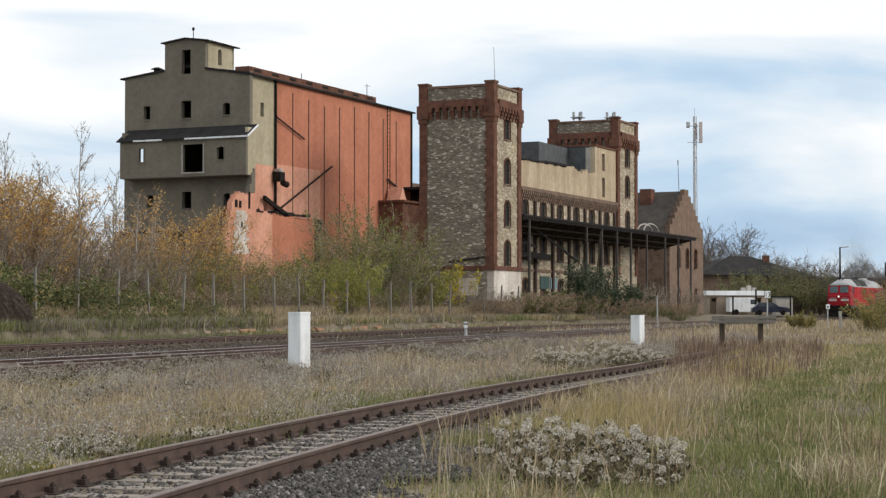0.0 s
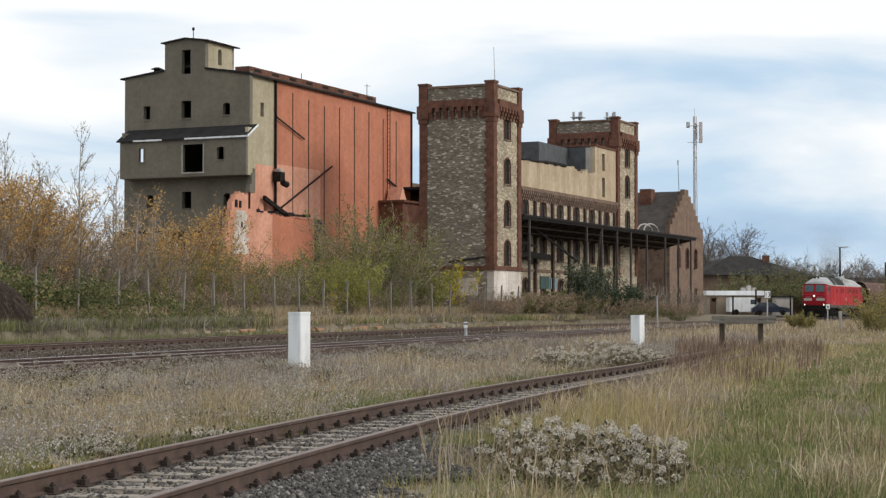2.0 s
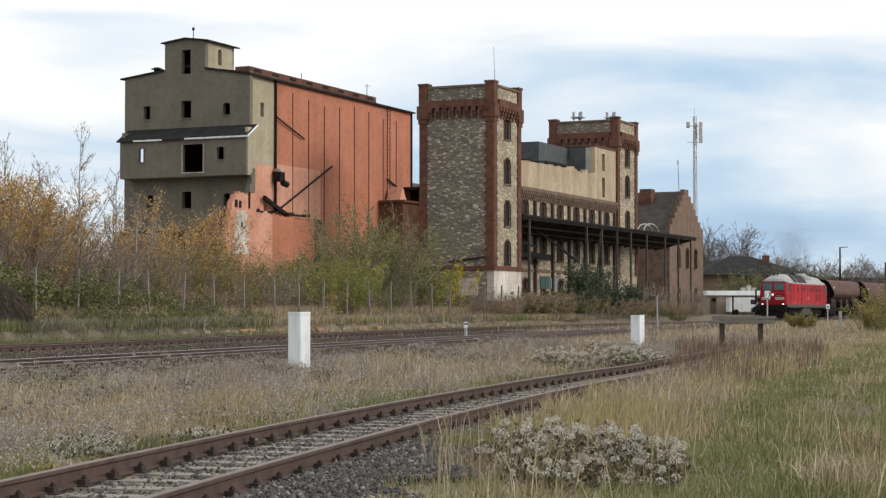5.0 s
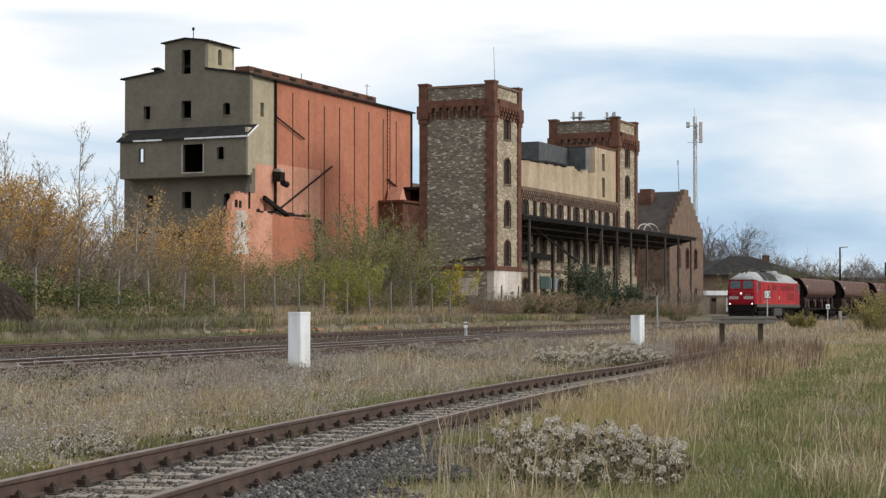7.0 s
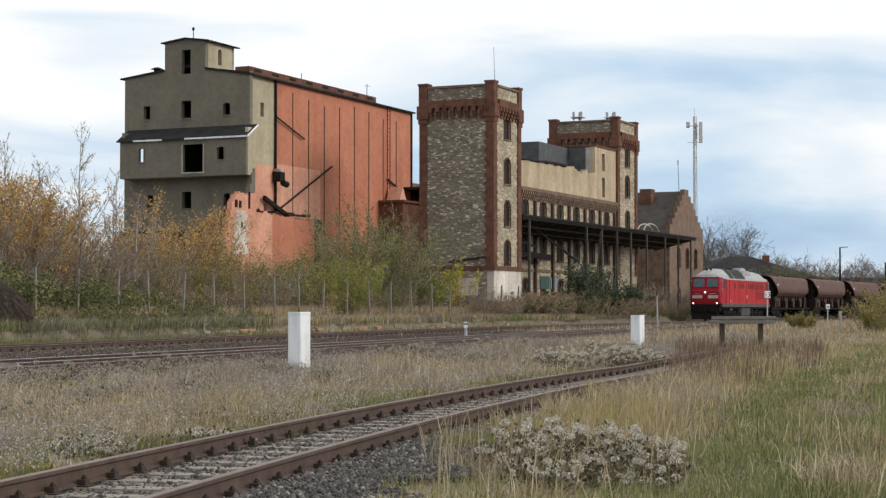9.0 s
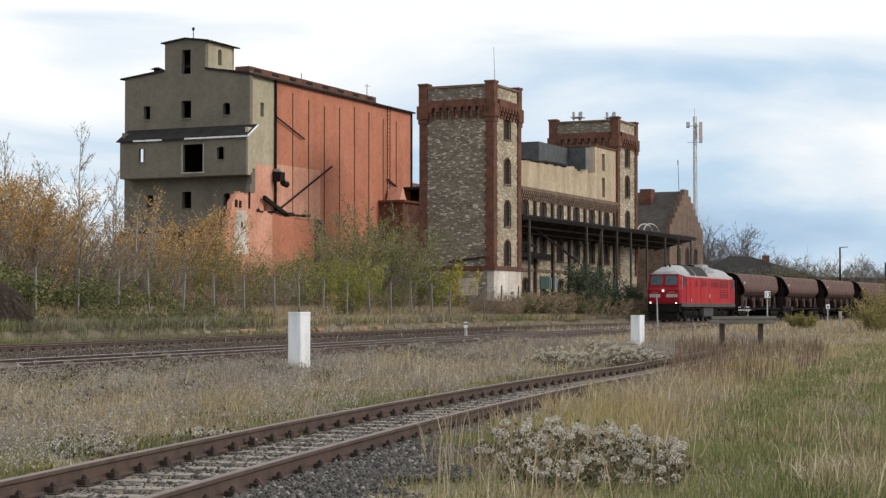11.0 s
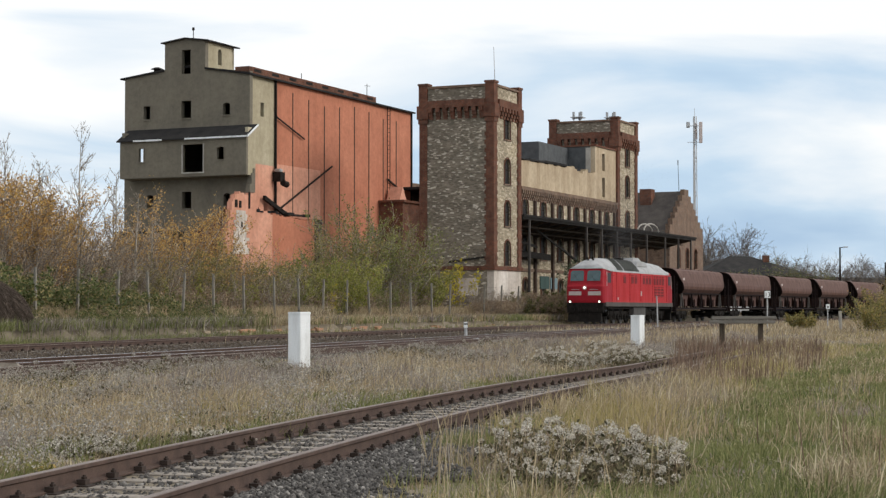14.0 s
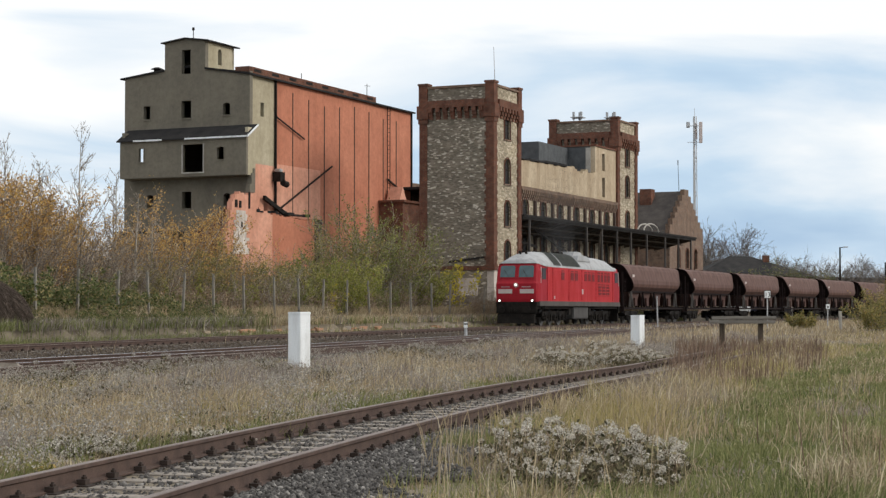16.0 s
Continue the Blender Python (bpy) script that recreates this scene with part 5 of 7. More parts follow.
    for k in range(4):
        xc = x0 + 1.3 + (k + 0.5) * (x1 - x0 - 2.6) / 4
        bm = bmesh.new()
        top = [(xc - 1.6, -0.9, 2.4), (xc + 1.6, -0.9, 2.4), (xc + 1.6, 0.9, 2.4), (xc - 1.6, 0.9, 2.4)]
        bot = [(xc - 0.45, -0.95, 1.35), (xc + 0.45, -0.95, 1.35), (xc + 0.45, 0.95, 1.35), (xc - 0.45, 0.95, 1.35)]
        rr = hull(bm, [top, bot], close=True)
        bm.faces.new(rr[1])
        for sy in (-1, 1):
            box(bm, xc - 0.32, xc + 0.32, sy * 1.05 - 0.06, sy * 1.05 + 0.06, 1.35, 1.95)
        bmesh.ops.recalc_face_normals(bm, faces=bm.faces[:])
        # same shaded brown as the lower barrel
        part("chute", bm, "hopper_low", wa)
    bm = bmesh.new()
    box(bm, 0.3, L - 0.3, -0.9, 0.9, 1.1, 1.2)
    part("deck", bm, "grime", wa)
    for x, way in ((0.33, -1), (L - 0.33, 1)):
        bm = bmesh.new()
        box(bm, x - 0.08, x + 0.08, -1.3, 1.3, 0.9, 1.3)
        buffers(bm, x, way)
        rod(bm, (x, -1.25, 1.3), (x, -1.25, 2.3), 0.03, 5), rod(bm, (x, 1.25, 1.3), (x, 1.25, 2.3), 0.03, 5), rod(bm, (x, -1.25, 2.3), (x, 1.25, 2.3), 0.03, 5)
        part("end_platform", bm, "hopper_dark", wa)
    for c in (2.7, L - 2.7):
        bogie(wa, 0, (c - 0.9, c + 0.9), 0.46)
        for a in (c - 0.9, c + 0.9):
            wheelset(wa, a, 0.46)
    return wa


wagon = make_wagon()
for k in range(7):
    w = wagon if k == 0 else copy_thing(wagon, Matrix.Identity(4))
    TRAIN.append((w, 20.7 + 18.75 * k, 18.45))
    for ch in w.children:
        if ch.name.startswith("wheelset"):
            WHEELS.append((ch, ch.matrix_basis.copy(), 0))


# ---- small things by the tracks ----
def rest(x, y):
    return float(ground_z(x, y))


def cabinet(x, y, w, d, h, turn, label):
    t = thing("trackside_cabinet", pose(x, y, rest(x, y), 0, 0, turn), label, "cabinet", "white cabinets")
    part("body", boxed(-w / 2, w / 2, -d / 2, d / 2, 0.0, h - 0.06, bevel=0.012), "white_box", t)
    part("lid", boxed(-w / 2 - 0.008, w / 2 + 0.008, -d / 2 - 0.008, d / 2 + 0.008, h - 0.06, h, bevel=0.012), "white_box", t)
    part("base", boxed(-w / 2 + 0.03, w / 2 - 0.03, -d / 2 + 0.03, d / 2 - 0.03, -0.15, 0.012), "concrete", t)
    dr = part("door", boxed(w / 2, w / 2 + 0.012, -d / 2 + 0.04, d / 2 - 0.04, 0.06, h - 0.1), "white_box", t)
    for zz, yy in ((0.72, -0.08), (0.52, 0.07), (0.38, -0.02), (0.30, 0.10)):
        part("scuff", boxed(w / 2 + 0.012, w / 2 + 0.015, yy - 0.02, yy + 0.02, h * zz, h * zz + 0.06), "dark_steel", dr)
    part("handle", boxed(w / 2 + 0.012, w / 2 + 0.03, -0.02, 0.02, h * 0.6, h * 0.6 + 0.1), "dark_steel", dr)
    part("label_bar", boxed(w / 2 + 0.012, w / 2 + 0.015, -d * 0.2, d * 0.1, h * 0.42, h * 0.45), "dark_steel", dr)


cabinet(-3.50, 42.0, 0.36, 0.42, 1.36, 50, "white trackside cabinet with dirty streaks in dry grass")
cabinet(7.06, 62.6, 0.36, 0.38, 1.20, 52, "smaller white trackside cabinet beside the siding")


def fence_posts():
    post = None
    spots = [-28.2, -24.9, -21.5, -18.6, -15.4, -12.1, -8.7, -5.1, -1.9, 1.2, 4.6, 8.1, 11.2, 14.2, 17.2, 19.9, 25.6, 29.2, 32.8, 43.6]

    def line_(s):
        return main_line(s, float(np.interp(s, [10, 25], [-7.0, -5.9])))
    rnd = random.Random(3)
    for s in spots:
        x, y, _, h = line_(s)
        z = rest(x, y)
        if post is None:
            post = thing("fence_post", pose(x, y, z), "weathered grey concrete fence post with bent top", "fence post", "fence posts behind the tracks")
            bm = bmesh.new()
            a = [(-0.06, -0.055), (0.06, -0.055), (0.06, 0.055), (-0.06, 0.055)]
            rows = hull(bm, [[(p[0] * k, p[1] * k, zz) for p in a] for zz, k in ((-0.3, 1.0), (2.1, 0.85), (2.42, 0.78))], close=True)
            bm.faces.new(rows[-1]), bm.faces.new(rows[0][::-1])
            part("shaft", bm, "post_concrete", post)
            post.matrix_basis = pose(x, y, z, 0, 0, -math.degrees(h))
            continue
        copy_thing(post, pose(x, y, z, rnd.uniform(-2.5, 2.5), rnd.uniform(-3, 3), -math.degrees(h)))
    bm = bmesh.new()
    for a_, b_ in zip(spots, spots[1:]):
        for zz in (0.4, 1.1, 1.75, 2.25):
            p = line_(a_)
            q = line_(b_)
            rod(bm, (p[0], p[1], rest(p[0], p[1]) + zz), (q[0], q[1], rest(q[0], q[1]) + zz), 0.004, 3)
    f = part("fence_wire", bm, "rust")
    tagged(f, "thin rusty strands of fence wire", "fence wire", kind="stuff")


fence_posts()


def platform_edge():
    """The remains of an old platform's brick edge."""
    t = thing("old_platform_edge", Matrix.Identity(4), "crumbling brick edge of an old platform", "platform", kind="structure")
    rnd = random.Random(12)
    bms = []
    for k in range(6):
        bm = bmesh.new()
        rod(bm, (0, 0, 0), (0.01, 0, 0), 0.01, 3)
        bm.clear()
        x0 = rnd.uniform(-0.32, -0.2)
        vs = box(bm, x0, -x0, -0.12, 0.12, 0.0, rnd.uniform(0.09, 0.17))
        for v in vs:
            v.co += Vector((rnd.uniform(-0.04, 0.04), rnd.uniform(-0.03, 0.03), rnd.uniform(-0.02, 0.02)))
        me = bpy.data.meshes.new("brick")
        bm.to_mesh(me)
        bm.free()
        me.materials.append(M["edge_a" if k % 3 == 0 else "edge_b" if k % 3 == 1 else "edge_c"])
        bms.append(me)
    n = 0
    for row in range(2):
        s = -24.0
        while s < 34 and n < 290:
            s += rnd.uniform(0.5, 0.95)
            if rnd.random() < (0.25, 0.5)[row] + 0.25 * math.sin(s * 0.45):
                continue
            x, y, z, h = main_line(s, -2.62 + rnd.uniform(-0.1, 0.06))
            ob = new("brick", bms[rnd.randrange(6)])
            ob.parent, ob.matrix_basis = t, pose(x, y, -0.16 + 0.13 * row, rnd.uniform(-5, 5), rnd.uniform(-4, 4), 90 - math.degrees(h) + rnd.uniform(-8, 8))
            n += 1


M["edge_a"] = plain("orange_edge_brick", (0.30, 0.155, 0.09), (0.44, 0.25, 0.15), 3, 30, 0.9)
M["edge_b"] = plain("pale_edge_block", (0.27, 0.21, 0.15), (0.40, 0.32, 0.23), 3, 30, 0.9)
M["edge_c"] = plain("grey_edge_block", (0.22, 0.19, 0.16), (0.32, 0.28, 0.23), 3, 30, 0.9)
platform_edge()


def buffer_stop():
    x, y, _, h = siding(60.5)
    x = 10.46
    t = thing("buffer_stop", pose(x, y, rest(x, y), 0, 0, -4), "weathered timber buffer stop at the siding's end", "buffer stop")
    for sx in (-0.67, 0.67):
        bm = boxed(sx - 0.085, sx + 0.085, -0.1, 0.1, -0.2, 1.27, bevel=0.02)
        part("post", bm, "timber", t)
    part("beam", boxed(-1.12, 1.16, -0.24, -0.12, 1.0, 1.12, bevel=0.02), "grey_timber", t, "grey weathered timber beam")
    part("beam", boxed(-1.05, 1.2, -0.22, -0.10, 1.135, 1.26, bevel=0.02), "grey_timber", t, "grey weathered timber beam")


buffer_stop()


def line_sign(x, y, h, w, number, label):
    t = thing("track_sign", pose(x, y, rest(x, y), 0, 0, 6), label, "sign", "line-side signs")
    bm = bmesh.new()
    rod(bm, (0, 0, -0.2), (0, 0, h), 0.05, 8)
    part("post", bm, "galv", t)
    b = part("board", boxed(-w / 2, w / 2, -0.075, -0.052, h - w * 1.15, h, bevel=0.004), "white_box", t)
    fr = bmesh.new()
    for a in ((-w / 2, w / 2, h - 0.03, h), (-w / 2, w / 2, h - w * 1.15, h - w * 1.15 + 0.03), (-w / 2, -w / 2 + 0.03, h - w * 1.15, h), (w / 2 - 0.03, w / 2, h - w * 1.15, h)):
        box(fr, a[0], a[1], -0.081, -0.076, a[2], a[3])
    part("border", fr, "dark_steel", b)
    if number:
        cu = bpy.data.curves.new("numerals", "FONT")
        cu.body, cu.size, cu.align_x, cu.extrude = number, w * 0.92, "CENTER", 0.003
        ob = new("numerals_text", cu)
        dg = bpy.context.evaluated_depsgraph_get()
        me = bpy.data.meshes.new_from_object(ob.evaluated_get(dg))
        bpy.data.objects.remove(ob)
        me.materials.append(M["dark_steel"])
        nb = new("numerals", me)
        nb.parent, nb.matrix_basis = b, pose(0, -0.084, h - w * 0.93, 90, 0, 0)
    else:
        part("bar", boxed(-w * 0.15, w * 0.15, -0.08, -0.076, h - w * 0.9, h - w * 0.4), "dark_steel", b)


line_sign(22.85, 121.5, 2.75, 0.48, "13", "white square line-side sign on a grey post")
line_sign(31.0, 139.0, 1.9, 0.38, "", "small white line-side sign on a post")

for x, y, h, r, lab in ((14.45, 116.0, 2.3, 0.05, "thin grey steel pole beside the main line"), (1.02, 76.0, 0.85, 0.07, "short grey post with white cap beside the rails"), (24.9, 108.0, 1.35, 0.11, "leaning pale concrete post in the grass")):
    t = thing("marker_post", pose(x, y, rest(x, y), 1.5, -2, 0), lab, "post")
    bm = bmesh.new()
    rod(bm, (0, 0, -0.2), (0, 0, h), r, 8, r * 0.9)
    part("shaft", bm, "concrete" if r > 0.1 else "galv", t)
    if r == 0.07:
        part("cap", boxed(-0.085, 0.085, -0.08, 0.08, h - 0.26, h - 0.02, bevel=0.01), "white_box", t)
        part("band", boxed(-0.09, 0.09, -0.085, 0.085, h - 0.12, h - 0.06), "dark_steel", t)

for x, y, sx, sy, sz, turn, m_ in ((-9.3, 35.4, 1.2, 0.4, 0.30, 5, "edge_c"), (1.7, 70.5, 0.9, 0.5, 0.16, 20, "white_box"), (2.6, 71.2, 0.7, 0.4, 0.14, 60, "edge_b"), (-15.9, 74.5, 1.0, 0.25, 0.25, 20, "white_box"), (4.2, 74.0, 0.8, 0.3, 0.14, 30, "edge_b"), (-2.9, 61.5, 0.35, 0.25, 0.12, 10, "white_box")):
    t = thing("concrete_block", pose(x, y, rest(x, y) + 0.02, 2, 3, turn), "broken pale concrete block in the grass", "rubble", "loose blocks")
    bm = boxed(-sx / 2, sx / 2, -sy / 2, sy / 2, -0.08, sz, bevel=0.04)
    for v in bm.verts:
        v.co += Vector((random.uniform(-0.03, 0.03), random.uniform(-0.03, 0.03), random.uniform(-0.03, 0.03)))
    part("block", bm, m_, t)

# ---- the yard beyond the level crossing ----
M["dark_paint"] = painted("dark_blue_car_paint", (0.02, 0.024, 0.045), (0.05, 0.05, 0.055), 0.2)
M["car_glass"] = glass("car_glass", (0.05, 0.06, 0.07), 0.05)
M["brown_wall"] = render_coat("brown_shed_wall", (0.11, 0.075, 0.055), (0.18, 0.125, 0.09), 0.6)
M["beige_wall"] = render_coat("beige_wall", (0.26, 0.21, 0.16), (0.34, 0.28, 0.215), 0.5)

sh = thing("low_shed", pose(33.2, 222.0, rest(33, 222), 0, 0, 3), "low brown shed with dark hipped roof", "shed")
part("wall", wall("x", 0, 14.5, 0, 5.2, 0, 0.3, [(2 + 2.6 * k, 1.2, 1.6, 3.2, 0.3) for k in range(5)]), "brown_wall", sh)
part("wall", wall("y", 0.3, 10, 0, 5.2, 0, 0.3), "brown_wall", sh)
part("wall", wall("y", 0.3, 10, 0, 5.2, 14.2, 14.5), "brown_wall", sh)
part("wall", wall("x", 0.3, 14.2, 0, 5.2, 9.7, 10), "brown_wall", sh)
bm = bmesh.new()
vs = [bm.verts.new(p) for p in ((-0.5, -0.6, 5.1), (15.2, -0.6, 4.8), (15.2, 10.6, 4.8), (-0.5, 10.6, 5.1), (5.0, 5, 7.7), (7.6, 5, 7.6))]
for q in ((0, 1, 5, 4), (1, 2, 5), (2, 3, 4, 5), (3, 0, 4), (3, 2, 1, 0)):
    bm.faces.new([vs[i] for i in q])
part("roof", bm, "dark_slate", sh, "dark tiled hipped roof")
part("chimney", boxed(9.0, 9.8, 3.4, 4.2, 5.8, 7.7), "brick", sh)

an = thing("flat_annexe", pose(52.0, 250.0, rest(52, 250), 0, 0, 20), "grey-brown flat-roofed rail building with windows", "building")
part("wall", wall("x", 0, 26, 0, 5.0, 0, 0.3, [(1.5 + 2.2 * k, 1.0, 1.2, 3.8) for k in range(11)]), "brown_wall", an)
part("wall", wall("y", 0.3, 8, 0, 5.0, 0, 0.3), "brown_wall", an)
part("roof", boxed(-0.4, 26.4, -0.4, 8.2, 5.0, 5.3), "felt", an)

ki = thing("yard_kiosk", pose(31.6, 206.0, rest(31, 206), 0, 0, 8), "low beige flat-roofed kiosk with white fascia", "kiosk")
part("wall", wall("x", 0, 7.4, 0, 2.3, 0, 0.25, [(0.7, 0.8, 0.1, 2.0), (6.2, 0.9, 1.0, 2.0)]), "beige_wall", ki)
part("wall", wall("y", 0.25, 5, 0, 2.3, 0, 0.25), "beige_wall", ki)
part("wall", wall("y", 0.25, 5, 0, 2.3, 7.15, 7.4), "beige_wall", ki)
part("fascia", boxed(-0.25, 7.7, -0.3, 5.2, 2.3, 2.85), "white_box", ki, "white roof fascia")
for x in (4.6, 5.3, 5.9):
    part("roof_vent", boxed(x, x + 0.45, 1.0, 1.6, 2.85, 3.5 if x == 5.3 else 3.25), "concrete", ki)

vn = thing("white_van", pose(33.9, 204.0, rest(34, 204), 0, 0, 6), "white parked van beside the kiosk", "van")
bm = bmesh.new()
prism(bm, [(0, 0, 0.35), (3.2, 0, 0.35), (4.3, 0, 0.4), (4.25, 0, 1.0), (3.55, 0, 1.25), (3.1, 0, 1.95), (2.9, 0, 2.05), (0.05, 0, 2.05)], (0, 1.7, 0))
bmesh.ops.recalc_face_normals(bm, faces=bm.faces[:])
part("body", bm, "white_box", vn)
part("window", boxed(2.55, 3.25, -0.02, 0.0, 1.25, 1.8), "car_glass", vn)
for x in (0.8, 3.5):
    bm = bmesh.new()
    rod(bm, (x, -0.03, 0.33), (x, 0.2, 0.33), 0.33, 14)
    part("wheel", bm, "grime", vn)


def make_car(m):
    t = thing("parked_car", m, "dark blue estate car parked in the yard", "car")
    bm = bmesh.new()
    side = [(0, 0.35), (0.05, 0.85), (0.35, 1.0), (0.75, 1.42), (1.3, 1.5), (2.4, 1.46), (3.1, 1.02), (4.0, 0.88), (4.35, 0.7), (4.4, 0.35)]
    hull(bm, [[(x, y, 0.35 + (z - 0.35) * (1 if 0.2 < y < 1.6 or z < 0.95 else 0.97)) for x, z in side] for y in (0.0, 0.12, 1.63, 1.75)])
    e = [v for v in bm.verts]
    n = len(side)
    bm.faces.new(e[:n]), bm.faces.new(e[-n:][::-1])
    bmesh.ops.recalc_face_normals(bm, faces=bm.faces[:])
    part("body", bm, "dark_paint", t)
    for pts in ([(0.55, 1.02), (0.85, 1.36), (1.5, 1.42), (1.5, 1.0)], [(1.6, 1.0), (1.6, 1.42), (2.3, 1.38), (2.85, 1.0)]):
        bm = bmesh.new()
        prism(bm, [(x, -0.012, z) for x, z in pts], (0, 0.02, 0))
        part("side_window", bm, "car_glass", t)
    bm = bmesh.new()
    prism(bm, [(2.5, 0.25, 1.45), (3.08, 0.25, 1.05), (3.1, 0.25, 1.09), (2.52, 0.25, 1.49)], (0, 1.25, 0))
    # pale opaque paint puts the sky's reflection into the windscreen
    part("windscreen", bm, M["stripe"], t)
    for x in (0.85, 3.5):
        bm = bmesh.new()
        rod(bm, (x, -0.02, 0.32), (x, 0.2, 0.32), 0.32, 14)
        part("tyre", bm, "grime", t)


make_car(pose(35.3, 197.0, rest(35.3, 197), 0, 0, -4))
hut = thing("signal_hut", pose(38.6, 200.0, rest(38, 200), 0, 0, 4), "small grey equipment hut", "hut")
part("wall", boxed(0, 2.0, 0, 1.6, 0, 2.1), "concrete", hut)
part("roof", boxed(-0.15, 2.15, -0.15, 1.75, 2.1, 2.25), "felt", hut)

lp = thing("street_lamp", pose(50.7, 220.0, rest(50, 220)), "grey street lamp with a short arm", "street lamp")
bm = bmesh.new()
rod(bm, (0, 0, 0), (0, 0, 9.3), 0.14, 8, 0.1), rod(bm, (0, 0, 9.25), (0.8, 0, 9.35), 0.05, 6)
part("pole", bm, "dark_steel", lp)
part("lamp_head", boxed(0.5, 1.0, -0.12, 0.12, 9.26, 9.4), "galv", lp)
for x, y, h in ((57.0, 222.0, 7.5), (36.3, 200.0, 3.0), (33.3, 198.0, 2.2), (40.1, 199.0, 3.0)):
    t = thing("pole", pose(x, y, rest(x, y)), "plain dark yard pole", "pole")
    bm = bmesh.new()
    rod(bm, (0, 0, 0), (0, 0, h), 0.1, 8)
    part("shaft", bm, "dark_steel", t)

ms = thing("phone_mast", pose(30.75, 210.0, rest(30, 210)), "slim grey lattice phone mast with panel antennas", "mast")
bm = bmesh.new()
for k in range(3):
    a = k * 2.094
    rod(bm, (0.30 * math.cos(a), 0.30 * math.sin(a), 0), (0.22 * math.cos(a), 0.22 * math.sin(a), 24.2), 0.055, 6)
for k in range(34):
    a, b = (k % 3) * 2.094, ((k + 1) % 3) * 2.094
    rod(bm, (0.27 * math.cos(a), 0.27 * math.sin(a), 0.7 * k), (0.27 * math.cos(b), 0.27 * math.sin(b), 0.7 * k + 0.7), 0.03, 5)
rod(bm, (0, 0, 0), (0, 0, 24.2), 0.12, 8, 0.09)
part("shaft", bm, "galv", ms)
for dx, dy, z0, z1 in ((0.7, -0.3, 20.9, 23.5), (0.2, 0.5, 21.4, 23.4)):
    part("panel_antenna", boxed(dx - 0.2, dx + 0.2, dy - 0.12, dy + 0.12, z0, z1, bevel=0.03), "stripe", ms)
part("radio_unit", boxed(-1.0, -0.6, -0.2, 0.2, 22.8, 23.5, bevel=0.03), "galv", ms)
bm = bmesh.new()
beam(bm, (-0.9, -0.2, 23.0), (0.9, -0.3, 23.0), 0.08, 0.08), beam(bm, (-0.9, -0.2, 21.0), (0.9, -0.3, 21.0), 0.06, 0.06), rod(bm, (0, 0, 24.2), (0, 0, 25.2), 0.03, 5)
part("bracket", bm, "galv", ms)


# ---- plants ----
RNG = np.random.default_rng(5)
M["twig"] = island("grey_brown_twigs", [(0.0, (0.125, 0.10, 0.08)), (0.6, (0.25, 0.21, 0.17)), (1.0, (0.48, 0.425, 0.35))])
M["pale_twig"] = island("pale_birch_twigs", [(0.0, (0.20, 0.175, 0.145)), (1.0, (0.46, 0.42, 0.36))])
M["far_twig"] = island("far_bare_twigs", [(0.0, (0.10, 0.088, 0.082)), (1.0, (0.20, 0.18, 0.165))])
M["leaf_orange"] = island("orange_autumn_leaves", [(0.0, (0.28, 0.145, 0.055)), (0.5, (0.53, 0.32, 0.10)), (1.0, (0.68, 0.48, 0.18))], 0.7, 0.4)
M["leaf_lime"] = island("lime_green_leaves", [(0.0, (0.15, 0.165, 0.04)), (0.6, (0.28, 0.29, 0.07)), (1.0, (0.42, 0.38, 0.13))], 0.7, 0.35)
M["leaf_olive"] = island("olive_autumn_leaves", [(0.0, (0.105, 0.105, 0.04)), (0.5, (0.235, 0.225, 0.08)), (0.85, (0.41, 0.33, 0.12)), (1.0, (0.46, 0.27, 0.10))], 0.7, 0.4)
M["leaf_green"] = island("dull_green_leaves", [(0.0, (0.09, 0.11, 0.035)), (0.6, (0.205, 0.24, 0.07)), (1.0, (0.37, 0.36, 0.12))], 0.7, 0.35)
M["leaf_dark"] = island("dark_bramble_leaves", [(0.0, (0.055, 0.075, 0.03)), (0.6, (0.14, 0.165, 0.062)), (0.85, (0.28, 0.235, 0.10)), (1.0, (0.36, 0.29, 0.15))], 0.7, 0.25)
M["leaf_yellow"] = island("yellow_maple_leaves", [(0.0, (0.34, 0.30, 0.03)), (1.0, (0.56, 0.46, 0.06))], 0.7, 0.35)
M["leaf_ivy"] = island("evergreen_ivy_leaves", [(0.0, (0.018, 0.036, 0.016)), (1.0, (0.055, 0.085, 0.036))], 0.5, 0.1, gloss=0.4)
M["leaf_brown"] = island("withered_brown_leaves", [(0.0, (0.19, 0.135, 0.09)), (0.7, (0.31, 0.23, 0.16)), (1.0, (0.44, 0.35, 0.22))], 0.85, 0.25)


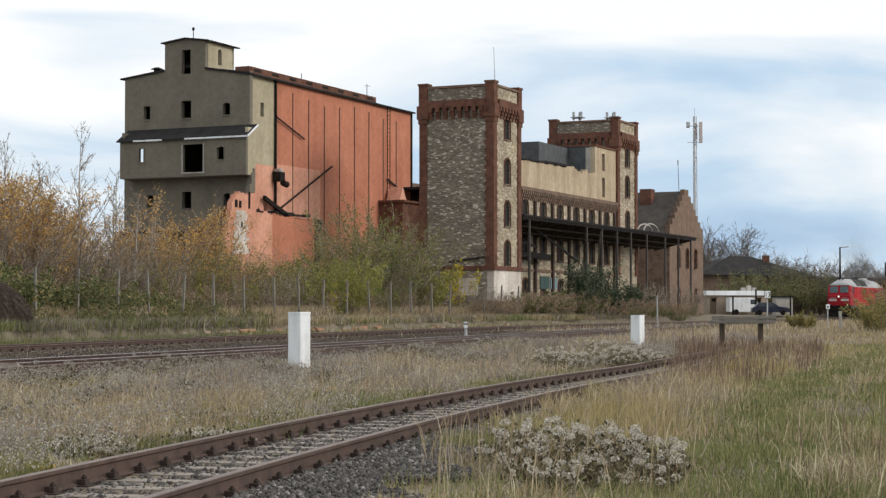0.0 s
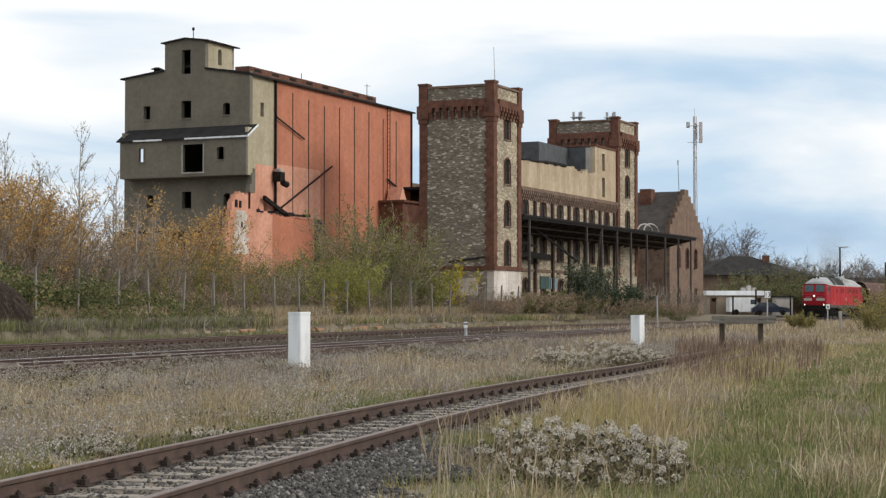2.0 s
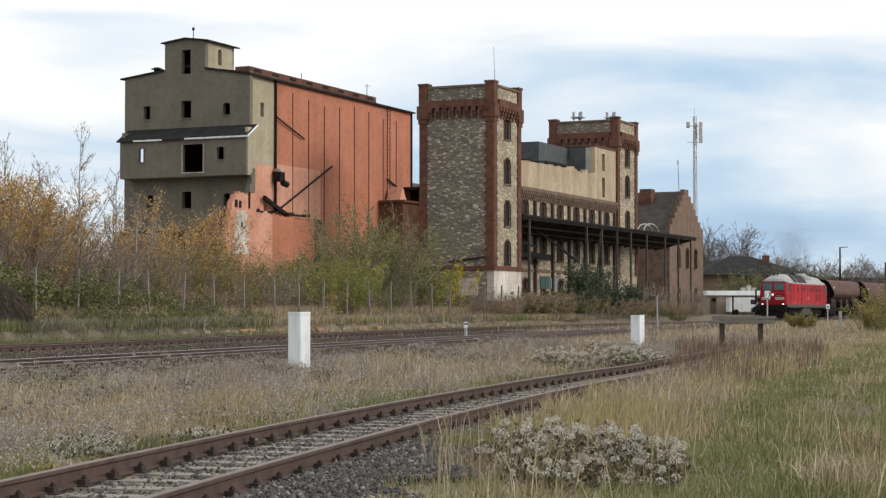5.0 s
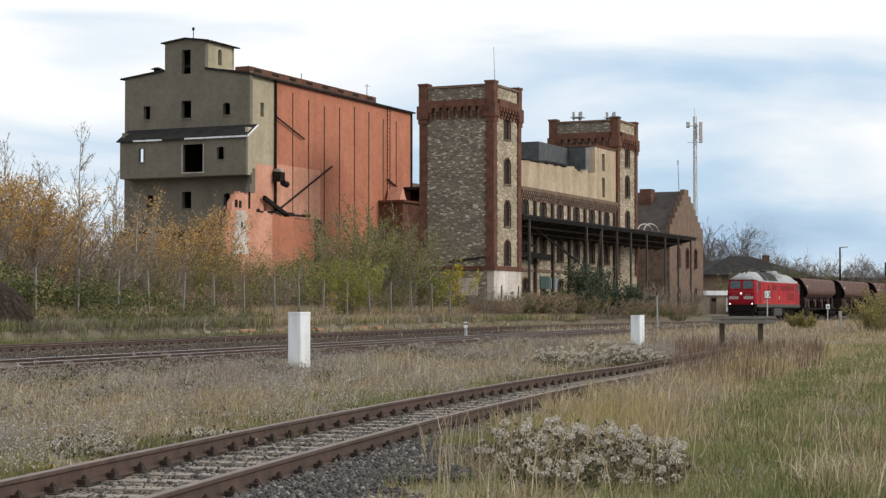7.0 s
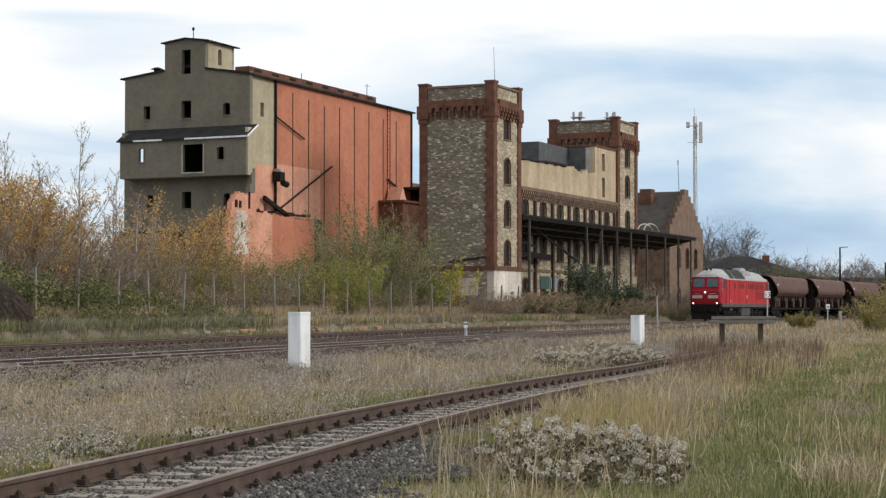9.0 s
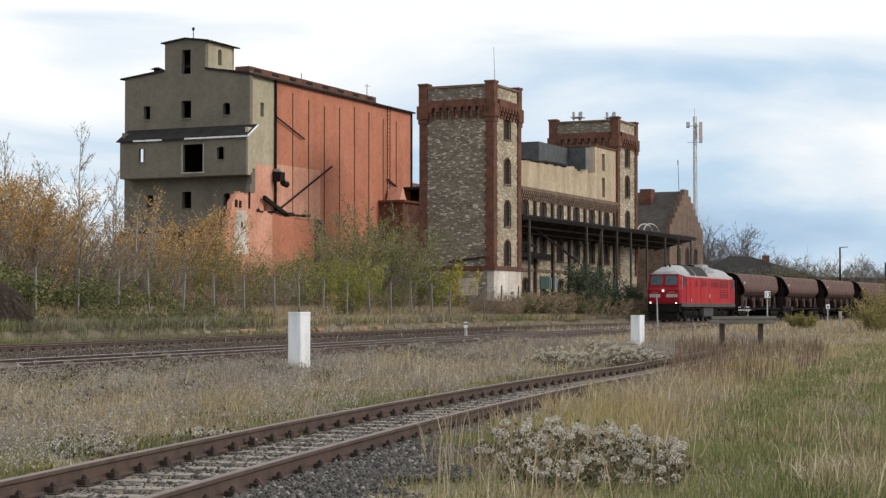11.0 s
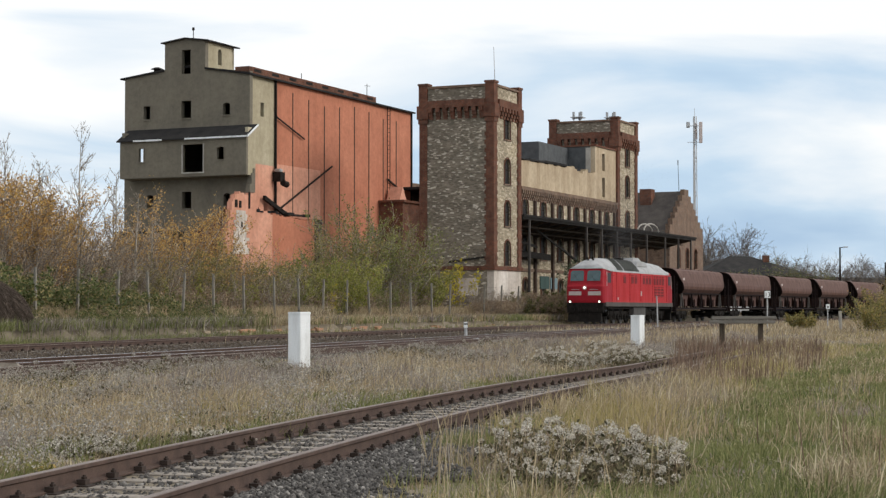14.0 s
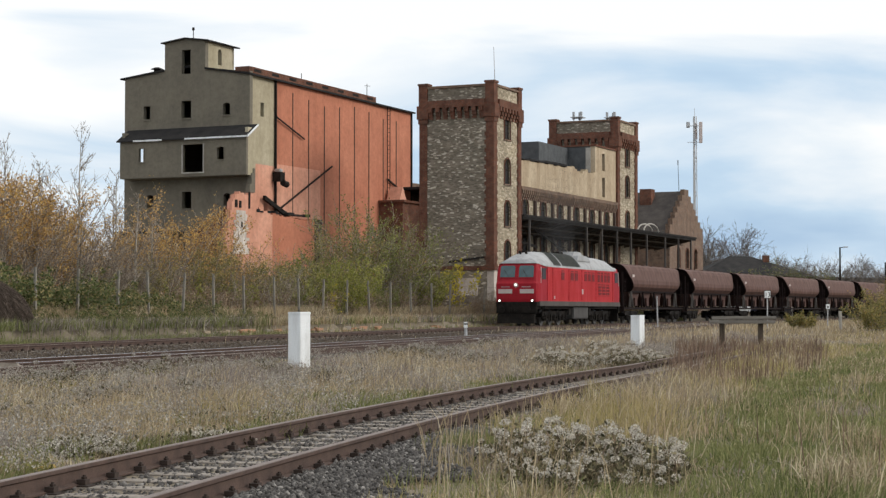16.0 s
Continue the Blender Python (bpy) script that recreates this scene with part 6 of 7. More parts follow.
def stick_arrays(P, Q, r0, r1):
    """Three-sided tapering sticks from P to Q."""
    P, Q = np.asarray(P, float), np.asarray(Q, float)
    d = Q - P
    d = d / np.maximum(np.linalg.norm(d, axis=1, keepdims=True), 1e-6)
    up = np.where(np.abs(d[:, 2:3]) > 0.9, np.array([[1.0, 0, 0]]), np.array([[0, 0, 1.0]]))
    a = np.cross(d, up)
    a /= np.linalg.norm(a, axis=1, keepdims=True)
    b = np.cross(d, a)
    r0, r1 = np.asarray(r0)[:, None], np.asarray(r1)[:, None]
    V = []
    for base, r in ((P, r0), (Q, r1)):
        for k in range(3):
            t = k * math.tau / 3
            V.append(base + (a * math.cos(t) + b * math.sin(t)) * r)
    V = np.stack(V, 1)
    n = len(P)
    o = (np.arange(n) * 6)[:, None]
    F = np.concatenate([o + np.array([[k, (k + 1) % 3, 3 + (k + 1) % 3, 3 + k]]) for k in range(3)], 0)
    return V.reshape(-1, 3), F


def leaf_arrays(C, size, droop=0.0):
    n = len(C)
    a = RNG.normal(size=(n, 3))
    a[:, 2] -= droop
    a /= np.linalg.norm(a, axis=1, keepdims=True)
    b = np.cross(a, RNG.normal(size=(n, 3)))
    b /= np.linalg.norm(b, axis=1, keepdims=True)
    s = (size * RNG.uniform(0.6, 1.4, n))[:, None]
    V = np.stack([C - a * s * 0.5, C + b * s * 0.3, C + a * s * 0.5, C - b * s * 0.3], 1)
    F = (np.arange(n) * 4)[:, None] + np.arange(4)[None, :]
    return V.reshape(-1, 3), F


def shrub(h, spread, stems, twigs, leaves, leaf, upright=0.5, base=0.25, r=0.03):
    """Sticks and leaf places of a many-stemmed bush."""
    P, Q, R0, R1, tips = [], [], [], [], []
    for _ in range(stems):
        az = RNG.uniform(0, math.tau)
        p = np.array([math.cos(az), math.sin(az), 0]) * RNG.uniform(0, base * spread)
        hh = h * RNG.uniform(0.6, 1.0)
        tilt = RNG.uniform(0.05, 1.0) * (1 - upright)
        d = np.array([math.cos(az) * tilt, math.sin(az) * tilt, 1.0])
        k = 6
        rr = r * RNG.uniform(0.6, 1.2)
        for i in range(k):
            d2 = d + RNG.normal(0, 0.12, 3) + np.array([math.cos(az), math.sin(az), 0]) * 0.06 * i * (1 - upright)
            d2 /= np.linalg.norm(d2)
            q = p + d2 * hh / k
            P.append(p), Q.append(q), R0.append(rr * (1 - i / (k + 1))), R1.append(rr * (1 - (i + 1) / (k + 1)))
            for _t in range(max(1, round(twigs / (stems * k))) if i > 0 else 0):
                f = RNG.uniform(0, 1)
                a = p + (q - p) * f
                td = d2 * 0.6 + RNG.normal(0, 0.55, 3) + np.array([0, 0, 0.35])
                td /= np.linalg.norm(td)
                ln = h * RNG.uniform(0.07, 0.2) * (1.2 - i / k * 0.6)
                b = a + td * ln
                P.append(a), Q.append(b), R0.append(rr * 0.32), R1.append(rr * 0.12)
                tips.append((a, b))
                if RNG.random() < 0.6:
                    c = b + (td + RNG.normal(0, 0.5, 3)) * ln * 0.35
                    P.append(a + (b - a) * 0.6), Q.append(c), R0.append(rr * 0.2), R1.append(rr * 0.09)
                    tips.append((a + (b - a) * 0.6, c))
            p, d = q, d2
    C = np.zeros((0, 3))
    if leaves:
        idx = RNG.integers(0, len(tips), leaves)
        A, B = np.array([t[0] for t in tips])[idx], np.array([t[1] for t in tips])[idx]
        C = A + (B - A) * RNG.uniform(0.1, 1.15, (leaves, 1)) + RNG.normal(0, leaf * 0.8, (leaves, 3))
        C = C[C[:, 2] > 0.05]
    return (np.array(P), np.array(Q), np.array(R0), np.array(R1)), C


def plant(name, m, label, category, group, args, bark, foliage, leaf, stem="branchwork", crown="foliage"):
    t = thing(name, m, label, category, group)
    sticks, C = shrub(*args)
    quads(stem, *stick_arrays(*sticks), bark, t, kind="stuff")
    if len(C):
        quads(crown, *leaf_arrays(C, leaf), foliage, t, kind="stuff")
    return t


def stand(s, off, turn=0.0, k=1.0, kz=None):
    x, y, _, h = main_line(s, off)
    return pose(x, y, rest(x, y) - 0.03, 0, 0, turn) @ Matrix.Diagonal((k, k, kz or k, 1))


KINDS = {
    "orange": [plant("autumn_shrub", stand(-20.0, -13.0), "tall shrub with orange-yellow autumn leaves", "shrub", "scrub behind the fence", (5.0, 2.4, 13, 430, 4600, 0.10, 0.6), "twig", "leaf_orange", 0.078) for _ in range(2)],
    "olive": [plant("olive_shrub", stand(-5.0, -13.0), "dense shrub with olive and yellowing leaves", "shrub", "scrub behind the fence", (4.0, 2.4, 13, 340, 2800, 0.085, 0.5), "twig", "leaf_olive", 0.092) for _ in range(2)],
    "green": [plant("green_shrub", stand(12.0, -13.0), "dense shrub with dull green leaves", "shrub", "scrub behind the fence", (4.5, 2.6, 14, 290, 3000, 0.09, 0.45), "twig", "leaf_green", 0.12) for _ in range(2)],
    "lime": [plant("lime_shrub", stand(6.5, -10.4), "shrub with bright lime-green leaves", "shrub", "scrub behind the fence", (3.0, 2.2, 12, 260, 2200, 0.09, 0.5), "twig", "leaf_lime", 0.12)],
    "bare": [plant("bare_shrub", stand(-16.0, -11.0), "bare grey-brown shrub with thin twigs", "shrub", "bare shrubs behind the fence", (4.5, 2.2, 13, 560, 260, 0.08, 0.5, 0.25, 0.026), "twig", "leaf_brown", 0.07) for _ in range(2)],
    "bramble": [plant("bramble_bush", stand(-24.0, -8.6), "low dark green bramble bush behind the fence", "bush", "brambles behind the fence", (1.9, 2.4, 16, 240, 2300, 0.08, 0.25, 0.6, 0.014), "twig", "leaf_dark", 0.105) for _ in range(2)],
    "brown": [plant("withered_bush", stand(36.0, -4.6), "withered brown hedge bush by the mill", "bush", "hedge in front of the mill", (2.0, 1.6, 16, 280, 1100, 0.06, 0.5, 0.6, 0.014), "twig", "leaf_brown", 0.095) for _ in range(2)],
}


def scatter(kind, rows, seed):
    """Copies along the line: (s, off, height factor)."""
    rnd = random.Random(seed)
    for s, off, k in rows:
        copy_thing(rnd.choice(KINDS[kind]), stand(s, off, rnd.uniform(0, 360), k * rnd.uniform(0.92, 1.08), k * rnd.uniform(0.92, 1.1)))


def along(s0, s1, step, off, heights, seed, jitter=0.6):
    rnd = random.Random(seed)
    s, out = s0, []
    while s < s1:
        out.append((s + rnd.uniform(-jitter, jitter), off + rnd.uniform(-1.2, 1.2), float(np.interp(s, *heights))))
        s += step * rnd.uniform(0.8, 1.2)
    return out


# orange thicket on the far left, thinning towards the silo
scatter("orange", along(-30, -12, 1.5, -14.0, ([-30, -20, -12], [1.55, 1.40, 1.05]), 1), 1)
scatter("orange", along(-16, -3, 1.7, -19.0, ([-16, -8, -3], [1.75, 1.35, 1.0]), 2), 2)
scatter("bare", along(-28, -8, 1.7, -12.0, ([-28, -8], [1.2, 0.95]), 3), 3)
scatter("bare", along(-15, 4, 2.2, -20.0, ([-15, 4], [1.55, 1.15]), 4), 4)
scatter("orange", along(-5.5, 0.5, 1.7, -13.5, ([-5.5, 0.5], [1.42, 1.25]), 5), 5)
scatter("bare", along(-9, 20, 1.7, -10.8, ([-9, 20], [0.72, 0.75]), 26), 26)
scatter("olive", along(-12, 22, 2.6, -11.8, ([-12, -5, 2, 10, 22], [1.0, 1.15, 1.15, 1.05, 1.0]), 6), 6)
scatter("bare", along(-4, 14, 1.8, -14.5, ([-4, 5, 14], [1.0, 0.98, 0.95]), 7), 7)
scatter("olive", along(2, 14, 2.2, -16.5, ([2, 14], [1.1, 1.05]), 8), 8)
scatter("green", along(10, 25, 2.2, -13.5, ([10, 17, 25], [0.75, 1.0, 0.95]), 9), 9)
scatter("bare", along(14, 26, 2.2, -11.8, ([14, 22, 26], [0.8, 1.15, 0.9]), 10), 10)
scatter("green", along(4, 22, 2.2, -10.3, ([4, 22], [0.55, 0.6]), 11), 11)
scatter("bramble", along(-34, -10, 1.15, -9.2, ([-34, -24, -10], [1.5, 1.35, 0.7]), 12), 12)
scatter("bramble", along(-10, 24, 1.6, -8.8, ([-10, 24], [0.5, 0.5]), 13), 13)
scatter("brown", along(-12, 26, 1.8, -9.6, ([-12, 26], [1.0, 0.95]), 14), 14)
scatter("brown", along(32.5, 47, 0.8, -4.9, ([32, 47], [1.08, 1.05]), 15, 0.3), 15)
scatter("bramble", along(33, 48, 2.0, -5.3, ([33, 48], [1.15, 1.15]), 16, 0.3), 16)
scatter("brown", along(49, 72, 1.3, -4.0, ([49, 60, 72], [1.0, 0.8, 0.7]), 17, 0.3), 17)
scatter("bramble", along(52, 76, 2.3, -3.6, ([52, 76], [0.6, 0.5]), 18, 0.3), 18)

scatter("lime", [(7.6, -10.2, 1.0), (9.2, -10.6, 0.85), (23.5, -10.2, 0.85), (1.0, -10.8, 0.8), (-7.0, -10.8, 0.9), (-2.5, -10.6, 0.85), (4.0, -10.4, 0.8), (13.0, -10.2, 0.8), (16.5, -10.4, 0.85), (-11.0, -10.4, 0.7)], 19)
scatter("bramble", along(-34, -12, 1.5, -4.9, ([-34, -12], [0.5, 0.42]), 27), 27)
scatter("brown", along(-30, 26, 2.6, -5.0, ([-30, 26], [0.32, 0.34]), 28), 28)
scatter("bare", along(-29, -16, 1.5, -16.0, ([-29, -16], [1.75, 1.6]), 29), 29)
scatter("bare", along(27, 33, 1.2, -6.3, ([27, 33], [0.5, 0.42]), 30, 0.4), 30)
scatter("brown", along(26, 33, 0.9, -5.4, ([26, 33], [0.8, 0.7]), 31, 0.3), 31)
scatter("bare", along(58, 82, 2.4, -4.3, ([58, 82], [0.75, 0.7]), 20, 0.5), 20)
# tall pale saplings and the young yellow maple

def birch(s, off, h, seed, r0=0.085):
    """A bare tree: one pale trunk, ascending limbs, fine twigs."""
    rng = np.random.default_rng(seed)
    t = thing("bare_birch", stand(s, off), "tall bare birch with a pale slender trunk", "tree", "bare birches behind the fence")
    P, Q, R0, R1 = [], [], [], []
    p, d, n = np.zeros(3), np.array([0.0, 0, 1.0]), 14
    tw = []
    for i in range(n):
        q = p + (d + rng.normal(0, 0.035, 3)) * h / n
        ra, rb = r0 * (1 - i / n) + 0.008, r0 * (1 - (i + 1) / n) + 0.008
        P.append(p), Q.append(q), R0.append(ra), R1.append(rb)
        if i > 2:
            for _ in range(3):
                az, ln = rng.uniform(0, math.tau), h * rng.uniform(0.12, 0.26) * (1.25 - i / n)
                a, e = p + (q - p) * rng.uniform(), np.array([math.cos(az) * 0.75, math.sin(az) * 0.75, 0.9])
                for j in range(3):
                    c = a + (e + rng.normal(0, 0.14, 3)) * ln / 3
                    tw.append((a, c, ra * 0.42 * (1 - j / 4), ra * 0.42 * (1 - (j + 1) / 4)))
                    for _k in range(4):
                        b2 = a + (c - a) * rng.uniform() + (e * 0.5 + rng.normal(0, 0.45, 3)) * ln * 0.28
                        tw.append((a + (c - a) * 0.4, b2, 0.011, 0.005))
                    a, e = c, e + np.array([0, 0, 0.18])
        p = q
    quads("trunk", *stick_arrays(P, Q, R0, R1), M.setdefault("birch_bark", plain("pale_birch_bark", (0.20, 0.18, 0.15), (0.56, 0.52, 0.45), 4, 30, 0.9)), t)
    quads("branchwork", *stick_arrays(*[list(c) for c in zip(*tw)]), "twig", t, kind="stuff")


for k, (s_, off_, h_) in enumerate(((-16.6, -12.0, 9.6), (-13.2, -12.0, 7.6), (-12.0, -11.6, 6.6), (-18.6, -13.0, 7.8), (-11.0, -13.5, 6.8), (-21.5, -13.0, 8.6), (-24.5, -12.0, 8.4), (-8.6, -12.5, 5.6), (-14.6, -15.0, 7.4), (-23.0, -16.0, 8.8))):
    birch(s_, off_, h_, 40 + k, 0.06 + 0.005 * h_)
for s_, off_, args_, fol_, leaf_ in ((18.6, -11.6, (8.2, 3.4, 26, 1300, 11000, 0.12, 0.55, 0.5, 0.05), "leaf_green", 0.13), (15.6, -11.8, (7.2, 2.8, 24, 1100, 7000, 0.12, 0.55, 0.5, 0.045), "leaf_olive", 0.12), (22.3, -11.3, (7.6, 2.4, 22, 1000, 5600, 0.12, 0.6, 0.5, 0.045), "leaf_green", 0.12), (19.6, -10.2, (4.0, 2.2, 22, 900, 700, 0.09, 0.4, 0.6, 0.03), "leaf_brown", 0.08)):
    plant("broad_bush", stand(s_, off_), "broad spreading bush, grey stems, thinning green leaves", "bush", "broad bushes beside the silo", args_, "twig", fol_, leaf_)
for s_, off_, h_ in ((9.0, -9.6, 3.0), (10.4, -10.0, 3.4), (11.6, -9.8, 2.6), (23.6, -9.8, 3.4), (24.6, -10.0, 2.6), (7.6, -9.8, 2.2)):
    plant("lime_bush", stand(s_, off_), "leafy bush in bright yellow-green autumn colour", "bush", "lime bushes behind the fence", (h_ * 1.35, 2.0, 18, 480, 4200, 0.10, 0.5, 0.6, 0.02), "twig", "leaf_lime", 0.13)
plant("thorn_bush", stand(27.6, -6.6), "grey leafless thorn bush behind the fence", "bush", "", (2.6, 1.4, 30, 1400, 300, 0.06, 0.5, 0.7, 0.018), "twig", "leaf_brown", 0.06)
plant("yellow_maple", stand(27.6, -8.6), "small maple with bright yellow leaves", "tree", "", (4.3, 1.2, 5, 90, 620, 0.22, 0.66, 0.2, 0.03), "twig", "leaf_yellow", 0.20, "trunk", "crown")
plant("yellow_maple", stand(4.4, -7.8), "thin sapling with a few yellow leaves", "tree", "", (2.6, 0.6, 3, 40, 120, 0.12, 0.75, 0.2, 0.02), "twig", "leaf_yellow", 0.13, "trunk", "crown")
# ivy-grown masses before the mill
for s, off, h, sp in ((44.6, -4.7, 4.7, 1.1), (48.4, -4.9, 5.3, 1.2), (58.5, -4.6, 3.1, 0.9), (52.0, -4.4, 2.6, 1.4)):
    plant("ivy_bush", stand(s, off), "dense dark evergreen ivy mass", "bush", "ivy in front of the mill", (h, sp, 20, 520, 6500, 0.13, 0.62, 0.6, 0.02), "twig", "leaf_ivy", 0.13)
# shrub on the right, and thicket edge on the left
for x, y, h, kind in ((26.4, 104.0, 2.8, "leaf_olive"), (28.3, 108.0, 3.5, "leaf_brown"), (25.5, 101.0, 2.1, "leaf_olive"), (29.0, 112.0, 3.3, "leaf_olive"), (24.6, 118.0, 1.3, "leaf_olive")):
    plant("olive_bush", pose(x, y, rest(x, y) - 0.03), "rounded bush with yellow-olive leaves", "bush", "bushes by the path", (h, 1.5, 18, 520, 3800, 0.08, 0.5, 0.6, 0.02), "twig", kind, 0.10)
M["dark_twig"] = island("dark_dry_twigs", [(0.0, (0.04, 0.03, 0.024)), (0.7, (0.10, 0.076, 0.06)), (1.0, (0.19, 0.15, 0.12))])
heap = thing("dead_grass_heap", pose(-18.2, 64.6, rest(-18.2, 64.6) - 0.05), "domed heap of dark brown dead grass", "brushwood")
bm = bmesh.new()
rows = []
for j in range(9):
    e = j / 8 * math.pi / 2
    rows.append([bm.verts.new((2.75 * math.cos(e) * math.cos(k * math.tau / 28) * (1 + 0.06 * math.sin(k * 2.3 + j)), 1.5 * math.cos(e) * math.sin(k * math.tau / 28), 2.0 * math.sin(e) * (1 + 0.05 * math.sin(k * 1.7)))) for k in range(28)])
for a_, b_ in zip(rows, rows[1:]):
    for k in range(28):
        bm.faces.new((a_[k], a_[(k + 1) % 28], b_[(k + 1) % 28], b_[k]))
bmesh.ops.recalc_face_normals(bm, faces=bm.faces[:])
part("core", bm, M.setdefault("heap_core", plain("matted_dead_grass", (0.03, 0.022, 0.017), (0.075, 0.055, 0.042), 4, 30, 1.0, stretch=(1, 1, 0.3))), heap, smooth=True)
n = 9000
e, az = np.arcsin(RNG.uniform(0.02, 1.0, n)), RNG.uniform(0, math.tau, n)
P = np.stack([2.8 * np.cos(e) * np.cos(az), 1.55 * np.cos(e) * np.sin(az), 2.05 * np.sin(e)], 1)
e2, f_ = np.maximum(e - RNG.uniform(0.12, 0.38, n), 0.0), RNG.uniform(1.0, 1.06, n)
az2 = az + RNG.normal(0, 0.07, n)
Q = np.stack([2.8 * np.cos(e2) * np.cos(az2) * f_, 1.55 * np.cos(e2) * np.sin(az2) * f_, 2.05 * np.sin(e2) * f_], 1)
quads("thatch", *stick_arrays(P, Q, np.full(n, 0.013), np.full(n, 0.005)), "dark_twig", heap, kind="stuff")


def far_tree(x, y, h, spread, leafy=0):
    """A bare tree that forks seven times into a fine crown."""
    t = thing("bare_tree", pose(x, y, rest(x, y) - 0.1), "bare winter tree with a rounded crown", "tree", "bare trees in the distance")
    P, Q, R0, R1 = [], [], [], []
    tips = [(np.zeros(3), np.array([0.0, 0, 1.0]), h * 0.26, 0.02 * h)]
    for level in range(8):
        nxt = []
        for p, d, ln, r in tips:
            q = p + d * ln
            P.append(p), Q.append(q), R0.append(r), R1.append(r * 0.72)
            for _ in range(3 if level in (0, 1, 2, 4) else 2):
                e = d + RNG.normal(0, 0.42 + 0.03 * spread, 3) + np.array([0, 0, 0.12])
                nxt.append((q, e / np.linalg.norm(e), ln * RNG.uniform(0.62, 0.86), max(r * 0.62, 0.02)))
        tips = nxt
    quads("crown", *stick_arrays(np.array(P), np.array(Q), np.array(R0), np.array(R1)), "far_twig", t, kind="stuff")


for x, y, h, sp in ((44.2, 262.0, 13.5, 4), (40.5, 262.0, 12.0, 4), (37.5, 252.0, 11.0, 4), (36.0, 238.0, 13.0, 2), (35.0, 243.0, 11.5, 2), (42.5, 268.0, 11.5, 4), (38.5, 262.0, 12.0, 4), (35.8, 236.0, 9.5, 3), (46.0, 262.0, 13.0, 2), (55.0, 275.0, 10.0, 4), (60.0, 280.0, 9.5, 4), (64.0, 285.0, 9.0, 4), (69.5, 290.0, 10.5, 4), (50.5, 268.0, 9.5, 3), (74.0, 292.0, 8.5, 4), (79.0, 296.0, 9.0, 4)):
    far_tree(x, y, h, sp)
for x, y, h in ((35.5, 214.0, 5.0), (38.0, 214.5, 5.6), (40.5, 215.0, 5.0), (43.0, 216.0, 4.6), (46.0, 216.0, 4.6), (48.5, 222.0, 4.2)):
    plant("dark_bush", pose(x, y, rest(x, y)), "dark green bush before the shed", "bush", "bushes before the shed", (h, 2.2, 16, 400, 2600, 0.16, 0.5, 0.5, 0.03), "twig", "leaf_dark", 0.18)

for x, y, h in ((42.0, 219.5, 6.0), (44.0, 219.5, 7.4), (46.5, 219.8, 6.6), (49.0, 220.0, 6.0)):
    plant("withered_tree", pose(x, y, rest(x, y)), "half-bare brown tree before the shed", "tree", "brown trees before the shed", (h, 2.2, 16, 900, 3600, 0.16, 0.6, 0.5, 0.04), "far_twig", "leaf_dark", 0.15)

hedge = plant("brown_hedge_tree", pose(45.0, 236.0, rest(45, 236)), "bushy brown tree in a hedge behind the yard", "tree", "hedge behind the yard", (8.6, 2.8, 22, 1700, 700, 0.22, 0.5, 0.6, 0.06), "far_twig", "leaf_brown", 0.14)
hedge_rnd = random.Random(77)
for k in range(15):
    x, y = 47.0 + 2.1 * k, 236.5 + 1.6 * k
    f_ = hedge_rnd.uniform(0.75, 1.1)
    copy_thing(hedge, pose(x, y, rest(x, y), 0, 0, hedge_rnd.uniform(0, 360)) @ Matrix.Diagonal((f_, f_, f_, 1)))

# a low wooded rim all round the horizon
ang = RNG.uniform(0, math.tau, 9000)
rad = RNG.uniform(420, 620, 9000)
C = np.stack([np.sin(ang) * rad, np.cos(ang) * rad, np.abs(RNG.normal(0, 2.6, 9000)) + 0.4], 1)
V, F = leaf_arrays(C, 3.4)
quads("far_woods", V, F, "far_twig", None, "far hazy belt of bare woods", "woods", "stuff")

# ---- ground cover ----
M["straw"] = island("dry_straw_grass", [(0.0, (0.16, 0.125, 0.08)), (0.4, (0.345, 0.285, 0.185)), (0.8, (0.51, 0.43, 0.295)), (1.0, (0.70, 0.62, 0.46))], 0.8, 0.3, (0.40, 0.31, 0.19), 0.45)
M["grey_straw"] = island("grey_withered_stems", [(0.0, (0.115, 0.095, 0.08)), (0.5, (0.26, 0.22, 0.19)), (0.9, (0.42, 0.37, 0.32)), (1.0, (0.60, 0.55, 0.48))], 0.85, 0.25, (0.25, 0.215, 0.20), 0.35)
M["green_grass"] = island("green_grass", [(0.0, (0.078, 0.10, 0.034)), (0.55, (0.155, 0.18, 0.064)), (1.0, (0.35, 0.335, 0.16))], 0.8, 0.25, (0.22, 0.225, 0.095), 0.5)
M["lime_grass"] = island("yellow_green_grass", [(0.0, (0.20, 0.175, 0.065)), (0.6, (0.36, 0.31, 0.125)), (1.0, (0.54, 0.45, 0.22))], 0.75, 0.3, (0.38, 0.31, 0.16), 0.25)
M["russet"] = island("russet_dead_stalks", [(0.0, (0.11, 0.075, 0.055)), (1.0, (0.25, 0.175, 0.13))], 0.9, 0.1)
M["fluff"] = island("grey_seed_fluff", [(0.0, (0.38, 0.35, 0.30)), (0.6, (0.56, 0.525, 0.46)), (1.0, (0.76, 0.725, 0.65))], 0.95, 0.35)
M["dull_fluff"] = island("dull_grey_seed_fluff", [(0.0, (0.22, 0.20, 0.175)), (0.6, (0.36, 0.335, 0.295)), (1.0, (0.52, 0.49, 0.43))], 0.95, 0.3)
M["chip_brown"] = island("brown_ballast_stone", [(0.0, (0.058, 0.045, 0.035)), (0.7, (0.10, 0.079, 0.06)), (1.0, (0.165, 0.135, 0.105))], 0.9)
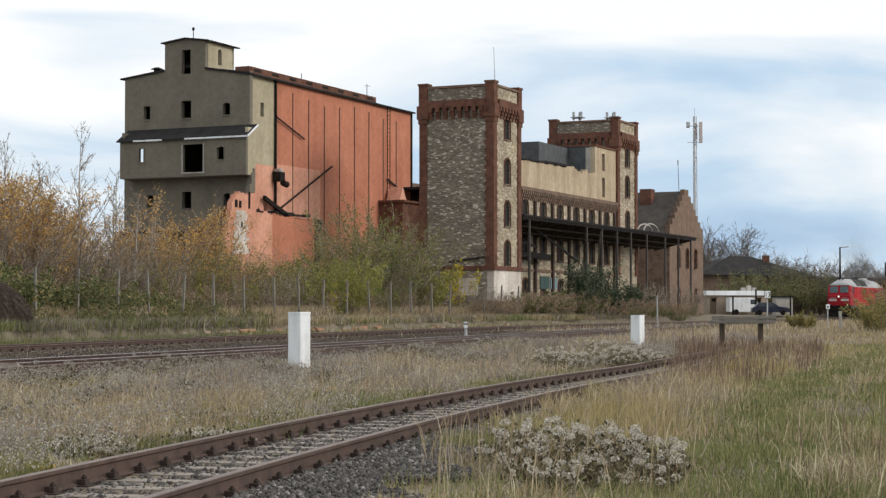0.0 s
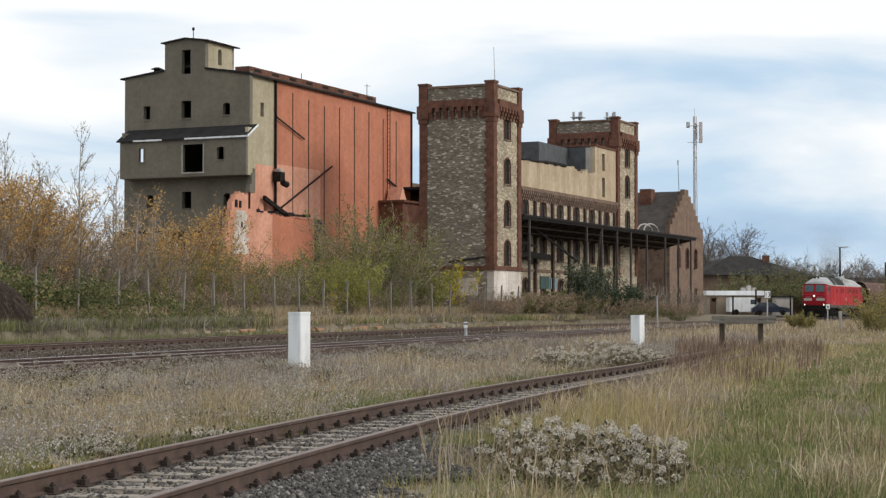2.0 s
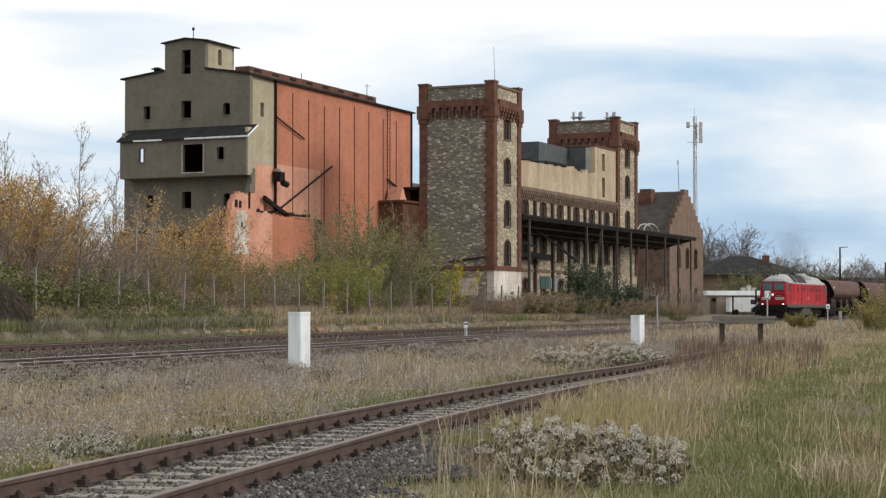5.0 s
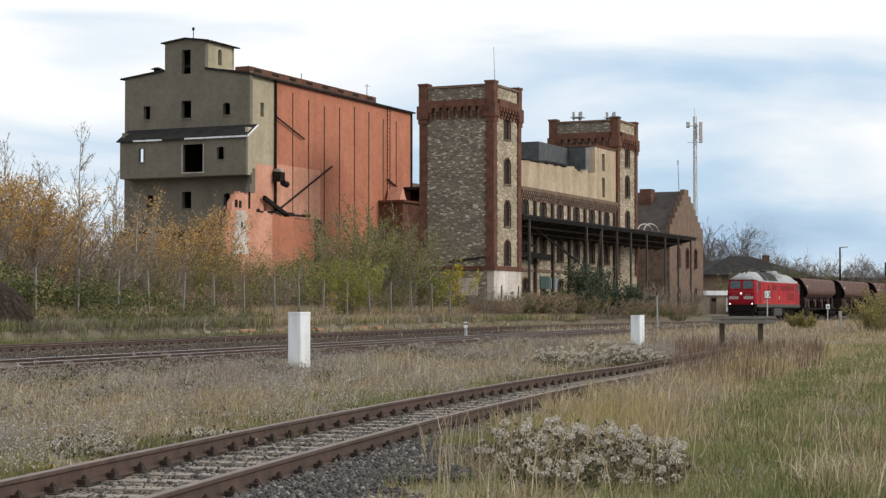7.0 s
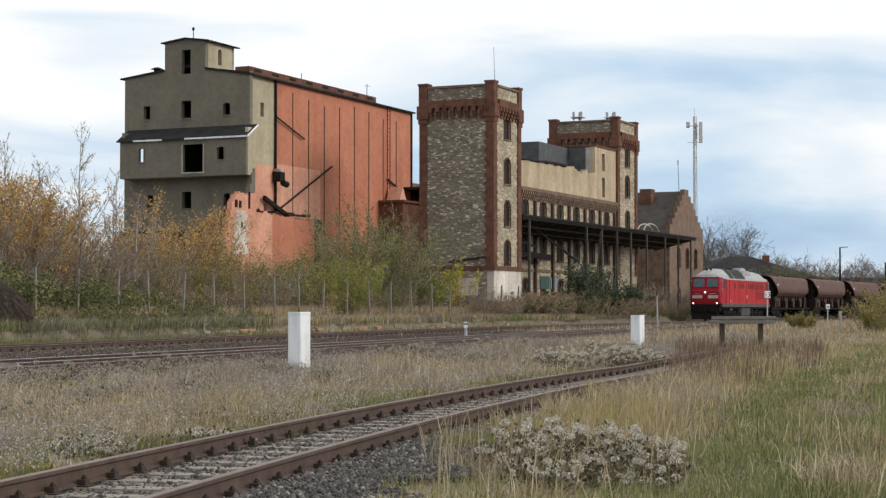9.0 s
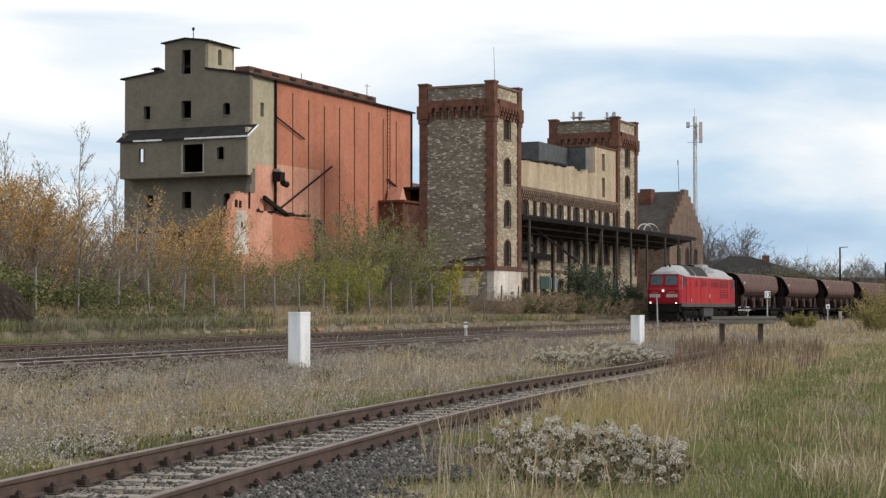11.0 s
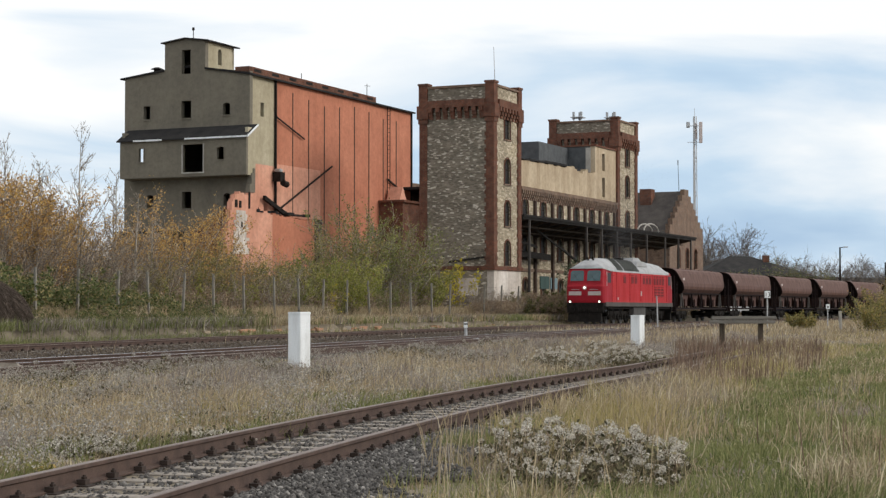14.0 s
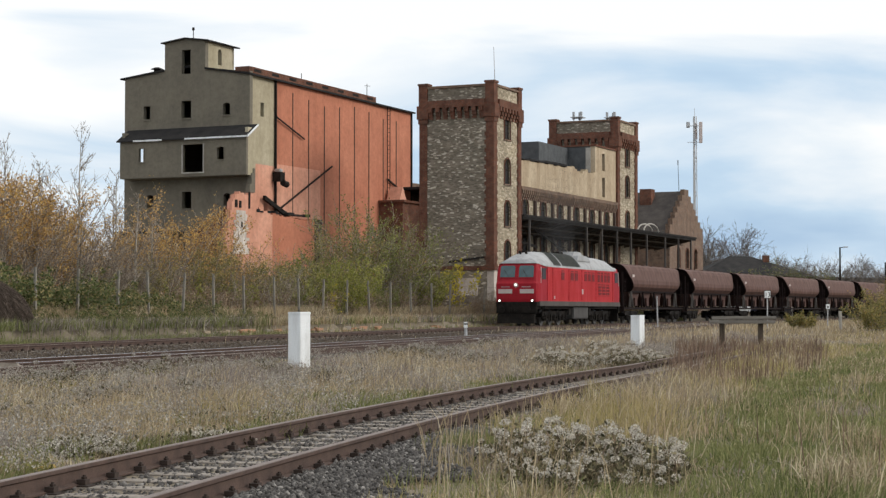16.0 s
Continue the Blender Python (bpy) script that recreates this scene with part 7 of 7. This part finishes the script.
M["stone_chip"] = island("ballast_stone", [(0.0, (0.045, 0.042, 0.04)), (0.6, (0.098, 0.092, 0.087)), (0.92, (0.165, 0.155, 0.145)), (1.0, (0.30, 0.285, 0.265))], 0.9)


def d_second(x, y):
    return (x + 9.7) * math.cos(H2) - (y - 37.7) * math.sin(H2)


def d_siding(x, y):
    return (x - siding_x(y)) * 0.965


def blades(name, x, y, h, w, material, label, lean=0.45, category="grass", lift=0.0):
    n = len(x)
    z = ground_z(x, y) - 0.02 + lift
    az, wz = math.pi * 1.6 * clumpy(x, y, 1.4, 12) + RNG.normal(0, 0.9, n), RNG.uniform(0, math.tau, n)
    ln = np.abs(RNG.normal(0, lean, n)) * h
    dx, dy = np.cos(az) * ln + 0.06 * h, np.sin(az) * ln
    ax, ay = np.cos(wz) * w / 2, np.sin(wz) * w / 2
    B = np.stack([x, y, z], 1)
    V = np.stack([B + np.stack([-ax, -ay, 0 * z], 1), B + np.stack([ax, ay, 0 * z], 1),
                  B + np.stack([dx * 0.35 - ax * 0.8, dy * 0.35 - ay * 0.8, h * 0.55], 1), B + np.stack([dx * 0.35 + ax * 0.8, dy * 0.35 + ay * 0.8, h * 0.55], 1),
                  B + np.stack([dx, dy, h * (1 - 0.25 * np.minimum(ln / h, 1))], 1)], 1).reshape(-1, 3)
    o = (np.arange(n) * 5)[:, None]
    F = np.concatenate([o + np.array([[0, 1, 3]]), o + np.array([[0, 3, 2]]), o + np.array([[2, 3, 4]])], 0)
    return quads(name, V, F, material, None, label, category, "stuff")


def sample(n, y0, y1, power=0.5, half=0.30):
    """Places in the wedge of ground before the camera, thinning with distance."""
    u = RNG.uniform(0, 1, n)
    a = 1 - power
    y = (y0 ** a + u * (y1 ** a - y0 ** a)) ** (1 / a)
    return RNG.uniform(-half, half, n) * y, y


def clumpy(x, y, f, seed):
    return np.sin(x * f + 1.7 * np.sin(y * f * 0.6 + seed)) * np.sin(y * f * 0.8 + 1.3 * np.sin(x * f * 0.7 + seed * 2))


def off_rails(x, y):
    return (np.abs(offset_of(x, y)) > 1.6) & ((d_second(x, y) > 2.5) | (d_second(x, y) < -1.5)) & ((np.abs(d_siding(x, y)) > 1.05 + 0.2 * np.sin(y * 2.1)) | (y > 50))


def lane(x, y):
    """Distance from the trodden green lane on the right."""
    c = np.interp(y, [9, 15, 21, 34, 44, 60], [1.5, 2.6, 3.9, 6.9, 10.4, 16.0])
    return np.minimum(np.abs(x - c), np.abs(x - c - 1.7) + 0.35 * (1 + np.sin(y * 0.8)))


def near_scree(x, y):
    d = d_siding(x, y)
    return (d > 0.8) & (d < 2.1 + 0.3 * np.sin(y * 3)) & (y < 20.5 + 0.8 * np.sin(x * 5))


def width(y):
    return 0.0042 + 0.00034 * y


def ground_cover():
    # the field between siding and main line: grey withered stems and straw
    x, y = sample(230000, 9.5, 105, 0.55)
    k = off_rails(x, y) & (lane(x, y) > 0.9 + 0.3 * np.sin(y + 0.9 * x) + RNG.normal(0, 0.25, len(x))) & ~near_scree(x, y) & (offset_of(x, y) > 2.4) & ((d_second(x, y) > 2.6) | (RNG.uniform(0, 1, len(x)) < 0.05))
    x, y = x[k], y[k]
    left = d_siding(x, y) < 0
    c = clumpy(x, y, 0.9, 3) + RNG.normal(0, 0.35, len(x))
    grey = (c > 0.05) & left | (c > 0.75)
    hh = 0.31 * RNG.uniform(0.35, 1.3, len(x)) * np.clip(0.8 + 0.45 * clumpy(x, y, 0.9, 1) + 0.5 * clumpy(x, y, 3.1, 7), 0.25, 1.7) * np.interp(y, [9, 18, 60, 100], [0.8, 1.0, 1.25, 1.0])
    near2 = np.clip((np.abs(d_second(x, y)) - 2.3) / 2.5, 0.35, 1)
    near3 = np.where(left, np.clip((np.abs(d_siding(x, y)) - 0.9) / 1.2, 0.4, 1), 1.0)
    hh = hh * near2 * near3
    blades("withered_stems", x[grey], y[grey], hh[grey] * 1.05, width(y[grey]) * 0.8, "grey_straw", "grey withered stems over the field", 0.6)
    s = ~grey
    lime = s & (clumpy(x, y, 0.55, 8) + RNG.normal(0, 0.3, len(x)) > np.where(left, 1.0, 0.22))
    s = s & ~lime
    blades("dry_grass", x[s], y[s], hh[s], width(y[s]), "straw", "dry straw-coloured grass over the field", 0.85)
    blades("yellow_grass", x[lime], y[lime], hh[lime] * 0.9, width(y[lime]), "lime_grass", "yellow-green grass tufts", 0.4)
    # short green turf: in the lane, and as an under-layer elsewhere
    x, y = sample(140000, 9.5, 70, 0.5)
    k = off_rails(x, y) & ~near_scree(x, y) & ((lane(x, y) < 1.15) | (RNG.uniform(0, 1, len(x)) < np.where(d_siding(x, y) > 0, 0.3, 0.12))) & (d_second(x, y) > 2.6) & (d_siding(x, y) > -30)
    x, y = x[k], y[k]
    blades("green_turf", x, y, RNG.uniform(0.06, 0.2, len(x)) * (1.0 + 0.5 * clumpy(x, y, 1.2, 4)), width(y) * 1.1, "green_grass", "short green grass in the lane", 0.6)
    y = RNG.uniform(10, 62, 90000)
    x = RNG.uniform(-1.2, 3.2, len(y)) + np.interp(y, [9, 15, 21, 34, 44, 60], [1.5, 2.6, 3.9, 6.9, 10.4, 16.0])
    k = lane(x, y) < 0.75 + 0.25 * np.sin(y * 1.3 + x) + RNG.normal(0, 0.15, len(x))
    x, y = x[k], y[k]
    blades("lane_turf", x, y, RNG.uniform(0.03, 0.10, len(x)), width(y) * 1.3, "green_grass", "trodden green turf of the lane", 0.7)
    k = (clumpy(x, y, 0.8, 15) + RNG.normal(0, 0.3, len(x)) > 0.15) & (RNG.uniform(0, 1, len(x)) < 0.22)
    blades("lane_straw", x[k], y[k], RNG.uniform(0.05, 0.22, k.sum()), width(y[k]), "straw", "pale dead blades among the lane's turf", 0.8)
    # green bases under the withered stems beside the siding
    y = RNG.uniform(11, 40, 26000)
    x = siding_x(y) - RNG.gamma(2.0, 0.45, len(y)) - 1.05
    k = clumpy(x, y, 1.1, 9) + RNG.normal(0, 0.3, len(x)) > 0.1
    x, y = x[k], y[k]
    blades("siding_turf", x, y, RNG.uniform(0.06, 0.2, len(x)), width(y) * 1.1, "green_grass", "green grass along the siding's edge", 0.6)
    x, y = sample(1100, 14, 72, 0.2)
    k = off_rails(x, y) & (d_siding(x, y) < -1.2) & (d_second(x, y) > 2.2)
    x, y = np.repeat(x[k], 110), np.repeat(y[k], 110)
    x, y = x + RNG.normal(0, 0.2, len(x)), y + RNG.normal(0, 0.25, len(y))
    C = np.stack([x, y, ground_z(x, y) + RNG.uniform(0.12, 0.32, len(x))], 1)
    quads("field_fluff", *leaf_arrays(C, 0.03), "dull_fluff", None, "pale seed fluff over the withered field", "weeds", "stuff")
    # bright tufts beside the siding
    tx, ty = [], []
    for cx, cy, n in ((-2.1, 20.3, 300), (-0.9, 26.5, 300), (0.35, 18.2, 900), (-3.8, 17.3, 200), (0.7, 31.5, 200), (-1.2, 24.9, 250)):
        tx.append(RNG.normal(cx, 0.22, n)), ty.append(RNG.normal(cy, 0.3, n))
    tx, ty = np.concatenate(tx), np.concatenate(ty)
    blades("green_tufts", tx, ty, RNG.uniform(0.1, 0.28, len(tx)), width(ty), "green_grass", "bright green tufts beside the siding", 0.5)
    # russet stalks at the siding's end
    x, y = RNG.uniform(4.2, 12.5, 6500), RNG.uniform(33, 62, 6500)
    k = (np.abs(x - np.interp(y, [33, 45, 62], [5.0, 8.0, 11.0])) < np.interp(y, [33, 45, 62], [0.9, 2.0, 2.6])) & (clumpy(x, y, 0.8, 5) > -0.3)
    blades("russet_stalks", x[k], y[k], RNG.uniform(0.3, 0.75, k.sum()), width(y[k]) * 0.9, "russet", "dead russet stalks over the siding's end", 0.15)
    # verge between the main line and the fence
    s, o = RNG.uniform(-50, 62, 80000), RNG.uniform(-9.5, -1.9, 80000)
    h = LINE_H + LINE_K * s
    x, y = CENTRE[0] - (RADIUS - o) * np.cos(h), CENTRE[1] + (RADIUS - o) * np.sin(h)
    k = RNG.uniform(0, 1, len(x)) < 0.55 + 0.4 * clumpy(x, y, 0.6, 2)
    x, y = x[k], y[k]
    s2, o2 = RNG.uniform(-52, 40, 30000), RNG.uniform(-3.6, -1.9, 30000)
    k = (s2 < -12) | (o2 < -2.9)
    s2, o2 = s2[k], o2[k]
    h2 = LINE_H + LINE_K * s2
    x, y = np.concatenate([x, CENTRE[0] - (RADIUS - o2) * np.cos(h2)]), np.concatenate([y, CENTRE[1] + (RADIUS - o2) * np.sin(h2)])
    g = clumpy(x, y, 0.4, 6) + RNG.normal(0, 0.4, len(x)) > 0.55
    hh = RNG.uniform(0.15, 0.55, len(x))
    deep = (clumpy(x, y, 0.7, 21) + RNG.normal(0, 0.3, len(x)) > 0.3) | (x < -9)
    w_ = ~g & deep
    blades("verge_weeds", x[w_], y[w_], hh[w_], width(y[w_]), "grey_straw", "grey dead weeds on the verge by the fence", 0.6)
    w_ = ~g & ~deep
    blades("verge_grass", x[w_], y[w_], hh[w_], width(y[w_]), "straw", "dry grass on the verge by the fence", 0.5)
    blades("verge_green", x[g], y[g], hh[g], width(y[g]), "green_grass", "dull green weeds on the verge", 0.5)
    s, o = RNG.uniform(-52, 36, 26000), RNG.uniform(-3.0, -1.75, 26000)
    k = (s < -14) | (RNG.uniform(0, 1, len(s)) < 0.12)
    s, o = s[k], o[k]
    h = LINE_H + LINE_K * s
    x, y = CENTRE[0] - (RADIUS - o) * np.cos(h), CENTRE[1] + (RADIUS - o) * np.sin(h)
    blades("bank_grass", x, y, RNG.uniform(0.2, 0.6, len(x)), width(y), "green_grass", "dull green grass hanging over the old edge", 0.5)
    s, o = RNG.uniform(-30, 46, 42000), -6.6 - RNG.gamma(1.6, 0.9, 42000)
    h = LINE_H + LINE_K * s
    x, y = CENTRE[0] - (RADIUS - o) * np.cos(h), CENTRE[1] + (RADIUS - o) * np.sin(h)
    k = clumpy(x, y, 0.5, 11) + RNG.normal(0, 0.3, len(x)) > -0.15
    x, y = x[k], y[k]
    blades("fence_grass", x, y, RNG.uniform(0.35, 1.05, len(x)), width(y) * 1.1, "straw", "tall dry grass along the fence", 0.35)
    # far yard grass
    x, y = sample(30000, 100, 210, 0.3, 0.30)
    k = (offset_of(x, y) > 2)
    blades("far_grass", x[k], y[k], RNG.uniform(0.2, 0.5, k.sum()), width(y[k]), "straw", "dry grass beyond the buffer stop", 0.3)
    # long arching stalks close to the camera
    n = 420
    x = np.concatenate([RNG.uniform(-0.2, 1.2, 160), RNG.uniform(1.0, 4.5, 260)])
    y = np.concatenate([RNG.uniform(12.5, 19, 160), RNG.uniform(11.5, 24, 260)])
    k = (d_siding(x, y) > 1.0) & (lane(x, y) > 0.4)
    blades("tall_stalks", x[k], y[k], RNG.uniform(0.4, 0.75, k.sum()), np.full(k.sum(), 0.009), "straw", "tall arching dry stalks", 0.5)


ground_cover()
xs, ys = RNG.uniform(3.0, 6.0, 26), RNG.uniform(14, 23, 26)
blades("dark_stalks", xs, ys, RNG.uniform(0.45, 0.8, 26), np.full(26, 0.012), "russet", "dark dead thistle stalks by the lane", 0.2)
plant("yellow_weed", pose(-3.42, 15.0, rest(-3.42, 15.0)), "small weed with yellow leaves beside the rail", "weed", "", (0.2, 0.3, 9, 60, 110, 0.04, 0.3, 0.6, 0.004), "twig", "leaf_olive", 0.05)


def seed_shrub(cx, cy, sx, sy, h, n, label, head=0.05, fluff="fluff"):
    """Low weeds that carry fluffy grey seed heads."""
    t = thing("seed_head_weeds", Matrix.Identity(4), label, "weeds", "weeds with seed heads")
    x, y = RNG.normal(cx, sx, n), RNG.normal(cy, sy, n)
    k = (np.abs(x - cx) < 1.8 * sx) & (np.abs(y - cy) < 1.8 * sy)
    x, y = x[k], y[k]
    n = len(x)
    z = ground_z(x, y)
    hh = h * RNG.uniform(0.3, 1.05, n) * np.sqrt(np.clip(1.15 - ((x - cx) / (2.2 * sx)) ** 2 - ((y - cy) / (2.2 * sy)) ** 2, 0.15, 1))
    P = np.stack([x, y, z], 1)
    Q = P + np.stack([RNG.normal(0, 0.07, n), RNG.normal(0, 0.07, n), hh], 1)
    quads("stems", *stick_arrays(P, Q, np.full(n, 0.004), np.full(n, 0.003)), "russet", t)
    m = 72
    d = RNG.normal(size=(n * m, 3))
    d /= np.linalg.norm(d, axis=1, keepdims=True)
    C = np.repeat(Q, m, 0) + d * np.array([1.0, 1.0, 0.72]) * (head * np.repeat(RNG.uniform(0.6, 1.25, n), m) * RNG.uniform(0.75, 1.05, n * m))[:, None]
    quads("seed_heads", *leaf_arrays(C, head * 0.42), fluff, t, "fluffy grey seed heads")
    f = RNG.uniform(0.1, 0.85, (n * 24, 1))
    C = np.repeat(P, 24, 0) * (1 - f) + np.repeat(Q, 24, 0) * f + RNG.normal(0, 0.05, (n * 24, 3))
    quads("leaves", *leaf_arrays(C, 0.05), M.setdefault("weed_leaf", island("dark_withered_weed_leaves", [(0.0, (0.05, 0.05, 0.03)), (0.6, (0.12, 0.105, 0.06)), (1.0, (0.22, 0.19, 0.11))])), t)


for cx, cy, sx, sy, h, n in ((0.98, 16.2, 0.36, 0.9, 0.38, 84), (1.55, 15.6, 0.32, 0.8, 0.36, 66), (1.98, 15.0, 0.14, 0.5, 0.28, 18), (1.1, 14.3, 0.4, 0.4, 0.26, 40)):
    seed_shrub(cx, cy, sx, sy, h, n, "clump of withered weeds with fluffy grey seed heads")
for cx, cy, sx, sy, h, n in ((3.0, 43.0, 0.6, 1.2, 0.5, 120), (4.5, 44.0, 0.55, 1.0, 0.55, 130), (5.3, 46.0, 0.5, 1.0, 0.4, 80), (-0.8, 50.0, 0.8, 1.6, 0.45, 130), (2.6, 60.0, 1.2, 2.0, 0.4, 120), (5.6, 58.0, 0.9, 2.0, 0.4, 90), (-3.6, 17.6, 0.35, 0.5, 0.16, 60), (-2.5, 19.2, 0.3, 0.4, 0.14, 40), (-6.9, 31.0, 0.7, 1.1, 0.42, 70), (-5.1, 26.0, 0.5, 0.9, 0.36, 50), (-5.9, 37.5, 0.8, 1.4, 0.42, 80), (-5.4, 22.4, 0.35, 0.5, 0.25, 36), (-4.4, 39.0, 0.6, 1.2, 0.40, 60), (-2.7, 22.6, 0.4, 0.4, 0.15, 50), (-4.3, 28.0, 0.4, 0.8, 0.34, 34), (0.6, 44.0, 0.7, 1.4, 0.42, 70), (-2.2, 33.0, 0.6, 1.0, 0.32, 40)):
    seed_shrub(cx, cy, sx, sy, h, n, "withered weeds with grey seed heads beside the siding", 0.05, "dull_fluff" if cx < 2.9 and cy > 21 else "fluff")

# ---- ballast ----
CHIP = np.array([(0, 0, 1.0), (1, 0, 0.1), (0.2, 1, -0.1), (-0.9, 0.3, 0.2), (-0.2, -1, 0.0), (0, 0, -0.9)])
CHIP_F = np.array([(0, 1, 2), (0, 2, 3), (0, 3, 4), (0, 4, 1), (5, 2, 1), (5, 3, 2), (5, 4, 3), (5, 1, 4)])


def chips(name, x, y, z, size, label, material="stone_chip"):
    n = len(x)
    S = CHIP[None] * (size * RNG.uniform(0.6, 1.3, n))[:, None, None] * RNG.uniform(0.6, 1.2, (n, 1, 3)) + RNG.normal(0, 1, (n, 6, 3)) * (size * 0.16)[:, None, None]
    a, b = RNG.uniform(0, math.tau, n), RNG.uniform(0, math.tau, n)
    ca, sa = np.cos(a)[:, None], np.sin(a)[:, None]
    cb, sb = np.cos(b)[:, None], np.sin(b)[:, None]
    X, Y, Z = S[..., 0] * ca - S[..., 1] * sa, S[..., 0] * sa + S[..., 1] * ca, S[..., 2]
    Y, Z = Y * cb - Z * sb, Y * sb + Z * cb
    V = np.stack([X + x[:, None], Y + y[:, None], Z + z[:, None]], 2).reshape(-1, 3)
    F = ((np.arange(n) * 6)[:, None, None] + CHIP_F[None]).reshape(-1, 3)
    return quads(name, V, F, material, None, label, "ballast", "stuff")


def ballast():
    y = RNG.uniform(9.5, 34, 34000) ** 1.0
    d = RNG.uniform(-1.5, 1.5, len(y))
    x = siding_x(y) + d / 0.965
    k = (np.abs(np.abs(d) - 0.752) > 0.09) & (RNG.uniform(0, 1, len(y)) < np.interp(y, [10, 22, 34], [1, 0.9, 0.5]))
    x, y, d = x[k], y[k], d[k]
    chips("siding_ballast", x, y, np.full(len(x), -0.472) + RNG.uniform(0, 0.045, len(x)), np.full(len(x), 0.028), "grey broken-stone ballast in the siding")
    y = RNG.uniform(9.0, 22, 46000)
    d = RNG.uniform(0.9, 2.7, len(y))
    x = siding_x(y) + d / 0.965
    k = near_scree(x, y)
    x, y = x[k], y[k]
    chips("ballast_shoulder", x, y, ground_z(x, y) + RNG.uniform(0, 0.06, len(x)), np.full(len(x), 0.025), "grey broken-stone shoulder beside the siding")
    y = RNG.uniform(-14, 66, 18000)
    o = RNG.uniform(-6.5, 1.9, len(y))
    x = -9.7 + y * math.sin(H2) + o * math.cos(H2)
    yy = 37.7 + y * math.cos(H2) - o * math.sin(H2)
    chips("second_line_ballast", x, yy, np.full(len(x), -0.27) + RNG.uniform(0, 0.05, len(x)), np.full(len(x), 0.028), "brown-grey ballast under the second line", "chip_brown")
    s = RNG.uniform(-45, 70, 12000)
    o = RNG.uniform(-2.3, 2.4, len(s))
    h = LINE_H + LINE_K * s
    x, yy = CENTRE[0] - (RADIUS - o) * np.cos(h), CENTRE[1] + (RADIUS - o) * np.sin(h)
    chips("main_line_ballast", x, yy, np.where(s > 15, -0.2, -0.2 - 0.0025 * (15 - s)) + RNG.uniform(0, 0.05, len(x)), np.full(len(x), 0.03), "brown-grey ballast under the main line", "chip_brown")


ballast()


# ---- exhaust: drifting puffs of fine soot flakes ----
M["soot"] = plain("soot_flakes", (0.055, 0.055, 0.058), (0.10, 0.10, 0.104), 2, 20, 1.0)
smoke = thing("exhaust_smoke", Matrix.Identity(4), "thin grey diesel smoke above the locomotive", "smoke")
for k in range(8):
    f = k / 7
    n = int(8000 + 6000 * f)
    C = RNG.normal(0, 1, (n, 3)) * np.array([0.5 + 1.6 * f, 0.4 + 1.1 * f, 0.3 + 1.1 * f]) + np.array([9.2 + 1.5 * f, 0.4 * f, 5.1 + 4.2 * f])
    C = C[C[:, 2] > 4.95]
    quads("puff", *leaf_arrays(C, 0.019), "soot", smoke, kind="stuff")
TRAIN.append((smoke, 0.0, 19.5))


# ---- what moves ----
def travelled(t):
    """Where the locomotive's nose is on the main line."""
    return S3 * t ** 3 + S2 * t * t + S1 * t + S0


def on_line(s, length):
    x, y, z, _ = main_line(s)
    x2, y2, z2, _ = main_line(s + length)
    return pose(x, y, z, 0, 0, math.degrees(math.atan2(y2 - y, x2 - x)))


def motions():
    for ob, back, length in TRAIN:
        walk(ob, [(0.5 * k, on_line(travelled(0.5 * k) + back, length)) for k in range(33)])
    for ob, m, back in WHEELS:
        base = travelled(0)
        walk(ob, [(k / 15, m @ pose(0, 0, 0, 0, math.degrees((travelled(k / 15) - base) / WHEEL_R), 0)) for k in range(241)])


motions()
